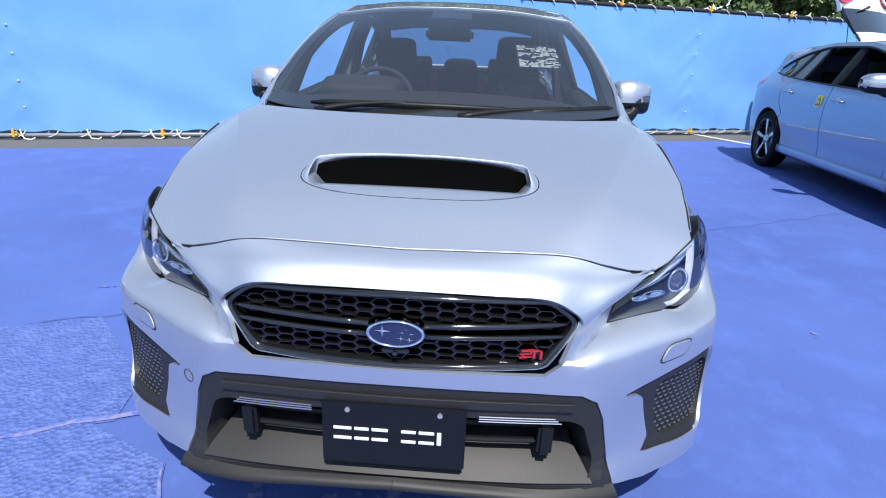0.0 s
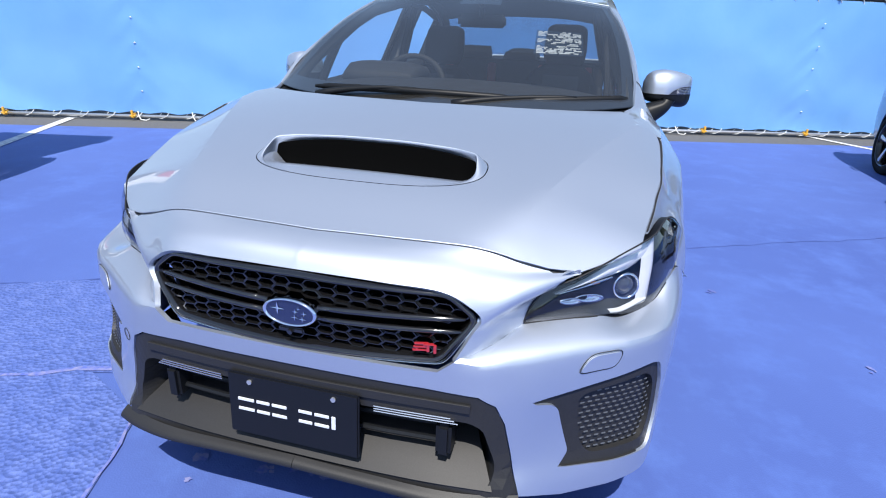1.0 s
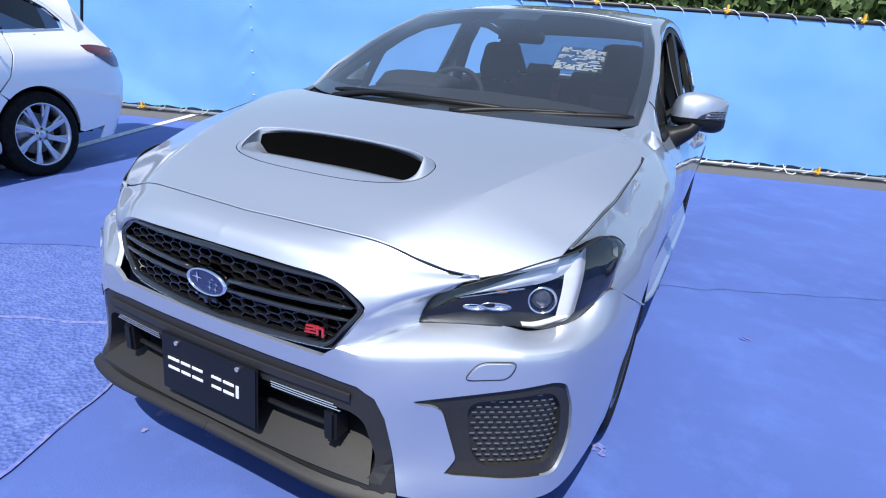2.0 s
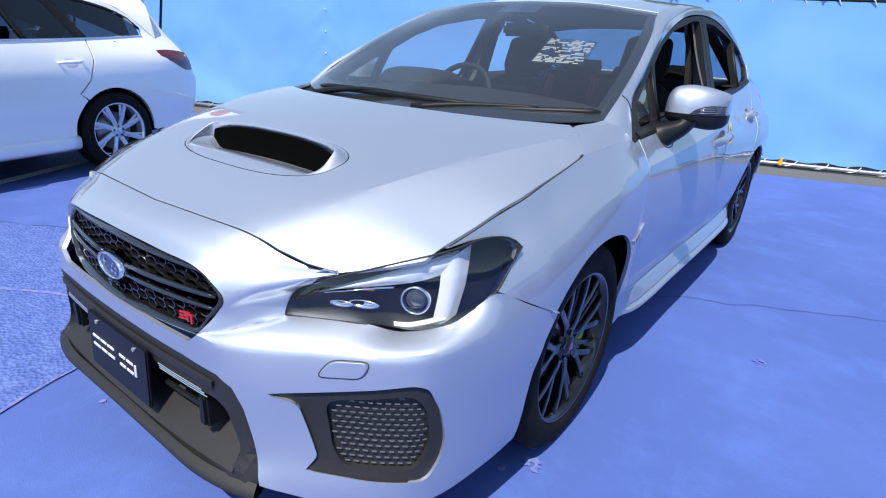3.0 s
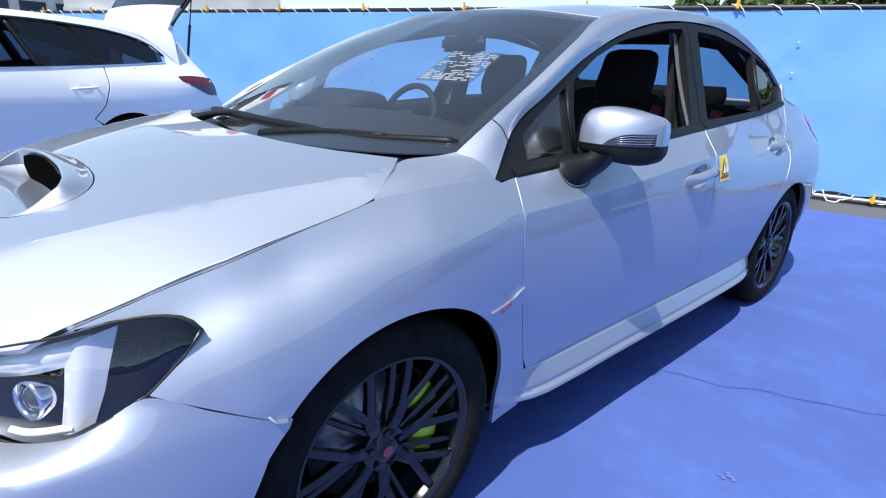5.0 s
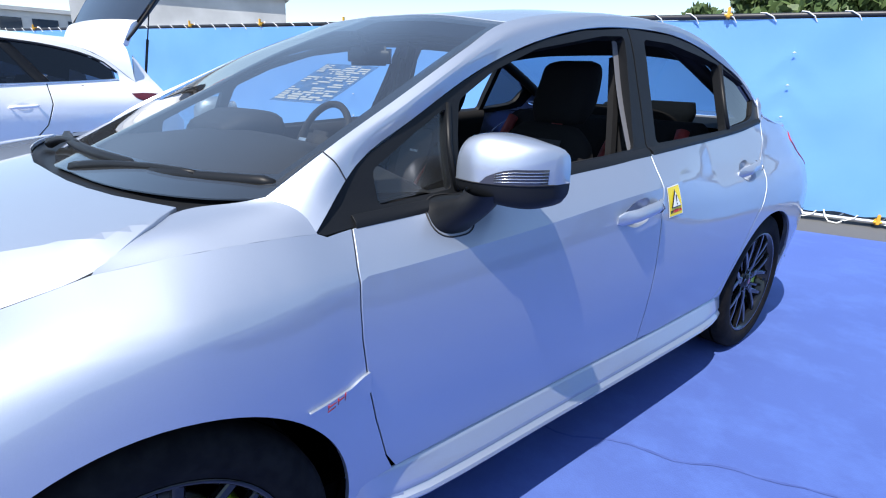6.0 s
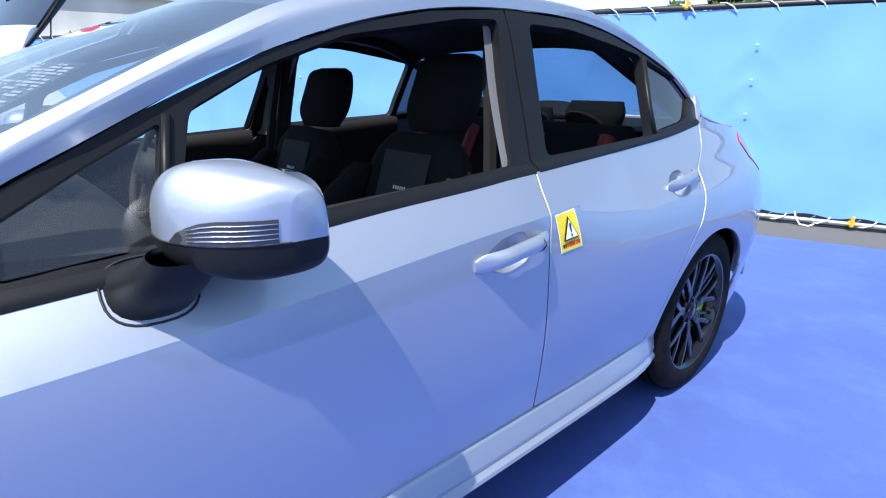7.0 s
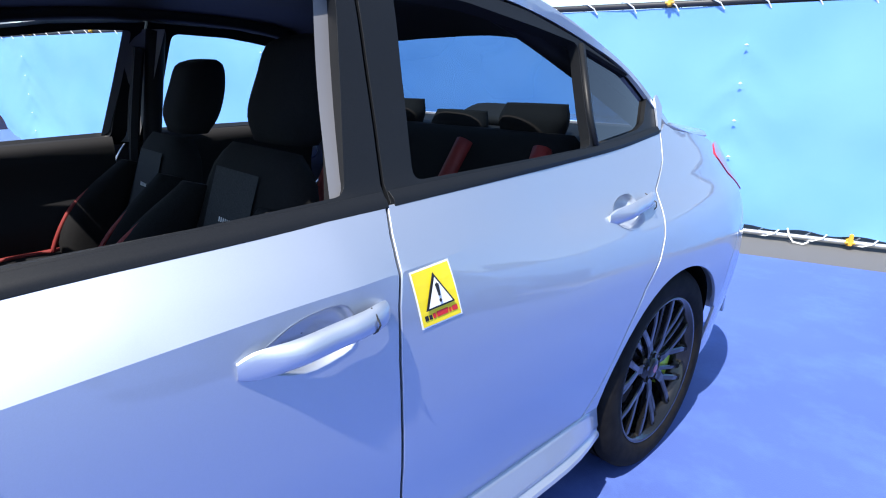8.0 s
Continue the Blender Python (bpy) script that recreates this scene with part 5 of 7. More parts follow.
def build_glasshouse():
    dl, dr, rl, rr, belt = DOORS
    # black window surrounds and fixed panes
    fout = [(1.258, .927), (1.28, .919)] + [(y, belt(y) - .002) for y in (1.346, 1.5, 1.634, 1.8, 1.978, 2.2, 2.4, 2.528)] + [(2.545, 1.12), (2.578, 1.396), (2.3, 1.366), (2.1, 1.326), (1.865, 1.256), (1.644, 1.159), (1.493, 1.084), (1.404, 1.039), (1.34, .991), (1.29, .956)]
    qf = rounded([(1.425, .953), (1.635, .966), (1.645, 1.06), (1.667, 1.142), (1.56, 1.090), (1.43, 1.020)], .012)
    of = rounded([(1.662, .966), (2.005, .987), (2.455, 1.016), (2.500, 1.20), (2.538, 1.368), (2.40, 1.358), (2.05, 1.297), (1.86, 1.232), (1.715, 1.160), (1.685, 1.07)], .02)
    rout = [(2.536, .996)] + [(y, belt(y) - .002) for y in (2.7, 2.9, 3.15, 3.4, 3.55, 3.64)] + [(3.70, 1.15), (3.52, 1.243), (3.3, 1.325), (3.1, 1.375), (2.9, 1.398), (2.586, 1.397), (2.553, 1.12)]
    orr = rounded([(2.608, 1.026), (3.243, 1.053), (3.255, 1.14), (3.295, 1.312), (3.117, 1.338), (2.869, 1.368), (2.668, 1.368)], .025)
    qr = rounded([(3.277, 1.058), (3.50, 1.086), (3.555, 1.105), (3.632, 1.198), (3.50, 1.250), (3.325, 1.303)], .015)
    for m, fdoor, rdoor in ((1, dl, rl), (-1, dr, rr)):
        def put(name, bm, mat, parent, label="", thick=.03, edge=.003):
            outward(bm, along=(1, 0, .2))
            return panel(name, mirrored(bm) if m < 0 else bm, mat, parent, label, thick, edge)
        bm = bmesh.new()
        fill(bm, fout, side_at(-.004), .03, [qf, of])
        put("window_frame", bm, BLACK, fdoor, "black front window frame")
        bm = bmesh.new()
        fill(bm, rout, side_at(-.004), .03, [orr, qr])
        put("window_frame", bm, BLACK, rdoor, "black rear window frame")
        bm = bmesh.new()
        fill(bm, [(y, z) for y, z in qf], side_at(-.016), .06)
        g = part("fixed_pane", mirrored(bm) if m < 0 else bm, GLASS, fdoor, smooth=True)
        g.visible_shadow = False
        bm = bmesh.new()
        fill(bm, [(y, z) for y, z in qr], side_at(-.016), .06)
        g = part("fixed_pane", mirrored(bm) if m < 0 else bm, PRIVACY, rdoor, smooth=True)
        g.visible_shadow = False
        # belt mouldings
        for ys, par in (((1.35, 1.6, 2.0, 2.3, 2.525), fdoor), ((2.54, 2.8, 3.1, 3.4, 3.63), rdoor)):
            bm = bmesh.new()
            loft(bm, [[side(y, belt(y) - .004, .001) for y in ys], [side(y, belt(y) + .006, .006) for y in ys], [side(y, belt(y) + .020, .002) for y in ys]], 20, 6)
            put("belt_moulding", bm, BLACK, par, thick=.012, edge=.001)
        # divider bar of the front quarter pane
        bm = bmesh.new()
        tube(bm, [side(1.648, .96, -.006), side(1.656, 1.06, -.006), side(1.678, 1.152, -.006)], .008, 6)
        part("divider", mirrored(bm) if m < 0 else bm, BLACK, fdoor, smooth=True)
        # rear door guide bar
        bm = bmesh.new()
        tube(bm, [side(3.262, 1.054, -.004), side(3.27, 1.14, -.004), side(3.31, 1.31, -.004)], .010, 6)
        part("divider", mirrored(bm) if m < 0 else bm, BLACK, rdoor, smooth=True)
        # bright edge behind the rear quarter pane
        bm = bmesh.new()
        fill(bm, rounded([(3.630, 1.083), (3.648, 1.083), (3.694, 1.150), (3.676, 1.188), (3.656, 1.176)], .006), side_at(.003), .02)
        put("pillar_edge", bm, SILVER, rdoor, thick=.006, edge=.001)
        # inner centre pillar in pale grey with the belt
        bm = bmesh.new()
        loft(bm, [[(side_x(y0, z) - dx, y0 + dy, z) for y0, z in ((2.425, .98), (2.470, 1.18), (2.512, 1.36))] for dx, dy in ((.034, 0), (.036, .06), (.10, .11))], 10, 6)
        part("pillar_trim", mirrored(bm) if m < 0 else bm, bpy.data.materials.get("grey_trim") or material("grey_trim", (.15, .15, .16), .5), car, smooth=True)
        # pillar seam
    # roof rails with the front pillars
    inner = [(.702, 1.205, .985), (.700, 1.35, 1.074), (.672, 1.53, 1.163), (.625, 1.77, 1.279), (.569, 1.975, 1.362), (.546, 2.4, 1.430), (.522, 2.8, 1.444), (.515, 3.05, 1.418), (.530, 3.3, 1.340), (.56, 3.6, 1.205), (.60, 3.84, 1.085)]
    outer = [side(y, z) for y, z in ((1.262, .928), (1.404, 1.041), (1.56, 1.120), (1.80, 1.231), (2.08, 1.325), (2.4, 1.385), (2.85, 1.404), (3.08, 1.382), (3.3, 1.329), (3.52, 1.247), (3.70, 1.10))]
    mid = []
    for k, (a, b) in enumerate(zip(outer, inner)):
        c = (Vector(a) + Vector(b)) / 2
        lift = (.004, .010, .016, .016, .016, .016, .024, .036, .040, .036, .020)[k]
        mid.append(c + Vector((.8, -.1, .6)).normalized() * lift)
    bm = bmesh.new()
    loft(bm, [outer, mid, inner], 60, 9)
    loft(bm, [[side(3.70, 1.10), side(3.9, 1.062), side(4.1, 1.045)], [(.655, 3.78, 1.10), (.66, 3.92, 1.070), (.64, 4.1, 1.062)], [(.60, 3.84, 1.085), (.60, 3.95, 1.068), (.58, 4.12, 1.066)]], 10, 6)
    both("roof_rail", outward(bm), SILVER, car, "silver roof pillar and rail")
    for m in (1, -1):
        bm = bmesh.new()
        ia, im, ib = (crv(r, 60) for r in (inner, mid, outer))
        k = min(range(60), key=lambda i: abs(ia[i][1] - 1.335))
        tube(bm, [p + Vector((.0008, -.0002, .0006)) for p in map(Vector, crv([ib[k], im[k], ia[k]], 9))], .0014, 5)
        part("pillar_seam", mirrored(bm) if m < 0 else bm, SEAL, car)
    # roof
    bm = bmesh.new()
    loft(bm, [[(0, 1.943, 1.405), (.3, 1.953, 1.396), (.569, 1.978, 1.363)], [(0, 2.4, 1.463), (.3, 2.4, 1.456), (.546, 2.4, 1.430)], [(0, 2.8, 1.470), (.3, 2.8, 1.464), (.522, 2.8, 1.444)], [(0, 3.08, 1.447), (.3, 3.07, 1.440), (.515, 3.05, 1.418)], [(0, 3.30, 1.397), (.3, 3.29, 1.389), (.527, 3.26, 1.354)]], 24, 30)
    whole(bm)
    panel("roof", outward(bm), SILVER, car, "silver roof panel")
    # windscreen
    ws = [[(0, .97, .962), (.35, 1.03, .962), (.6, 1.13, .972), (.700, 1.205, .982)], [(0, 1.34, 1.142), (.4, 1.41, 1.139), (.672, 1.53, 1.160)], [(0, 1.60, 1.270), (.4, 1.66, 1.266), (.624, 1.77, 1.276)], [(0, 1.94, 1.402), (.3, 1.95, 1.393), (.568, 1.973, 1.360)]]
    bm = bmesh.new()
    loft(bm, ws, 24, 30)
    whole(bm)
    w = part("windscreen", outward(bm), GLASS, car, "clear laminated windscreen", smooth=True)
    w.visible_shadow = False
    def ws_at(u, v, off=0.0):
        rows = [crv(r, 25) for r in ws]
        k = abs(u) * 24
        k0 = min(23, int(k))
        col = [Vector(r[k0]).lerp(Vector(r[k0 + 1]), k - k0) for r in rows]
        c = crv(col, 41)
        j = min(39, int(v * 40))
        p = Vector(c[j]).lerp(Vector(c[j + 1]), v * 40 - j) + Vector((0, -.5, .86)) * off
        if u < 0:
            p.x = -p.x
        return p
    def frit(name, us, vs):
        bm = bmesh.new()
        g = [[bm.verts.new(ws_at(u, v, -.004)) for v in vs] for u in us]
        for a, b in zip(g, g[1:]):
            for x, y, z, q in zip(a, a[1:], b[1:], b):
                bm.faces.new((x, y, z, q))
        part(name, bm, GLOSS, w, smooth=True)
    lin = lambda a, b, n: [a + (b - a) * k / n for k in range(n + 1)]
    frit("black_border", lin(-1, 1, 24), lin(.955, 1.0, 3))
    frit("black_border", lin(-1, 1, 24), lin(0, .10, 4))
    frit("black_border", lin(-1, -.935, 3), lin(0, 1, 20))
    frit("black_border", lin(.935, 1, 3), lin(0, 1, 20))
    frit("sensor_patch", lin(-.16, .16, 8), lin(.86, .96, 5))
    # price sheet on the inside of the windscreen
    sheet = bmesh.new()
    g = [[sheet.verts.new(ws_at(u, v, -.008)) for v in lin(.415, .615, 6)] for u in lin(.44, .725, 6)]
    for a, b in zip(g, g[1:]):
        for x, y, z, q in zip(a, a[1:], b[1:], b):
            sheet.faces.new((x, y, z, q))
    paper = part("price_sheet", sheet, bpy.data.materials.get("print_film") or glass_material("print_film", (.58, .60, .62)), w, "printed data sheet with white text bars")
    PRINT = material("pale_print", (.33, .34, .35), .6)
    rnd = random.Random(4)
    for k in range(17):
        v = .605 - k * .0108
        u = .452
        while u < .70:
            wd = rnd.uniform(.01, .07)
            if rnd.random() < .72 or k in (13, 16):
                bm = bmesh.new()
                h = .0065 if k < 13 else .008
                q = [bm.verts.new(ws_at(a, b, -.006)) for a, b in ((u, v - h), (min(.715, u + wd), v - h), (min(.715, u + wd), v), (u, v))]
                bm.faces.new(q)
                part("text_bar", bm, PRINT, paper)
            u += wd + rnd.uniform(.006, .02)
    # rear window and boot
    bm = bmesh.new()
    loft(bm, [[(0, 3.305, 1.394), (.3, 3.295, 1.386), (.525, 3.265, 1.351)], [(0, 3.58, 1.255), (.3, 3.57, 1.25), (.55, 3.53, 1.235)], [(0, 3.88, 1.085), (.35, 3.87, 1.083), (.598, 3.845, 1.082)]], 20, 16)
    whole(bm)
    part("rear_window", outward(bm), TINT, car, "dark tinted rear window", smooth=True)
    bm = bmesh.new()
    loft(bm, [[(0, 3.89, 1.082), (.35, 3.88, 1.080), (.60, 3.85, 1.082)], [(0, 4.1, 1.080), (.35, 4.1, 1.078), (.585, 4.1, 1.066)], [(0, 4.34, 1.085), (.35, 4.33, 1.082), (.57, 4.28, 1.05)], [(0, 4.42, 1.05), (.35, 4.41, 1.045), (.57, 4.34, 1.0)], [(0, 4.46, .80), (.35, 4.45, .80), (.56, 4.40, .80)]], 20, 26)
    whole(bm)
    panel("boot_lid", outward(bm), SILVER, car, "silver boot lid")
    bm = bmesh.new()
    loft(bm, [[(0, 4.50, .80), (.4, 4.48, .80), (.64, 4.40, .82)], [(0, 4.55, .60), (.4, 4.53, .60), (.68, 4.45, .6)], [(0, 4.50, .26), (.4, 4.48, .26), (.7, 4.40, .27)]], 16, 14)
    whole(bm)
    panel("rear_bumper", outward(bm), SILVER, car)
    # scuttle and wipers
    bm = bmesh.new()
    loft(bm, [[(0, .932, .966), (.3, .957, .958), (.5, 1.0, .957), (.66, 1.07, .960)], [(0, .96, .946), (.3, .99, .944), (.5, 1.06, .944), (.68, 1.14, .955)], [(0, 1.0, .962), (.35, 1.065, .962), (.6, 1.175, .972), (.702, 1.245, .980)]], 24, 8)
    whole(bm)
    part("scuttle", outward(bm, along=(0, -.2, 1)), BLACK, car, "black plastic scuttle panel", smooth=True)
    for pts, arm in (([(.335, 1.10, .985), (.45, 1.135, .992), (.57, 1.185, .999), (.675, 1.238, 1.004)], [(.08, 1.0, .965), (.2, 1.05, .985), (.36, 1.11, .998), (.50, 1.15, 1.003)]),
                     ([(-.48, 1.075, .992), (-.25, 1.045, .998), (.05, 1.045, .998), (.30, 1.10, .990)], [(-.45, 1.02, .966), (-.36, 1.03, .985), (-.2, 1.035, 1.004), (-.05, 1.04, 1.006)])):
        wiper = new("wiper")
        wiper.parent = car
        bm = bmesh.new()
        c = crv(pts, 14)
        tube(bm, c, [.006] + [.014] * 12 + [.006], 6)
        part("blade", bm, BLACK, wiper, smooth=True)
        bm = bmesh.new()
        tube(bm, crv(arm, 10), [.016, .015, .013, .011, .010, .009, .009, .008, .008, .006], 7)
        part("arm", bm, BLACK, wiper, smooth=True)


build_glasshouse()


def build_mirror(m):
    mir = new("door_mirror")
    mir.parent = car
    tagged(mir, "silver door mirror with black base and turn lamp")
    def put(name, bm, mat, label="", parent=mir, smooth=True):
        return part(name, mirrored(bm) if m < 0 else bm, mat, parent, label, smooth)
    # shell: sections from the door outwards, each with its front, rear, top and lower edge
    XS = [.752, .764, .79, .83, .87, .91, .938, .949]
    front_y = spl(XS, [1.665, 1.628, 1.602, 1.600, 1.614, 1.645, 1.690, 1.728])
    rear_y = spl(XS, [1.730, 1.752, 1.764, 1.772, 1.780, 1.788, 1.790, 1.782])
    top_z = spl(XS, [1.048, 1.076, 1.094, 1.100, 1.096, 1.086, 1.076, 1.066])
    low_z = spl(XS, [.985, .970, .962, .955, .948, .944, .952, .968])
    SPLIT = 1.0

    def shell_pt(x, a, off=0.0):
        """A place of the shell: a runs from the rear edge over the top (0 to pi) and back below (pi to tau)."""
        cy, ry = (front_y(x) + rear_y(x)) / 2, (rear_y(x) - front_y(x)) / 2
        c, sn = math.cos(a), math.sin(a)
        rz = top_z(x) - SPLIT if sn >= 0 else SPLIT - low_z(x)
        e = 3.0 if sn >= 0 else 3.2
        p = Vector((x, cy + ry * math.copysign(abs(c) ** (2 / 3.0), c), SPLIT + rz * math.copysign(abs(sn) ** (2 / e), sn)))
        return p + Vector((.35, -.9, .1)).normalized() * off

    xs = [XS[0] + (XS[-1] - XS[0]) * (.5 - .5 * math.cos(math.pi * k / 22)) for k in range(23)]
    for nm, mat, lab, a0, a1 in (("shell", SILVER, "silver mirror shell", 0, math.pi), ("lower_shell", BLACK, "", math.pi, math.tau)):
        bm = bmesh.new()
        cols = [[bm.verts.new(shell_pt(x, a0 + (a1 - a0) * k / 24)) for k in range(25)] for x in xs]
        for r0, r1 in zip(cols, cols[1:]):
            for p, q, u, v in zip(r0, r0[1:], r1[1:], r1):
                bm.faces.new((p, q, u, v))
        bm.faces.new(cols[0])
        bm.faces.new(cols[-1][::-1])
        bmesh.ops.recalc_face_normals(bm, faces=bm.faces[:])
        outward(bm, centre=(.85, 1.69, 1.0))
        put(nm, bm, mat, lab)
    bm = bmesh.new()
    tube(bm, [shell_pt(x, math.pi, .0005) for x in xs], .0016, 5)
    put("shell_gap", bm, SEAL)
    # turn lamp on the outer front corner, a wedge that widens outwards
    def lamp_pt(x, f, off):
        h = (.002 + .031 * min(1.0, max(0.0, (x - .853) / .05)) ** .6) * f
        sn = min(1.0, h / (top_z(x) - SPLIT)) ** (3.0 / 2)
        return shell_pt(x, math.pi - math.asin(sn), off)
    lx = [.853, .865, .88, .895, .91, .925, .937, .945]
    bm = bmesh.new()
    g = [[bm.verts.new(lamp_pt(x, f, .0022)) for f in (.03, .25, .5, .75, 1.0)] for x in lx]
    for r0, r1 in zip(g, g[1:]):
        for p, q, u, v in zip(r0, r0[1:], r1[1:], r1):
            bm.faces.new((p, q, u, v))
    put("turn_lamp", outward(bm, along=(.4, -.9, 0)), bpy.data.materials.get("smoked_lamp") or material("smoked_lamp", (.05, .05, .055), .12, 0.3, Coat_Weight=1.0), "clear smoked turn lamp")
    for f in (.22, .42, .62, .82):
        bm = bmesh.new()
        tube(bm, [lamp_pt(x, f, .003) for x in lx[2:]], .0011, 4)
        put("lamp_rib", bm, ALLOY)
    # glass on the back
    bm = bmesh.new()
    back = [bm.verts.new((.850 + .078 * math.copysign(abs(math.cos(a)) ** .7, math.cos(a)), 1.782 + .012 * math.cos(a), 1.022 + .058 * math.copysign(abs(math.sin(a)) ** .7, math.sin(a)))) for a in [k * math.tau / 32 for k in range(32)]]
    bm.faces.new(back)
    put("mirror_glass", bm, CHROME, smooth=False)
    # foot: a thick leg from the door up to the shell
    def egg(cy, cz, ry, rz, n=28, e=2.6):
        return [(cy + ry * math.copysign(abs(math.cos(a)) ** (2 / e), math.cos(a)), cz + rz * math.copysign(abs(math.sin(a)) ** (2 / e), math.sin(a))) for a in [k * math.tau / n for k in range(n + 1)]]
    base = [(side_x(y, z) - .004, y, z) for y, z in egg(1.592, .918, .060, .038)]
    rim = [(side_x(y, z) + .0006, y, z) for y, z in egg(1.592, .918, .063, .041)]
    bm = bmesh.new()
    loft(bm, [base, [(side_x(y, z) + .016, y, z) for y, z in egg(1.598, .926, .056, .034)],
              [(.842 + (z - .955) * -.5, y, z) for y, z in egg(1.610, .955, .050, .026)],
              [(.852 + (z - .99) * -1.2, y, .982 + (z - .99) * .3) for y, z in egg(1.628, .99, .054, .024)]], 29, 14)
    put("foot", outward(bm, centre=(.80, 1.60, .93)), BLACK, "black mirror foot")
    bm = bmesh.new()
    tube(bm, rim[:-1], .002, 5, closed=True)
    put("foot_seal", bm, SEAL)


build_mirror(1)
build_mirror(-1)

# ---- wheels ----
SHAPE[0] = None


def tyre_profile(R, r, w):
    return [(r - .004, -w * .40), (r + .006, -w * .47), (r + .03, -w * .5), (R - .03, -w * .49), (R - .010, -w * .45), (R, -w * .38), (R, w * .38), (R - .010, w * .45), (R - .03, w * .49), (r + .03, w * .5), (r + .006, w * .47), (r - .004, w * .40)]


def build_wheel(parent, pos, m, R=.327, r=.243, w=.245, spokes=7, mat=None, style="y", face=.055, caliper=None):
    """A wheel whose outer face looks to +x (m = 1) or -x."""
    mat = mat or GUN
    wheel = new("wheel")
    wheel.parent = parent
    wheel.matrix_basis = Matrix.Translation(pos) @ Matrix.Diagonal((m, 1, 1, 1))
    bm = bmesh.new()
    disc_ring(bm, tyre_profile(R, r, w), 64)
    # tread grooves: no cut, their shade is drawn below as black bands
    part("tyre", outward(bm, centre=(0, 0, 0)), RUBBER, wheel, "black low-profile tyre", smooth=True)
    for k in range(3):
        bm = bmesh.new()
        disc_ring(bm, [(R + .0008, -w * .25 + k * w * .25 - .005), (R + .0008, -w * .25 + k * w * .25 + .005)], 48)
        part("groove_shade_band", bm, VOID, wheel)
    rim = new("rim")
    rim.parent = wheel
    bm = bmesh.new()
    disc_ring(bm, [(r - .002, w * .42), (r + .004, w * .45), (r + .002, w * .47), (r - .006, w * .46), (r - .012, w * .40), (r - .022, w * .30), (r - .030, -w * .1), (r - .03, -w * .42)], 64)
    part("barrel", bm, GUN if style == "broad" else mat, rim, smooth=True)
    fx = w * .40
    bm = bmesh.new()
    def arm(p0, p1, w0, w1, d0, d1, t0=.022, t1=.016):
        a, b = Vector(p0), Vector(p1)
        d = (b - a).normalized()
        s = Vector((-d.y, d.x))
        rows = []
        for q, ww, dd, tt in ((a, w0, d0, t0), ((a + b) / 2, (w0 + w1) / 2, (d0 + d1) / 2 + .003, (t0 + t1) / 2), (b, w1, d1, t1)):
            rows.append([(dd - tt, q.x + s.x * ww, q.y + s.y * ww), (dd - .003, q.x + s.x * ww * .95, q.y + s.y * ww * .95), (dd, q.x + s.x * ww * .6, q.y + s.y * ww * .6), (dd, q.x - s.x * ww * .6, q.y - s.y * ww * .6), (dd - .003, q.x - s.x * ww * .95, q.y - s.y * ww * .95), (dd - tt, q.x - s.x * ww, q.y - s.y * ww)])
        g = [[bm.verts.new(p) for p in rr] for rr in rows]
        for r0, r1 in zip(g, g[1:]):
            for x, y, z, q in zip(r0, r0[1:], r1[1:], r1):
                bm.faces.new((x, y, z, q))
    me = None
    for k in range(spokes):
        a = k * math.tau / spokes
        if me is None:
            bm = bmesh.new()
            if style == "y":
                arm((.045, 0), (.115, 0), .019, .017, fx - .012, fx - .006)
                arm((.110, .004), (r - .006, .052), .012, .011, fx - .006, fx + .004)
                arm((.110, -.004), (r - .006, -.052), .012, .011, fx - .006, fx + .004)
                arm((.06, .012), (r - .006, .095), .009, .008, fx - .022, fx - .006)
            elif style == "blade":
                arm((.05, .006), (r - .006, .050), .022, .019, fx - .016, fx + .002)
                arm((.10, .024), (r - .006, .098), .010, .012, fx - .020, fx - .004)
            else:
                arm((.04, 0), (r - .006, 0), .013, .027, fx - .012, fx + .002)
            ob = part("spoke", outward(bm, centre=(0, 0, 0), along=(1, 0, 0)), mat, rim, smooth=False)
            me = ob.data
        else:
            ob = new("spoke", me)
            ob.parent = rim
        ob.matrix_basis = Matrix.Rotation(a + .2, 4, "X")
    bm = bmesh.new()
    disc_ring(bm, [(.060, fx - .035), (.060, fx - .016), (.055, fx - .011), (.034, fx - .010), (.032, fx - .004), (.028, fx - .001), (.0005, fx)], 32)
    part("hub", bm, mat, rim, smooth=True)
    bm = bmesh.new()
    disc_ring(bm, [(.014, fx + .0005), (.0005, fx + .0012)], 20)
    part("centre_cap", bm, RED if style == "y" else mat, rim)
    for k in range(5):
        a = k * math.tau / 5 + .3
        bm = bmesh.new()
        tube(bm, [(fx - .03, .045 * math.cos(a), .045 * math.sin(a)), (fx - .004, .045 * math.cos(a), .045 * math.sin(a))], .0085, 6)
        part("wheel_nut", bm, GUN if style == "y" else PIPE_DARK, rim)
    bm = bmesh.new()
    disc_ring(bm, [(.16, 0.0), (.16, .012), (.09, .012), (.085, .03), (.0005, .03)], 40)
    part("brake_disc", bm, material("brake_disc_steel", (.30, .30, .31), .35, .9) if "brake_disc_steel" not in bpy.data.materials else bpy.data.materials["brake_disc_steel"], wheel, smooth=True)
    if caliper:
        bm = bmesh.new()
        rows = []
        for rr, x in ((.105, .052), (.118, .064), (.160, .070), (.190, .062), (.196, .0)):
            rows.append([(x, rr * math.cos(radians(a)), rr * math.sin(radians(a))) for a in range(-42, 43, 14)])
        loft(bm, rows, 16, 12)
        part("caliper", outward(bm, along=(1, 0, 0)), LIME, wheel, "lime green brake caliper", smooth=True)
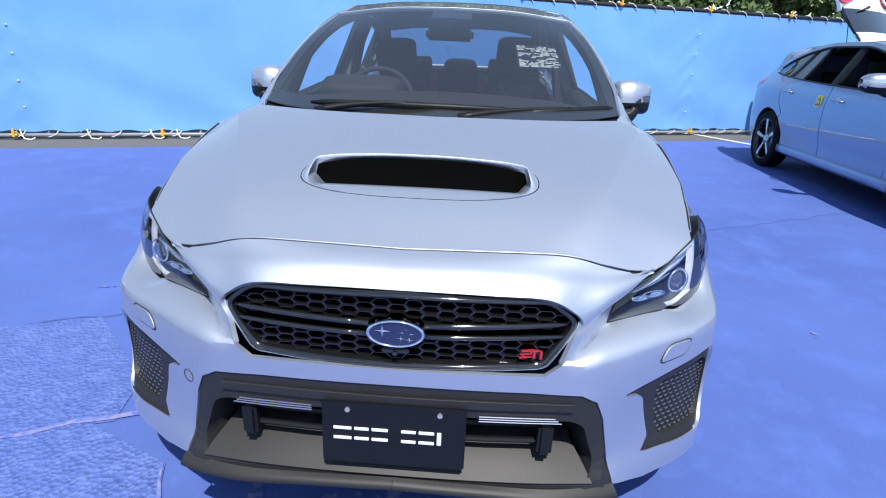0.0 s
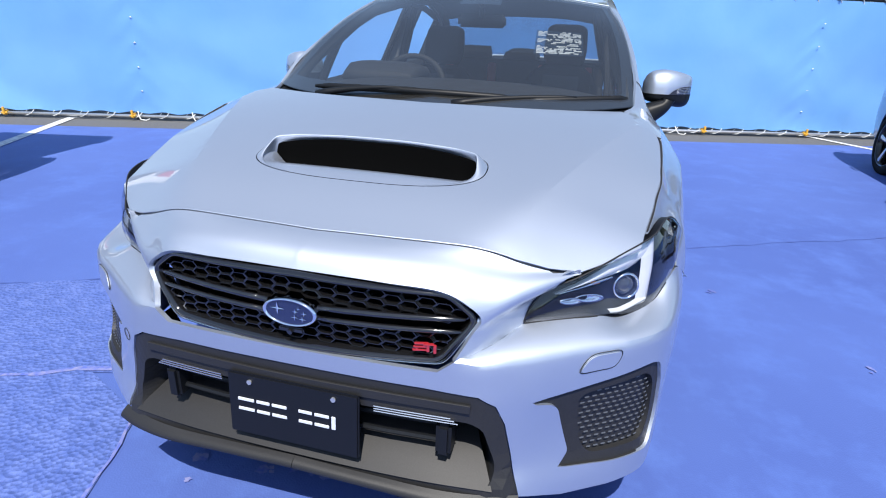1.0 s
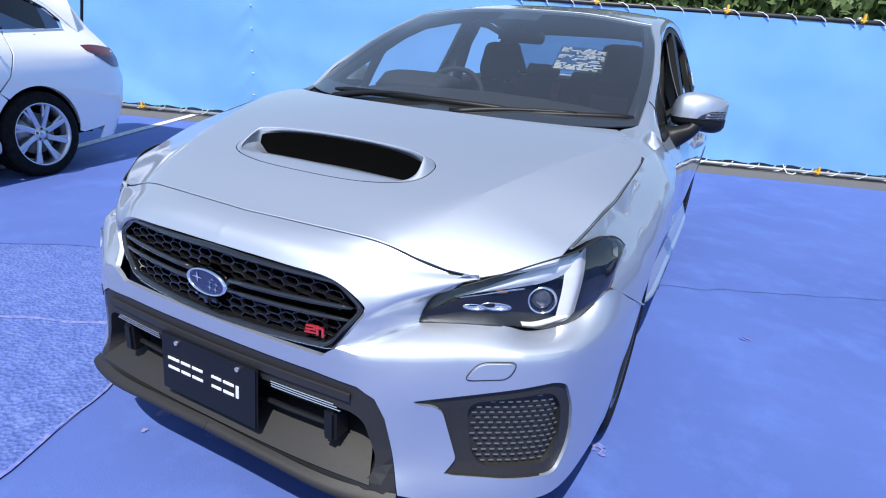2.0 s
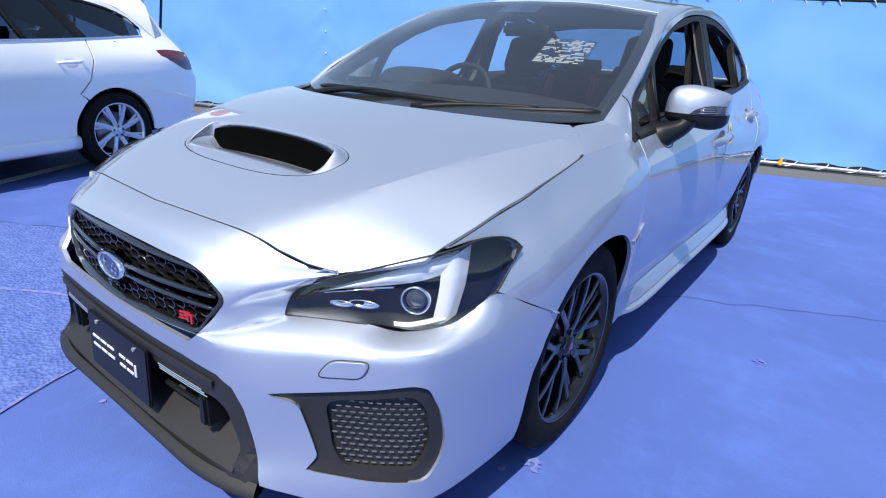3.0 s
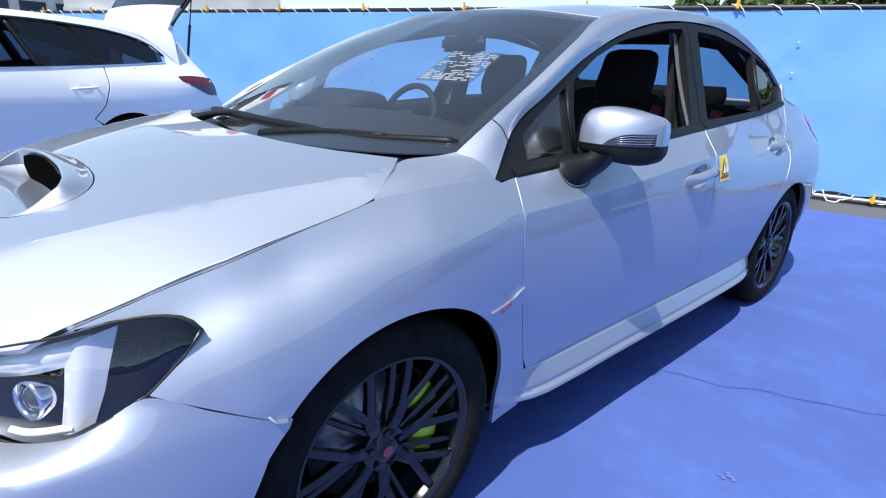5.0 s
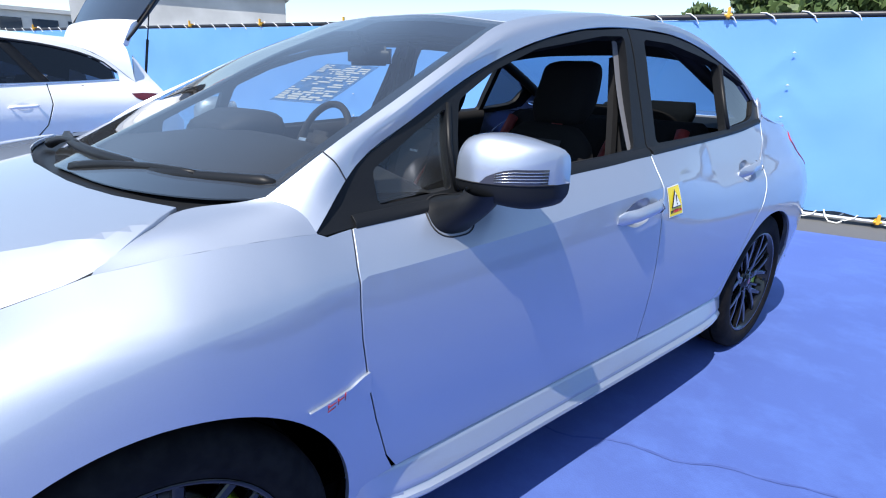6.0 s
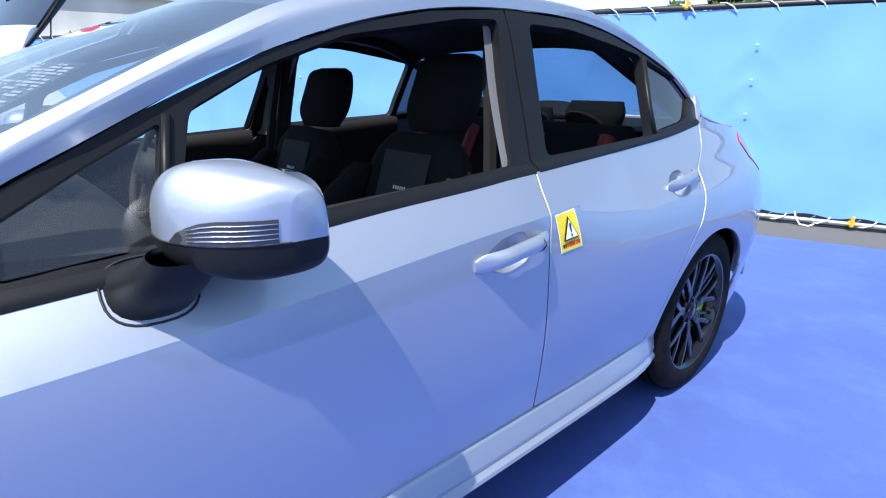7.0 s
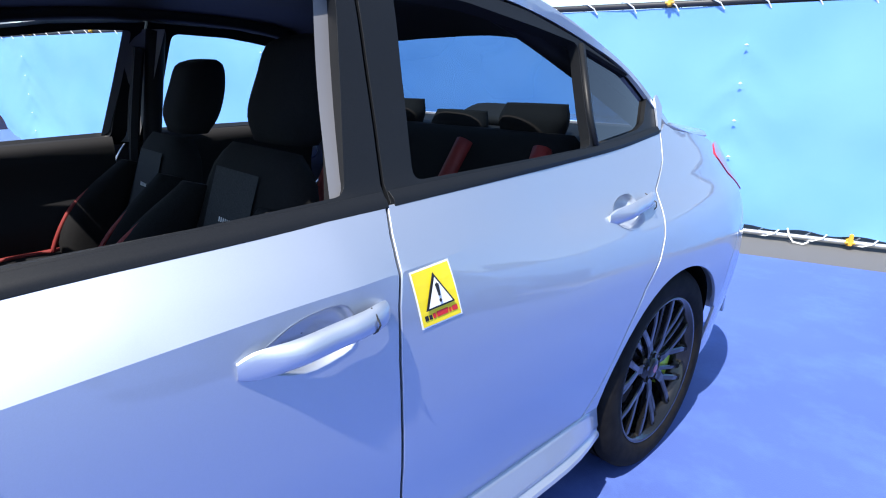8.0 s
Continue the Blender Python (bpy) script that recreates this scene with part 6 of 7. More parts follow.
    # Black disc stands in for the shade behind the spokes.
    bm = bmesh.new()
    disc_ring(bm, [(r - .035, -.05), (.0005, -.05)], 32)
    part("wheel_back_shade", bm, VOID, wheel)
    return wheel


for m in (1, -1):
    build_wheel(car, (m * .752, .91, .330), m, R=.336, caliper=True)
    build_wheel(car, (m * .752, 3.56, .330), m, R=.336, caliper=True)


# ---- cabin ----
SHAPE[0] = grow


def soft_block(bm, secs, n=20, nv=16, e=3.0):
    """A cushion lofted through rounded sections (centre, half width in x, half depth along a given way)."""
    rings = []
    for c, hx, d in secs:
        c, d = Vector(c), Vector(d)
        r = []
        for k in range(n + 1):
            a = k * math.tau / n
            cs, sn = math.cos(a), math.sin(a)
            r.append(c + Vector((hx * math.copysign(abs(cs) ** (2 / e), cs), 0, 0)) + d * math.copysign(abs(sn) ** (2 / e), sn))
        rings.append(r)
    g = loft(bm, rings, n + 1, nv)
    bmesh.ops.remove_doubles(bm, verts=bm.verts[:], dist=.0005)
    for j in (0, nv - 1):
        vs = []
        for col in g:
            if col[j].is_valid and col[j] not in vs:
                vs.append(col[j])
        if len(vs) > 2:
            bm.faces.new(vs)
    bmesh.ops.recalc_face_normals(bm, faces=bm.faces[:])
    return bm


def build_seat(x, slid=0.0, low=0.0):
    seat = new("front_seat")
    seat.parent = car
    tagged(seat, "black bucket front seat with grey inserts and red piping")
    back = Vector((0, .25, .97)).normalized()
    f = Vector((0, -.97, .25))
    base = Vector((x, 2.365 + slid, .50 - low))
    def at(h, d=0.0, dx=0.0):
        return base + back * h + f * d + Vector((dx, 0, 0))
    bm = soft_block(bmesh.new(), [(at(0), .22, f * .05), (at(.1), .235, f * .065), (at(.25), .24, f * .07), (at(.40), .225, f * .06), (at(.52), .185, f * .055), (at(.575), .12, f * .04)])
    part("backrest", bm, FABRIC, seat, smooth=True)
    bm = bmesh.new()
    loft(bm, [[at(h, d, dx) for h, d in ((.06, .062), (.25, .074), (.40, .066), (.515, .058))] for dx in (-.10, 0, .10)], 16, 6)
    part("back_insert", bm, LEATHER, seat, "grey suede insert", smooth=True)
    for s in (-1, 1):
        bm = soft_block(bmesh.new(), [(at(.04, .12, s * .205), .045, f * .07), (at(.16, .15, s * .22), .052, f * .085), (at(.30, .12, s * .22), .048, f * .075), (at(.46, .06, s * .19), .03, f * .03)])
        part("side_bolster", bm, FABRIC, seat, smooth=True)
        bm = soft_block(bmesh.new(), [(at(.0, .13, s * .208), .046, f * .085), (at(.05, .15, s * .214), .052, f * .095), (at(.105, .152, s * .218), .053, f * .092)])
        part("bolster_face", bm, GREYCLOTH, seat, "pale grey lower bolster", smooth=True)
        bm = bmesh.new()
        tube(bm, crv([at(.0, .215, s * .21), at(.09, .246, s * .222), at(.18, .238, s * .224), at(.28, .205, s * .224), at(.36, .15, s * .212)], 18), .0075, 6)
        part("red_piping", bm, REDTRIM, seat, "red leather piping", smooth=True)
    hb = Vector((x, 2.592 + slid, 1.182 - low))
    bm = soft_block(bmesh.new(), [(hb + Vector((0, -.035, -.115)), .100, Vector((0, .045, 0))), (hb + Vector((0, -.02, -.06)), .118, Vector((0, .070, 0))), (hb + Vector((0, .01, .03)), .116, Vector((0, .070, 0))), (hb + Vector((0, .025, .095)), .104, Vector((0, .056, 0))), (hb + Vector((0, .038, .112)), .066, Vector((0, .03, 0)))])
    part("headrest", bm, FABRIC, seat, smooth=True)
    bm = soft_block(bmesh.new(), [((x, 1.84, .50), .22, Vector((0, 0, .05))), ((x, 1.95, .52), .24, Vector((0, 0, .075))), ((x, 2.15, .50), .24, Vector((0, 0, .075))), ((x, 2.36, .48), .23, Vector((0, 0, .07)))])
    part("cushion", bm, LEATHER, seat, smooth=True)
    for s in (-1, 1):
        bm = soft_block(bmesh.new(), [((x + s * .20, 1.84, .54), .04, Vector((0, 0, .04))), ((x + s * .215, 2.0, .57), .05, Vector((0, 0, .06))), ((x + s * .22, 2.2, .585), .05, Vector((0, 0, .06))), ((x + s * .22, 2.38, .60), .04, Vector((0, 0, .05)))])
        part("cushion_bolster", bm, FABRIC, seat, smooth=True)
        bm = bmesh.new()
        tube(bm, crv([(x + s * .21, 1.80, .55), (x + s * .23, 1.95, .625), (x + s * .235, 2.2, .645), (x + s * .235, 2.36, .655)], 16), .009, 6)
        part("red_piping", bm, REDTRIM, seat, "red leather piping", smooth=True)
    for k, (dx, w) in enumerate(((-.024, .009), (-.014, .009), (-.004, .009), (.006, .008), (.015, .008), (.024, .009))):
        bm = bmesh.new()
        q = [bm.verts.new(at(.40 + dh, .0695, dx + ww)) for dh, ww in ((0, 0), (0, w - .003), (.011, w - .003), (.011, 0))]
        bm.faces.new(q)
        part("print_bar", bm, LETTER, seat)


def build_cabin():
    build_seat(.36)
    build_seat(-.36, .05, .03)
    cabin = new("cabin")
    cabin.parent = car
    tagged(cabin, "dark cabin with dashboard, rear bench and steering wheel")
    bm = bmesh.new()
    box(bm, (0, 2.4, .30), (1.5, 2.6, .06))
    part("floor_pan", bm, VOID, cabin)
    bm = bmesh.new()
    loft(bm, [[(0, 1.10, .955), (.4, 1.14, .955), (.68, 1.28, .965)], [(0, 1.45, 1.015), (.4, 1.46, 1.005), (.70, 1.48, .965)], [(0, 1.62, 1.005), (.4, 1.62, .99), (.72, 1.62, .945)], [(0, 1.70, .90), (.4, 1.70, .90), (.73, 1.68, .88)], [(0, 1.72, .55), (.4, 1.72, .55), (.73, 1.70, .55)]], 20, 30)
    whole(bm)
    part("dashboard", outward(bm, along=(0, .3, 1)), DASH, cabin, "dark grey dashboard", smooth=True)
    bm = soft_block(bmesh.new(), [((-.38, 1.48, 1.0), .17, Vector((0, 0, .035))), ((-.38, 1.58, 1.03), .19, Vector((0, 0, .045))), ((-.38, 1.70, 1.02), .19, Vector((0, 0, .05)))])
    part("dial_hood", bm, DASH, cabin, smooth=True)
    # steering wheel
    steer = new("steering_wheel")
    steer.parent = car
    tagged(steer, "black three-spoke steering wheel")
    sm = Matrix.Translation((-.37, 1.95, .93)) @ Matrix.Rotation(radians(-24), 4, "X")
    bm = bmesh.new()
    tube(bm, [sm @ Vector((.178 * math.cos(a), 0, .178 * math.sin(a))) for a in [k * math.tau / 40 for k in range(40)]], .015, 8, closed=True)
    part("wheel_rim", bm, DASH, steer, smooth=True)
    bm = bmesh.new()
    box(bm, (0, -.02, -.01), (.14, .05, .12), sm, bevel=.02)
    part("wheel_boss", bm, DASH, steer, smooth=True)
    for a in (0, math.pi, -math.pi / 2):
        bm = bmesh.new()
        tube(bm, [sm @ Vector((.05 * math.cos(a), -.01, .05 * math.sin(a))), sm @ Vector((.172 * math.cos(a), 0, .172 * math.sin(a)))], .014, 6)
        part("wheel_spoke", bm, ALLOY if a != -math.pi / 2 else DASH, steer)
    # mirror on the windscreen
    im = new("interior_mirror")
    im.parent = car
    bm = bmesh.new()
    box(bm, (-.01, 1.935, 1.275), (.235, .03, .062), bevel=.014)
    part("mirror_body", bm, BLACK, im, smooth=True)
    bm = bmesh.new()
    box(bm, (-.01, 1.954, 1.275), (.215, .004, .05), bevel=.001)
    part("mirror_glass", bm, CHROME, im)
    bm = bmesh.new()
    tube(bm, [(-.01, 1.93, 1.29), (-.005, 1.90, 1.34), (0, 1.86, 1.352)], .012, 8)
    part("mirror_stem", bm, BLACK, im)
    # rear bench
    bench = new("rear_bench")
    bench.parent = car
    tagged(bench, "dark rear bench with head restraints and red edges")
    bm = soft_block(bmesh.new(), [((0, 3.20, .55), .60, Vector((0, .07, 0))), ((0, 3.30, .80), .60, Vector((0, .075, 0))), ((0, 3.42, 1.02), .57, Vector((0, .06, 0))), ((0, 3.45, 1.06), .52, Vector((0, .04, 0)))])
    part("bench_back", bm, FABRIC, bench, smooth=True)
    bm = soft_block(bmesh.new(), [((0, 2.80, .52), .58, Vector((0, 0, .06))), ((0, 3.0, .54), .60, Vector((0, 0, .08))), ((0, 3.25, .52), .60, Vector((0, 0, .08)))])
    part("bench_cushion", bm, LEATHER, bench, smooth=True)
    for x in (-.33, .33, 0):
        z = 1.095 if x else 1.06
        bm = soft_block(bmesh.new(), [((x, 3.50, z - .06), .11, Vector((0, .045, 0))), ((x, 3.505, z), .125, Vector((0, .055, 0))), ((x, 3.52, z + .055), .11, Vector((0, .045, 0)))])
        part("head_restraint", bm, FABRIC, bench, smooth=True)
        if x:
            for s in (-.17, .17):
                bm = bmesh.new()
                tube(bm, crv([(x + s, 3.15, .62), (x + s, 3.23, .82), (x + s * .9, 3.345, 1.02)], 10), .03, 8)
                part("red_edge", bm, REDTRIM, bench, "red leather edge", smooth=True)
    bm = bmesh.new()
    loft(bm, [[(0, 3.45, 1.05), (.35, 3.45, 1.05), (.62, 3.45, 1.04)], [(0, 3.86, 1.07), (.35, 3.86, 1.07), (.60, 3.84, 1.07)]], 10, 4)
    whole(bm)
    part("parcel_shelf", bm, DASH, cabin)
    bm = soft_block(bmesh.new(), [((0, 3.62, 1.07), .13, Vector((0, 0, .02))), ((0, 3.70, 1.10), .12, Vector((0, 0, .04))), ((0, 3.78, 1.09), .10, Vector((0, 0, .03)))])
    part("stop_lamp", bm, DASH, cabin, smooth=True)
    # roof lining, door cards
    bm = bmesh.new()
    loft(bm, [[(0, 1.95, 1.385), (.3, 1.96, 1.376), (.55, 1.985, 1.345)], [(0, 2.4, 1.438), (.3, 2.4, 1.43), (.53, 2.4, 1.40)], [(0, 2.8, 1.442), (.3, 2.8, 1.436), (.51, 2.8, 1.412)], [(0, 3.08, 1.42), (.3, 3.07, 1.414), (.50, 3.05, 1.392)], [(0, 3.31, 1.355), (.3, 3.30, 1.348), (.50, 3.27, 1.32)]], 16, 20)
    whole(bm)
    part("roof_lining", bm, DASH, cabin, smooth=True)
    for m in (1, -1):
        for ys in ((1.38, 1.9, 2.46), (2.56, 3.0, 3.28)):
            bm = bmesh.new()
            loft(bm, [[(side_x(y, .98) - .03, y, DOORS[4](y) + .012) for y in ys], [(side_x(y, .98) - .075, y, DOORS[4](y) + .004) for y in ys], [(.70, y, .82) for y in ys], [(.66, y, .70) for y in ys], [(.70, y, .40) for y in ys]], 14, 18)
            part("door_card", mirrored(bm) if m < 0 else bm, DASH, cabin, smooth=True)
        bm = bmesh.new()
        tube(bm, crv([(m * .64, 2.52, .55), (m * .63, 2.57, .95), (m * .555, 2.61, 1.36)], 10), .032, 8)
        part("centre_pillar", bm, DASH, cabin, smooth=True)
        bm = bmesh.new()
        tube(bm, crv([(m * .625, 2.49, .75), (m * .61, 2.51, 1.0), (m * .56, 2.55, 1.30)], 8), .018, 5)
        part("seat_belt", bm, DASH, cabin)
        bm = bmesh.new()
        tube(bm, crv([(m * .672, 1.25, .98), (m * .655, 1.53, 1.125), (m * .61, 1.77, 1.245), (m * .555, 1.985, 1.33), (m * .53, 2.4, 1.40), (m * .51, 2.8, 1.41), (m * .50, 3.05, 1.385), (m * .53, 3.45, 1.24), (m * .57, 3.8, 1.08)], 40), .028, 8)
        part("pillar_lining", bm, DASH, cabin, smooth=True)
    bm = bmesh.new()
    box(bm, (0, 1.35, .62), (1.38, .05, .62))
    part("bulkhead", bm, VOID, cabin)
    bm = bmesh.new()
    box(bm, (0, 3.62, .72), (1.2, .05, .66))
    part("rear_bulkhead", bm, VOID, cabin)


build_cabin()


def build_warning_sticker(parent, corner_fn, m=1):
    """A yellow square with a warning triangle and a red caption bar, laid on a panel by corner_fn(u, v, off)."""
    def quad(name, u0, v0, u1, v1, off, mat, par):
        bm = bmesh.new()
        g = [[bm.verts.new(corner_fn(u0 + (u1 - u0) * i / 4, v0 + (v1 - v0) * j / 4, off)) for j in range(5)] for i in range(5)]
        for i in range(4):
            for j in range(4):
                bm.faces.new((g[i][j], g[i + 1][j], g[i + 1][j + 1], g[i][j + 1]))
        return part(name, bm, mat, par)
    st = quad("warning_sticker", 0, 0, 1, 1, .0015, PAPER, parent)
    tagged(st, "yellow square sticker with a black and white warning triangle")
    quad("yellow_field", .035, .03, .965, .97, .0022, YELLOW, st)
    for n, tri, off, mat in (("triangle", ((.14, .30), (.86, .30), (.5, .90)), .0050, INK), ("triangle_face", ((.21, .34), (.79, .34), (.5, .82)), .0065, PAPER)):
        bm = bmesh.new()
        v = [bm.verts.new(corner_fn(a, b, off)) for a, b in tri]
        bm.faces.new(v)
        part(n, bm, mat, st)
    bm = bmesh.new()
    v = [bm.verts.new(corner_fn(a, b, .0080)) for a, b in ((.475, .50), (.525, .50), (.545, .70), (.5, .73), (.455, .70))]
    bm.faces.new(v)
    part("mark_stroke", bm, INK, st)
    bm = bmesh.new()
    v = [bm.verts.new(corner_fn(.5 + .035 * math.cos(k * math.tau / 12), .42 + .032 * math.sin(k * math.tau / 12), .0080)) for k in range(12)]
    bm.faces.new(v)
    part("mark_dot", bm, INK, st)
    for u0, u1, h in ((.10, .18, .09), (.20, .27, .08), (.29, .36, .09), (.38, .66, .10), (.68, .74, .08), (.76, .90, .09)):
        quad("caption_bar", u0, .13, u1, .13 + h, .0029, REDINK if u1 > .3 else INK, st)


def warn_on_door(u, v, off):
    y, z = 2.518 + u * .098 - v * .016, .800 + v * .100 + u * .004
    return side(y, z, off)


build_warning_sticker(DOORS[2], warn_on_door)
SHAPE[0] = None

# ---- the other cars ----
def round_arch(cy, cz, r, a0, a1, n=12):
    return [(cy + r * math.cos(radians(a0 + (a1 - a0) * k / (n - 1))), cz + r * math.sin(radians(a0 + (a1 - a0) * k / (n - 1)))) for k in range(n)]


SKIN_OFF = spl([.18, .30, .45, .60, .72, .80, .86, .95, 1.04, 1.25, 1.42, 1.5], [-.06, -.035, -.016, -.002, 0, .0, -.006, -.024, -.055, -.15, -.235, -.30])
FRONT_TOP = spl([.30, .6, .9, 1.2, 1.4], [.74, .86, .93, .985, 1.0])


def build_car(name, label, paint, d):
    """A parked five-door car: d holds its widths, belt line, roof line and fittings."""
    car2 = new(name)
    tagged(car2, label, "car")
    hw, belt, top, roof_c, tail = d["width"], d["belt"], d["top"], d["roof"], d["tail"]
    tip = d["tip"]

    def sx(y, z, off=0.0):
        g = min(1.0, max(0.0, (z - .94) / .2))
        return (hw(y) + SKIN_OFF(z) - max(0.0, y - 2.9) * d["taper"] * g + off, y, z)

    def edge_z(y):
        return min(top(y) + d["rail"], roof_c(y) - .03)

    # body side: wing of the rear wheel, roof rail and pillars in one pressing
    ys = np.linspace(1.30, tip, 22)
    door_end = 3.43
    o = [(y, top(y)) for y in ys] + [(tip + .012, (top(tip) + belt(tip)) / 2)]
    o += [(y, belt(y)) for y in np.linspace(tip, door_end + .005, 6)]
    o += [(3.425, .92), (3.36, .76), (3.26, .655)] + round_arch(3.56, .325, .372, 130, -2, 16)
    o += [(3.97, .30), (tail - .42, .33)] + d["tail_line"]
    o += [(y, edge_z(y)) for y in np.linspace(d["roof_end"], 2.06, 12)] + [(1.75, top(1.75) + .055), (1.45, top(1.45) + .05), (1.20, FRONT_TOP(1.20) + .03), (1.19, FRONT_TOP(1.19)), (1.30, FRONT_TOP(1.3))]
    bm = fill(bmesh.new(), o, sx, .05)
    both("body_side", outward(bm), paint, car2)
    # front wings and doors
    o = round_arch(.90, .325, .372, 4, 176, 18) + [(.47, .42), (.36, .55), (.30, .66), (.30, .74)]
    o += [(y, FRONT_TOP(y)) for y in (.45, .6, .75, .9, 1.05, 1.19)] + [(1.30, FRONT_TOP(1.3)), (1.352, .97), (1.335, .80), (1.325, .55), (1.35, .33), (1.29, .325)]
    bm = fill(bmesh.new(), o, sx, .05)
    both("front_wing", outward(bm), paint, car2)
    f_out = [(1.362, belt(1.362) + .004)] + [(y, belt(y)) for y in (1.6, 1.9, 2.2, 2.42)] + [(2.42, .7), (2.40, .5), (2.375, .315), (1.36, .315), (1.337, .55), (1.347, .80)]
    r_out = [(2.429, belt(2.429))] + [(y, belt(y)) for y in (2.7, 3.0, 3.25, door_end - .004)] + [(3.416, .92), (3.35, .76), (3.25, .66)] + round_arch(3.56, .325, .377, 132, 186, 9) + [(3.13, .275 + .04), (2.384, .315), (2.409, .5), (2.429, .7)]
    doors = {}
    for nm, outl in (("front_door", f_out), ("rear_door", r_out)):
        bm = fill(bmesh.new(), outl, lambda y, z: sx(y, z, -.009 * math.exp(-((z - .44) / .06) ** 2)), .045)
        doors[nm] = both(nm, outward(bm), paint, car2)
    for (nm, hy, hz) in (("front_door", 2.23, .885), ("rear_door", 3.22, .905)):
        for k, m in ((0, 1), (1, -1)):
            ob = doors[nm][k]
            bm = bmesh.new()
            pts = [sx(hy - .10, hz - .006, .006), sx(hy - .08, hz - .003, .026), sx(hy, hz, .034), sx(hy + .07, hz + .003, .028), sx(hy + .095, hz + .004, .006)]
            tube(bm, crv(pts, 12), [.010, .012, .013, .013, .013, .013, .013, .013, .013, .013, .012, .009], 8)
            part("door_handle", mirrored(bm) if m < 0 else bm, paint, ob, smooth=True)
            bm = bmesh.new()
            cup = [(hy + .052 * math.cos(a), hz + .030 * math.sin(a)) for a in [q * math.tau / 20 for q in range(20)]]
            fill(bm, cup, lambda y, z: sx(y, z, .002 - .0), .05)
            part("handle_cup", mirrored(bm) if m < 0 else bm, d["cup"], ob, smooth=True)
    # sills, belt seals, window frames
    for m in (1, -1):
        bm = bmesh.new()
        loft(bm, [[sx(y, .335, -.012) for y in (1.24, 2.2, 3.2)], [sx(y, .315, .018) for y in (1.24, 2.2, 3.2)], [sx(y, .24, .026) for y in (1.24, 2.2, 3.2)], [sx(y, .205, -.03) for y in (1.24, 2.2, 3.2)]], 20, 12)
        panel("sill", outward(mirrored(bm) if m < 0 else bm), paint, car2, thick=.02, edge=0)
        bm = bmesh.new()
        tube(bm, [sx(y, belt(y) + .004, .001) for y in np.linspace(1.36, tip - .02, 24)], .0085, 6)
        part("belt_strip", mirrored(bm) if m < 0 else bm, d["strip"], car2, smooth=True)
        bm = bmesh.new()
        tube(bm, [sx(y, top(y) + .004, -.006) for y in np.linspace(1.34, tip, 30)], .011, 6)
        part("window_seal", mirrored(bm) if m < 0 else bm, SEAL, car2, smooth=True)
        for y0, y1, lean in ((1.31, 1.47, .10), (2.40, 2.52, -.05), (d["fixed"] - .035, d["fixed"], -.13), (door_end - .05, door_end + .045, -.20)):
            bm = bmesh.new()
            zb, zt0 = belt(y0), top(max(1.36, y0 + lean))
            def post(y, z):
                return sx(y, z, -.010)
            fill(bm, [(y0, belt(y0)), (y1, belt(y1)), (min(tip - .03, y1 + lean), top(y1 + lean) - .002), (y0 + lean, top(y0 + lean) - .002)] if y0 > 1.4 else [(1.37, belt(1.37)), (1.56, belt(1.56)), (1.50, top(1.5)), (1.40, top(1.40))], post, .05)
            panel("window_pillar", outward(mirrored(bm) if m < 0 else bm), BLACK, car2, thick=.03, edge=0)
        bm = bmesh.new()
        fill(bm, [(d["fixed"], belt(d["fixed"]) + .006), (door_end - .05, belt(door_end) + .006), (door_end - .24, top(door_end - .24) - .006), (d["fixed"] - .12, top(d["fixed"] - .12) - .006)], lambda y, z: sx(y, z, -.014), .06)
        part("door_quarter_glass", outward(mirrored(bm) if m < 0 else bm), PRIVACY, car2, "dark tinted quarter glass", smooth=True)
        bm = bmesh.new()
        g = [(door_end + .045, belt(door_end) + .006)] + [(y, belt(y) + .008) for y in np.linspace(door_end + .1, tip - .03, 4)] + [(y, top(y) - .006) for y in np.linspace(tip - .02, door_end - .15, 7)]
        fill(bm, g, lambda y, z: sx(y, z, -.012), .06)
        part("rear_side_glass", outward(mirrored(bm) if m < 0 else bm), PRIVACY, car2, "dark tinted rear side glass", smooth=True)
        # door mirror
        mi = new("door_mirror")
        mi.parent = car2
        def mp(x, y, z):
            return Vector((m * x, y, z))
        bm = bmesh.new()
        e = sx(1.5, .98)
        secs = []
        for x, hy2, hz2, cy in ((.93, .045, .055, 1.49), (.96, .075, .080, 1.49), (1.04, .078, .080, 1.50), (1.10, .062, .062, 1.51), (1.125, .03, .035, 1.52)):
            secs.append([mp(x, cy + hy2 * math.copysign(abs(math.cos(a)) ** .7, math.cos(a)), 1.075 + hz2 * math.copysign(abs(math.sin(a)) ** .7, math.sin(a))) for a in [q * math.tau / 20 for q in range(21)]])
        loft(bm, secs, 21, 12)
        bmesh.ops.remove_doubles(bm, verts=bm.verts[:], dist=.001)
        low = [f for f in bm.faces if f.calc_center_median().z < 1.045]
        for f in low:
            f.material_index = 1
        part("mirror_shell", bm, [paint if not d["alloy_mirror"] else ALLOY, BLACK], mi, smooth=True)
        bm = bmesh.new()
        tube(bm, [mp(e[0] - .02, 1.47, .985), mp(.93, 1.48, 1.01), mp(.985, 1.49, 1.03)], [.045, .04, .035], 10)
        part("mirror_foot", bm, BLACK, mi, smooth=True)
        # lamps
        bm = bmesh.new()
        loft(bm, d["lamp"](sx), 14, 10)
        panel("tail_lamp", outward(mirrored(bm) if m < 0 else bm), d["lens"], car2, "dark red tail lamp", thick=.01, edge=.002)
        bm = bmesh.new()
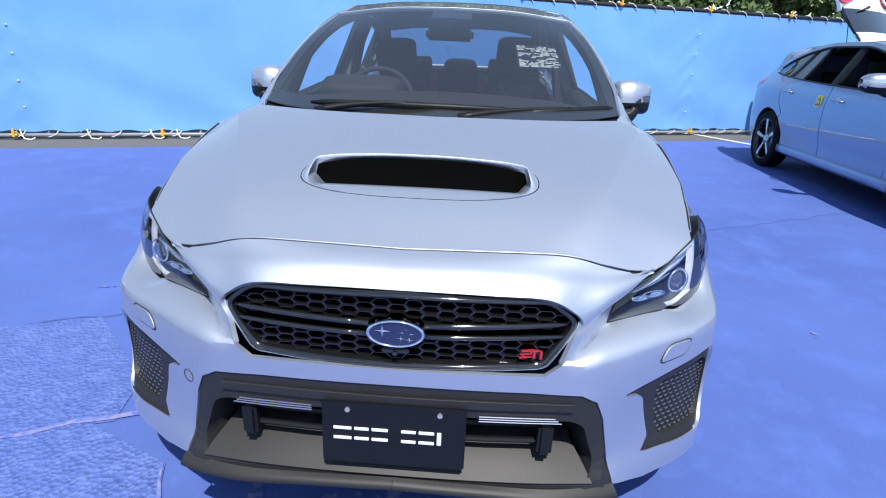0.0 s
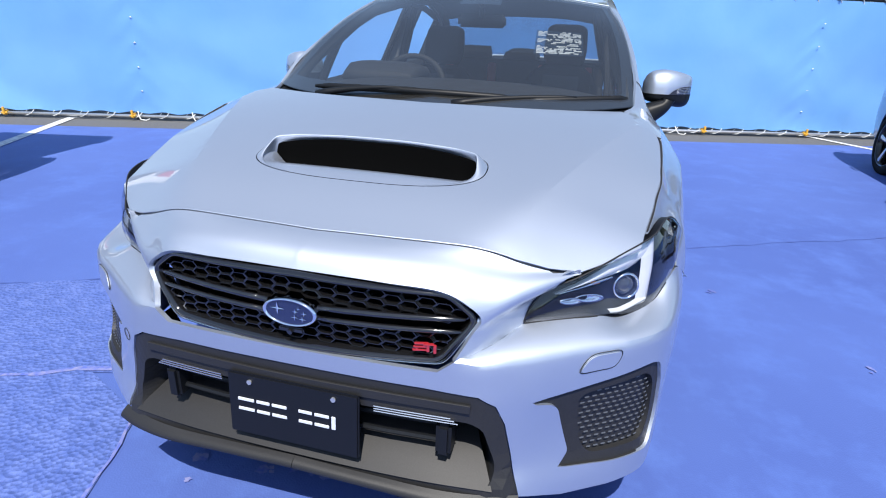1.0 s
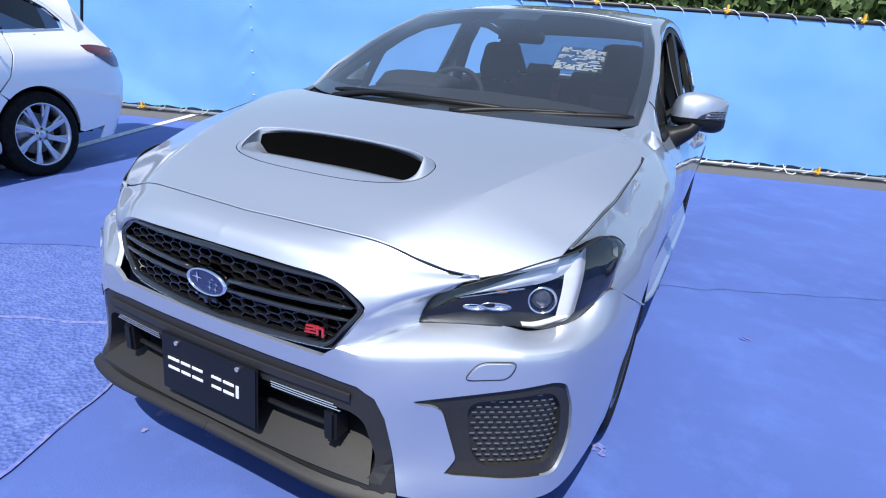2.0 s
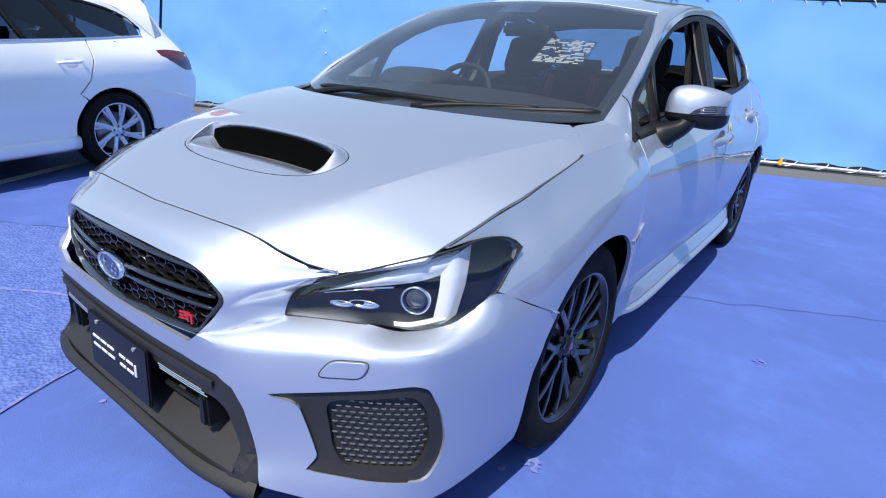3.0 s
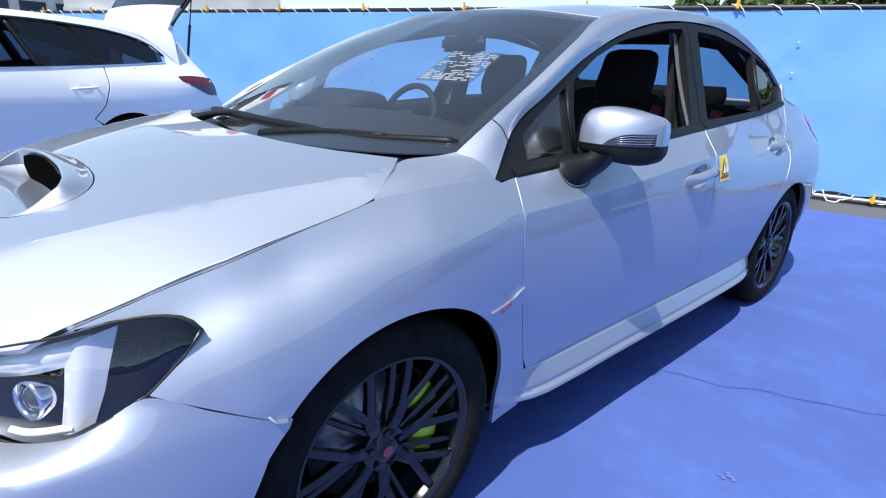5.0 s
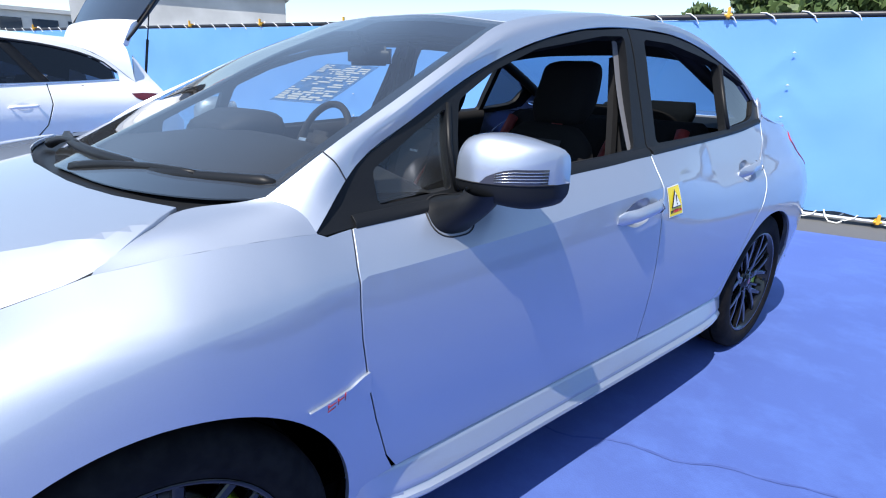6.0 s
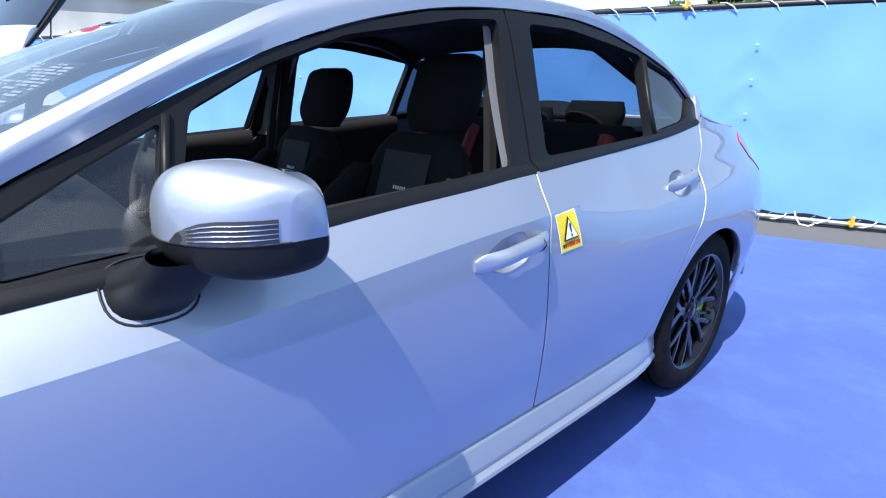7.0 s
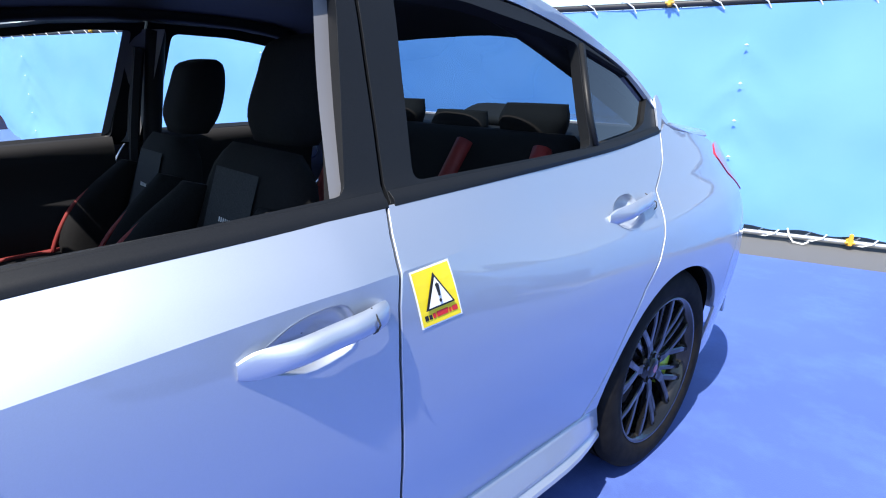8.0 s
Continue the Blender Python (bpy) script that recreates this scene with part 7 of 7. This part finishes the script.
        loft(bm, [[sx(.62, .80, .004), sx(.40, .745, .006), (.74, .155, .69), (.60, .085, .67)], [sx(.52, .73, .006), (.812, .30, .675), (.745, .145, .65), (.60, .075, .64)], [sx(.40, .66, .004), (.80, .25, .61), (.74, .135, .60), (.61, .072, .61)]], 16, 10)
        panel("headlight", outward(mirrored(bm) if m < 0 else bm), GLOSS, car2, "dark clear-covered headlight", thick=.01, edge=.002)
    # bonnet, nose, roof
    bm = bmesh.new()
    loft(bm, [[(0, .03, .70), (.35, .06, .695), (.60, .10, .68), (.76, .17, .70), (.815, .29, .73)],
              [(0, .25, .80), (.35, .27, .795), (.60, .30, .785), (.76, .34, .775), (sx(.42, FRONT_TOP(.42))[0], .42, FRONT_TOP(.42))],
              [(0, .62, .905), (.35, .63, .90), (.6, .64, .89), (.76, .66, .885), (sx(.68, FRONT_TOP(.68))[0], .68, FRONT_TOP(.68))],
              [(0, 1.0, .975), (.35, 1.02, .975), (.6, 1.08, .975), (.74, 1.15, .98), (sx(1.19, FRONT_TOP(1.19))[0], 1.19, FRONT_TOP(1.19))]], 24, 24)
    whole(bm)
    panel("bonnet", outward(bm, along=(0, -.3, 1)), paint, car2)
    bm = bmesh.new()
    plan = [(0, .0), (.35, .02), (.62, .08), (.76, .17), (.825, .32), (.845, .47)]
    loft(bm, [[(x * (1 - ins * .25), y + ins, z) for x, y in plan] for z, ins in ((.70, .03), (.62, .0), (.50, -.01), (.38, -.005), (.28, .02), (.20, .06))], 26, 18)
    whole(bm)
    bump2 = panel("front_bumper", outward(bm, along=(0, -1, 0)), paint, car2)
    bm = bmesh.new()
    fill(bm, [(-.42, .66), (.42, .66), (.38, .54), (-.38, .54)], lambda x, z: (x, -.014 + .16 * x * x, z), .05)
    panel("grille", outward(bm, along=(0, -1, 0)), BLACK, bump2, "black front grille", thick=.01, edge=0)
    bm = bmesh.new()
    fill(bm, [(-.55, .40), (.55, .40), (.48, .27), (-.48, .27)], lambda x, z: (x, -.020 + .17 * x * x, z), .05)
    panel("lower_grille", outward(bm, along=(0, -1, 0)), BLACK, bump2, thick=.01, edge=0)
    bm = bmesh.new()
    rows = []
    for y in np.linspace(1.98, d["roof_end"], 9):
        yy = float(y) + (.08 * (1 - (y - 1.98) / (d["roof_end"] - 1.98)))
        e = sx(yy, edge_z(yy))
        rows.append([(0, float(y), roof_c(float(y))), (e[0] * .5, float(y) + .01, roof_c(float(y)) - .010), (e[0] * .85, yy, roof_c(yy) - .026), (e[0], yy, edge_z(yy))])
    loft(bm, rows, 14, 30)
    whole(bm)
    panel("roof", outward(bm, along=(0, 0, 1)), paint, car2)
    bm = bmesh.new()
    loft(bm, [[(0, .99, .985), (.4, 1.03, .985), (.72, 1.2, 1.0)], [(0, 1.5, 1.255), (.36, 1.53, 1.25), (.645, 1.65, 1.215)], [(0, 1.985, roof_c(1.985) - .006), (.32, 2.0, roof_c(1.99) - .016), (sx(2.06, edge_z(2.06))[0] - .03, 2.05, edge_z(2.06) - .005)]], 14, 14)
    whole(bm)
    wsg = part("windscreen", outward(bm, along=(0, -1, 1)), GLASS, car2, smooth=True)
    wsg.visible_shadow = False
    # rear bumper
    bm = bmesh.new()
    xe = sx(tail - .42, .5)[0]
    plan = [(0, tail), (.40, tail - .02), (.64, tail - .09), (.76, tail - .2), (xe - .012, tail - .42)]
    loft(bm, [[(x, y - ins, z) for x, y in plan] for z, ins in ((.80, .05), (.74, .01), (.60, .0), (.45, .01), (.34, .03), (.22, .10))], 24, 18)
    whole(bm)
    panel("rear_bumper", outward(bm, along=(0, 1, 0)), paint, car2)
    # cabin
    bm = bmesh.new()
    box(bm, (0, 2.45, .30), (1.5, 3.4, .05))
    box(bm, (0, 1.30, .62), (1.4, .05, .60))
    part("floor_pan", bm, VOID, car2)
    bm = bmesh.new()
    loft(bm, [[(0, 1.10, .95), (.4, 1.14, .95), (.66, 1.28, .95)], [(0, 1.5, 1.0), (.4, 1.5, .99), (.68, 1.5, .96)], [(0, 1.7, .86), (.4, 1.7, .86), (.70, 1.68, .84)], [(0, 1.72, .5), (.4, 1.72, .5), (.70, 1.70, .5)]], 12, 16)
    whole(bm)
    part("dashboard", bm, DASH, car2, smooth=True)
    for x in (-.36, .36):
        seat = new("front_seat")
        seat.parent = car2
        bm = soft_block(bmesh.new(), [((x, 2.33, .45), .22, (0, .07, 0)), ((x, 2.42, .75), .235, (0, .075, 0)), ((x, 2.50, 1.0), .21, (0, .06, 0)), ((x, 2.52, 1.06), .15, (0, .04, 0))])
        part("backrest", bm, FABRIC, seat, smooth=True)
        bm = soft_block(bmesh.new(), [((x, 2.51, 1.06), .11, (0, .04, 0)), ((x, 2.52, 1.13), .13, (0, .055, 0)), ((x, 2.55, 1.22), .115, (0, .045, 0)), ((x, 2.555, 1.25), .08, (0, .03, 0))])
        part("headrest", bm, FABRIC, seat, smooth=True)
        bm = soft_block(bmesh.new(), [((x, 1.86, .46), .22, (0, 0, .06)), ((x, 2.1, .48), .24, (0, 0, .08)), ((x, 2.36, .46), .23, (0, 0, .07))])
        part("cushion", bm, FABRIC, seat, smooth=True)
    bench = new("rear_bench")
    bench.parent = car2
    bm = soft_block(bmesh.new(), [((0, 3.24, .45), .60, (0, .07, 0)), ((0, 3.34, .80), .60, (0, .075, 0)), ((0, 3.42, .99), .56, (0, .05, 0))])
    part("bench_back", bm, FABRIC, bench, smooth=True)
    for x in (-.34, .34):
        bm = soft_block(bmesh.new(), [((x, 3.43, 1.0), .11, (0, .045, 0)), ((x, 3.445, 1.08), .125, (0, .05, 0)), ((x, 3.455, 1.13), .10, (0, .035, 0))])
        part("head_restraint", bm, FABRIC, bench, smooth=True)
    bm = bmesh.new()
    loft(bm, [[(0, 2.04, roof_c(2.04) - .05), (.3, 2.05, roof_c(2.04) - .06), (.53, 2.08, edge_z(2.1) - .02)], [(0, 2.8, roof_c(2.8) - .05), (.3, 2.8, roof_c(2.8) - .055), (.54, 2.8, edge_z(2.8) - .02)], [(0, d["roof_end"] - .05, roof_c(d["roof_end"]) - .05), (.3, d["roof_end"] - .05, roof_c(d["roof_end"]) - .06), (.46, d["roof_end"] - .05, edge_z(d["roof_end"]) - .02)]], 10, 12)
    whole(bm)
    part("roof_lining", bm, LEATHER, car2, smooth=True)
    for m in (1, -1):
        bm = bmesh.new()
        yy = (1.38, 2.0, 2.8, 3.3, 3.7)
        loft(bm, [[sx(y, belt(y), -.035) for y in yy], [(sx(y, .95)[0] - .07, y, belt(y) - .01) for y in yy], [(.68, y, .8) for y in yy], [(.70, y, .32) for y in yy]], 20, 12)
        part("door_card", mirrored(bm) if m < 0 else bm, DASH, car2, smooth=True)
        # wheels and their dark housings
        for wy in (.90, 3.56):
            bm = bmesh.new()
            rows = [[(x, wy + .372 * math.cos(a), .325 + .372 * math.sin(a)) for a in np.linspace(-.05, math.pi + .05, 14)] for x in (.45, sx(wy, .6)[0] - .05)]
            loft(bm, rows, 20, 3)
            box(bm, (.45, wy, .46), (.02, .70, .40))
            part("wheel_housing", mirrored(bm) if m < 0 else bm, VOID, car2)
            build_wheel(car2, (m * (sx(wy, .6)[0] - .108), wy, .328), m, .328, .240, .205, d["spokes"], d["wheel"], d["style"], False)
    return car2, sx, doors


def build_open_tailgate(car2, hinge, paint, lift):
    """The raised tailgate: outer skin with its glass, wiper, lamps and two struts."""
    gate = new("tailgate")
    gate.parent = car2
    tagged(gate, "raised tailgate with dark rear window and wiper")
    up = Vector((0, math.cos(radians(lift)), math.sin(radians(lift))))
    out = Vector((0, -math.sin(radians(lift)), math.cos(radians(lift))))

    def at(x, s, h):
        return Vector((x, hinge[0], hinge[1])) + up * s + out * h
    prof = [(0, .0, .57), (.10, .035, .60), (.20, .052, .60), (.26, .03, .60)]
    bm = bmesh.new()
    loft(bm, [[at(x * w, s, h - .03 * x * x) for x in (-1, -.6, 0, .6, 1)] for s, h, w in prof], 18, 10)
    panel("spoiler", outward(bm, along=tuple(out)), paint, gate, thick=.05, edge=.004)
    low = [(.62, .055, .66), (.74, .115, .70), (.90, .135, .70), (1.02, .10, .66), (1.08, .03, .60)]
    bm = bmesh.new()
    loft(bm, [[at(x * w, s, h - .05 * x * x) for x in (-1, -.6, 0, .6, 1)] for s, h, w in low], 18, 14)
    panel("lower_skin", outward(bm, along=tuple(out)), paint, gate, thick=.06, edge=.004)
    bm = bmesh.new()
    loft(bm, [[at(x * w, s, h - .03 * x * x) for x in (-1, -.6, 0, .6, 1)] for s, h, w in ((.24, .028, .60), (.42, .045, .635), (.64, .06, .665))], 18, 8)
    glass = panel("rear_window", outward(bm, along=tuple(out)), GLOSS, gate, "dark rear window glass", thick=.03, edge=.002)
    bm = bmesh.new()
    tube(bm, [at(0, .66, .085), at(-.10, .63, .088), at(-.34, .58, .072)], [.022, .014, .008], 8)
    part("wiper", bm, SEAL, glass, smooth=True)
    for m in (1, -1):
        bm = bmesh.new()
        loft(bm, [[at(m * .64, .68, .088), at(m * .70, .72, .070), at(m * .705, .80, .075)], [at(m * .42, .73, .125), at(m * .42, .80, .14), at(m * .42, .86, .142)]], 8, 8)
        panel("gate_lamp", outward(bm, along=tuple(out)), LENS_RED, gate, "red lamp in the tailgate", thick=.02, edge=.002)
        bm = bmesh.new()
        a, b = Vector((m * .60, hinge[0] + .18, 1.14)), at(m * .61, .42, -.02)
        tube(bm, [a, a.lerp(b, .55)], .012, 8)
        part("strut_cylinder", bm, SEAL, gate, smooth=True)
        bm = bmesh.new()
        tube(bm, [a.lerp(b, .5), b], .006, 8)
        part("strut_rod", bm, PIPE_DARK, gate, smooth=True)
        bm = bmesh.new()
        loft(bm, [[at(m * .60, .05, -.02), at(m * .64, .45, .0), at(m * .66, .75, .03), at(m * .62, 1.05, .0)], [at(m * .52, .05, -.05), at(m * .56, .45, -.05), at(m * .58, .75, -.04), at(m * .54, 1.05, -.02)]], 12, 5)
        panel("gate_edge", bm, DASH, gate, thick=.02, edge=0)
    bm = bmesh.new()
    loft(bm, [[at(-.55, s, -.04), at(0, s, -.03), at(.55, s, -.04)] for s in (.06, .5, 1.04)], 8, 8)
    part("gate_lining", bm, DASH, gate)
    return gate


TINTED_LENS = material("smoked_red_lens", (0.10, 0.008, 0.012), 0.08, 0.0, Coat_Weight=1.0)
WAGON = dict(
    width=spl([.3, .6, 1.0, 1.5, 2.5, 3.2, 3.56, 4.0, 4.25, 4.45, 4.6], [.80, .855, .885, .882, .886, .886, .89, .878, .85, .80, .72]),
    belt=spl([1.3, 2.0, 3.0, 3.6, 4.0], [1.005, 1.022, 1.055, 1.085, 1.11]),
    top=spl([1.28, 1.6, 2.0, 2.4, 2.9, 3.4, 3.75, 3.96, 4.05], [1.02, 1.19, 1.345, 1.40, 1.405, 1.38, 1.325, 1.245, 1.16]),
    roof=spl([1.95, 2.3, 2.7, 3.3, 3.8, 4.2], [1.455, 1.485, 1.495, 1.485, 1.46, 1.43]),
    tail=4.67, tip=4.04, taper=.07, rail=.055, roof_end=4.18, fixed=2.98,
    tail_line=[(4.39, .34), (4.55, .50), (4.605, .66), (4.61, .74), (4.56, .775), (4.50, .86), (4.44, 1.0), (4.35, 1.17), (4.26, 1.33)],
    lamp=lambda sx: [[sx(4.08, 1.0, .003), sx(4.21, 1.005, .004), sx(4.36, .995, .005), sx(4.465, .98, .006)], [sx(4.105, .965, .006), sx(4.23, .945, .008), sx(4.39, .915, .010), sx(4.495, .90, .008)], [sx(4.19, .925, .003), sx(4.28, .875, .004), sx(4.40, .825, .005), sx(4.515, .82, .005)]],
    lens=TINTED_LENS, cup=LETTER, strip=CHROME, alloy_mirror=False, spokes=8, wheel=ALLOY, style="blade")
HATCH = dict(
    width=spl([.3, .6, 1.0, 1.5, 2.5, 3.2, 3.56, 3.95, 4.15, 4.3, 4.45], [.80, .85, .878, .872, .876, .878, .885, .862, .825, .77, .69]),
    belt=spl([1.3, 2.0, 3.0, 3.6, 4.0], [.985, 1.0, 1.03, 1.065, 1.10]),
    top=spl([1.28, 1.6, 2.0, 2.4, 2.9, 3.3, 3.6, 3.8, 3.9], [1.005, 1.17, 1.315, 1.375, 1.375, 1.33, 1.255, 1.185, 1.13]),
    roof=spl([1.95, 2.3, 2.7, 3.3, 3.8, 4.2], [1.43, 1.455, 1.46, 1.435, 1.385, 1.32]),
    tail=4.42, tip=3.88, taper=.08, rail=.05, roof_end=4.02, fixed=3.12,
    tail_line=[(4.16, .34), (4.31, .50), (4.365, .66), (4.37, .74), (4.355, .86), (4.35, .95), (4.30, 1.03), (4.22, 1.12), (4.10, 1.26)],
    lamp=lambda sx: [[sx(4.05, 1.005, .003), sx(4.15, 1.04, .005), sx(4.28, 1.04, .008), (.62, 4.40, 1.02)], [sx(4.07, .975, .006), sx(4.19, .965, .012), sx(4.32, .955, .012), (.60, 4.44, .95)], [sx(4.16, .94, .003), sx(4.24, .90, .006), sx(4.335, .88, .008), (.62, 4.43, .88)]],
    lens=LENS_RED, cup=PIPE, strip=SEAL, alloy_mirror=True, spokes=5, wheel=ALLOY, style="broad")


def close_hatch(car2, sx):
    bm = bmesh.new()
    loft(bm, [[(0, 4.13, 1.335), (.3, 4.12, 1.325), (.50, 4.08, 1.29)], [(0, 4.30, 1.13), (.3, 4.29, 1.125), (.58, 4.22, 1.10)], [(0, 4.40, .98), (.3, 4.39, .98), (.64, 4.30, .97)], [(0, 4.42, .85), (.3, 4.41, .85), (.66, 4.32, .85)], [(0, 4.38, .76), (.3, 4.37, .76), (.64, 4.28, .76)]], 14, 22)
    whole(bm)
    gate = panel("tailgate", outward(bm, along=(0, 1, .3)), BLUEGREY, car2)
    bm = bmesh.new()
    loft(bm, [[(0, 4.155, 1.32), (.28, 4.145, 1.31), (.44, 4.115, 1.285)], [(0, 4.29, 1.16), (.3, 4.28, 1.155), (.53, 4.225, 1.13)]], 12, 8)
    whole(bm)
    part("rear_window", outward(bm, along=(0, 1, .3)), GLOSS, gate, smooth=True)
    bm = bmesh.new()
    loft(bm, [[(0, 3.99, 1.362), (.3, 3.99, 1.352), (.53, 3.97, 1.315)], [(0, 4.12, 1.352), (.3, 4.11, 1.342), (.51, 4.08, 1.305)], [(0, 4.21, 1.335), (.3, 4.20, 1.325), (.48, 4.15, 1.30)]], 12, 8)
    whole(bm)
    panel("roof_spoiler", outward(bm, along=(0, 0, 1)), BLUEGREY, gate, thick=.025, edge=.004)


wagon, wagon_sx, wagon_doors = build_car("white_wagon", "white station wagon with raised tailgate and silver alloy wheels", WHITE, WAGON)
build_open_tailgate(wagon, (4.16, 1.44), WHITE, 50)
build_warning_sticker(wagon_doors["rear_door"][0], lambda u, v, off: wagon_sx(2.475 + u * .125, .815 + v * .105, off + .003))


def lay(ob, local, world, turn):
    """Stands a car so that a point of its own lies at a place of the ground."""
    r = Matrix.Rotation(radians(turn), 4, "Z")
    ob.matrix_world = Matrix.Translation(Vector(world) - r @ Vector(local)) @ r


lay(wagon, (.80, 3.56, 0), (-3.80, 1.55, 0), 15)
far_wagon = copy_thing(wagon, Matrix())
tagged(far_wagon, "white station wagon with raised tailgate parked behind the blue-grey hatchback", "car")
lay(far_wagon, (0, 4.5, 0), (5.75, 7.85, 0), 34)
hatch, hatch_sx, hatch_doors = build_car("blue_grey_hatchback", "blue-grey metallic hatchback with open side windows and five-spoke wheels", BLUEGREY, HATCH)
close_hatch(hatch, hatch_sx)


def hatch_sticker(u, v, off):
    x, y, z = hatch_sx(2.60 - u * .115, .80 + v * .11, off + .003)
    return (-x, y, z)


build_warning_sticker(hatch_doors["rear_door"][1], hatch_sticker)
lay(hatch, (-.79, 3.56, 0), (3.75, 5.84, 0), -3)
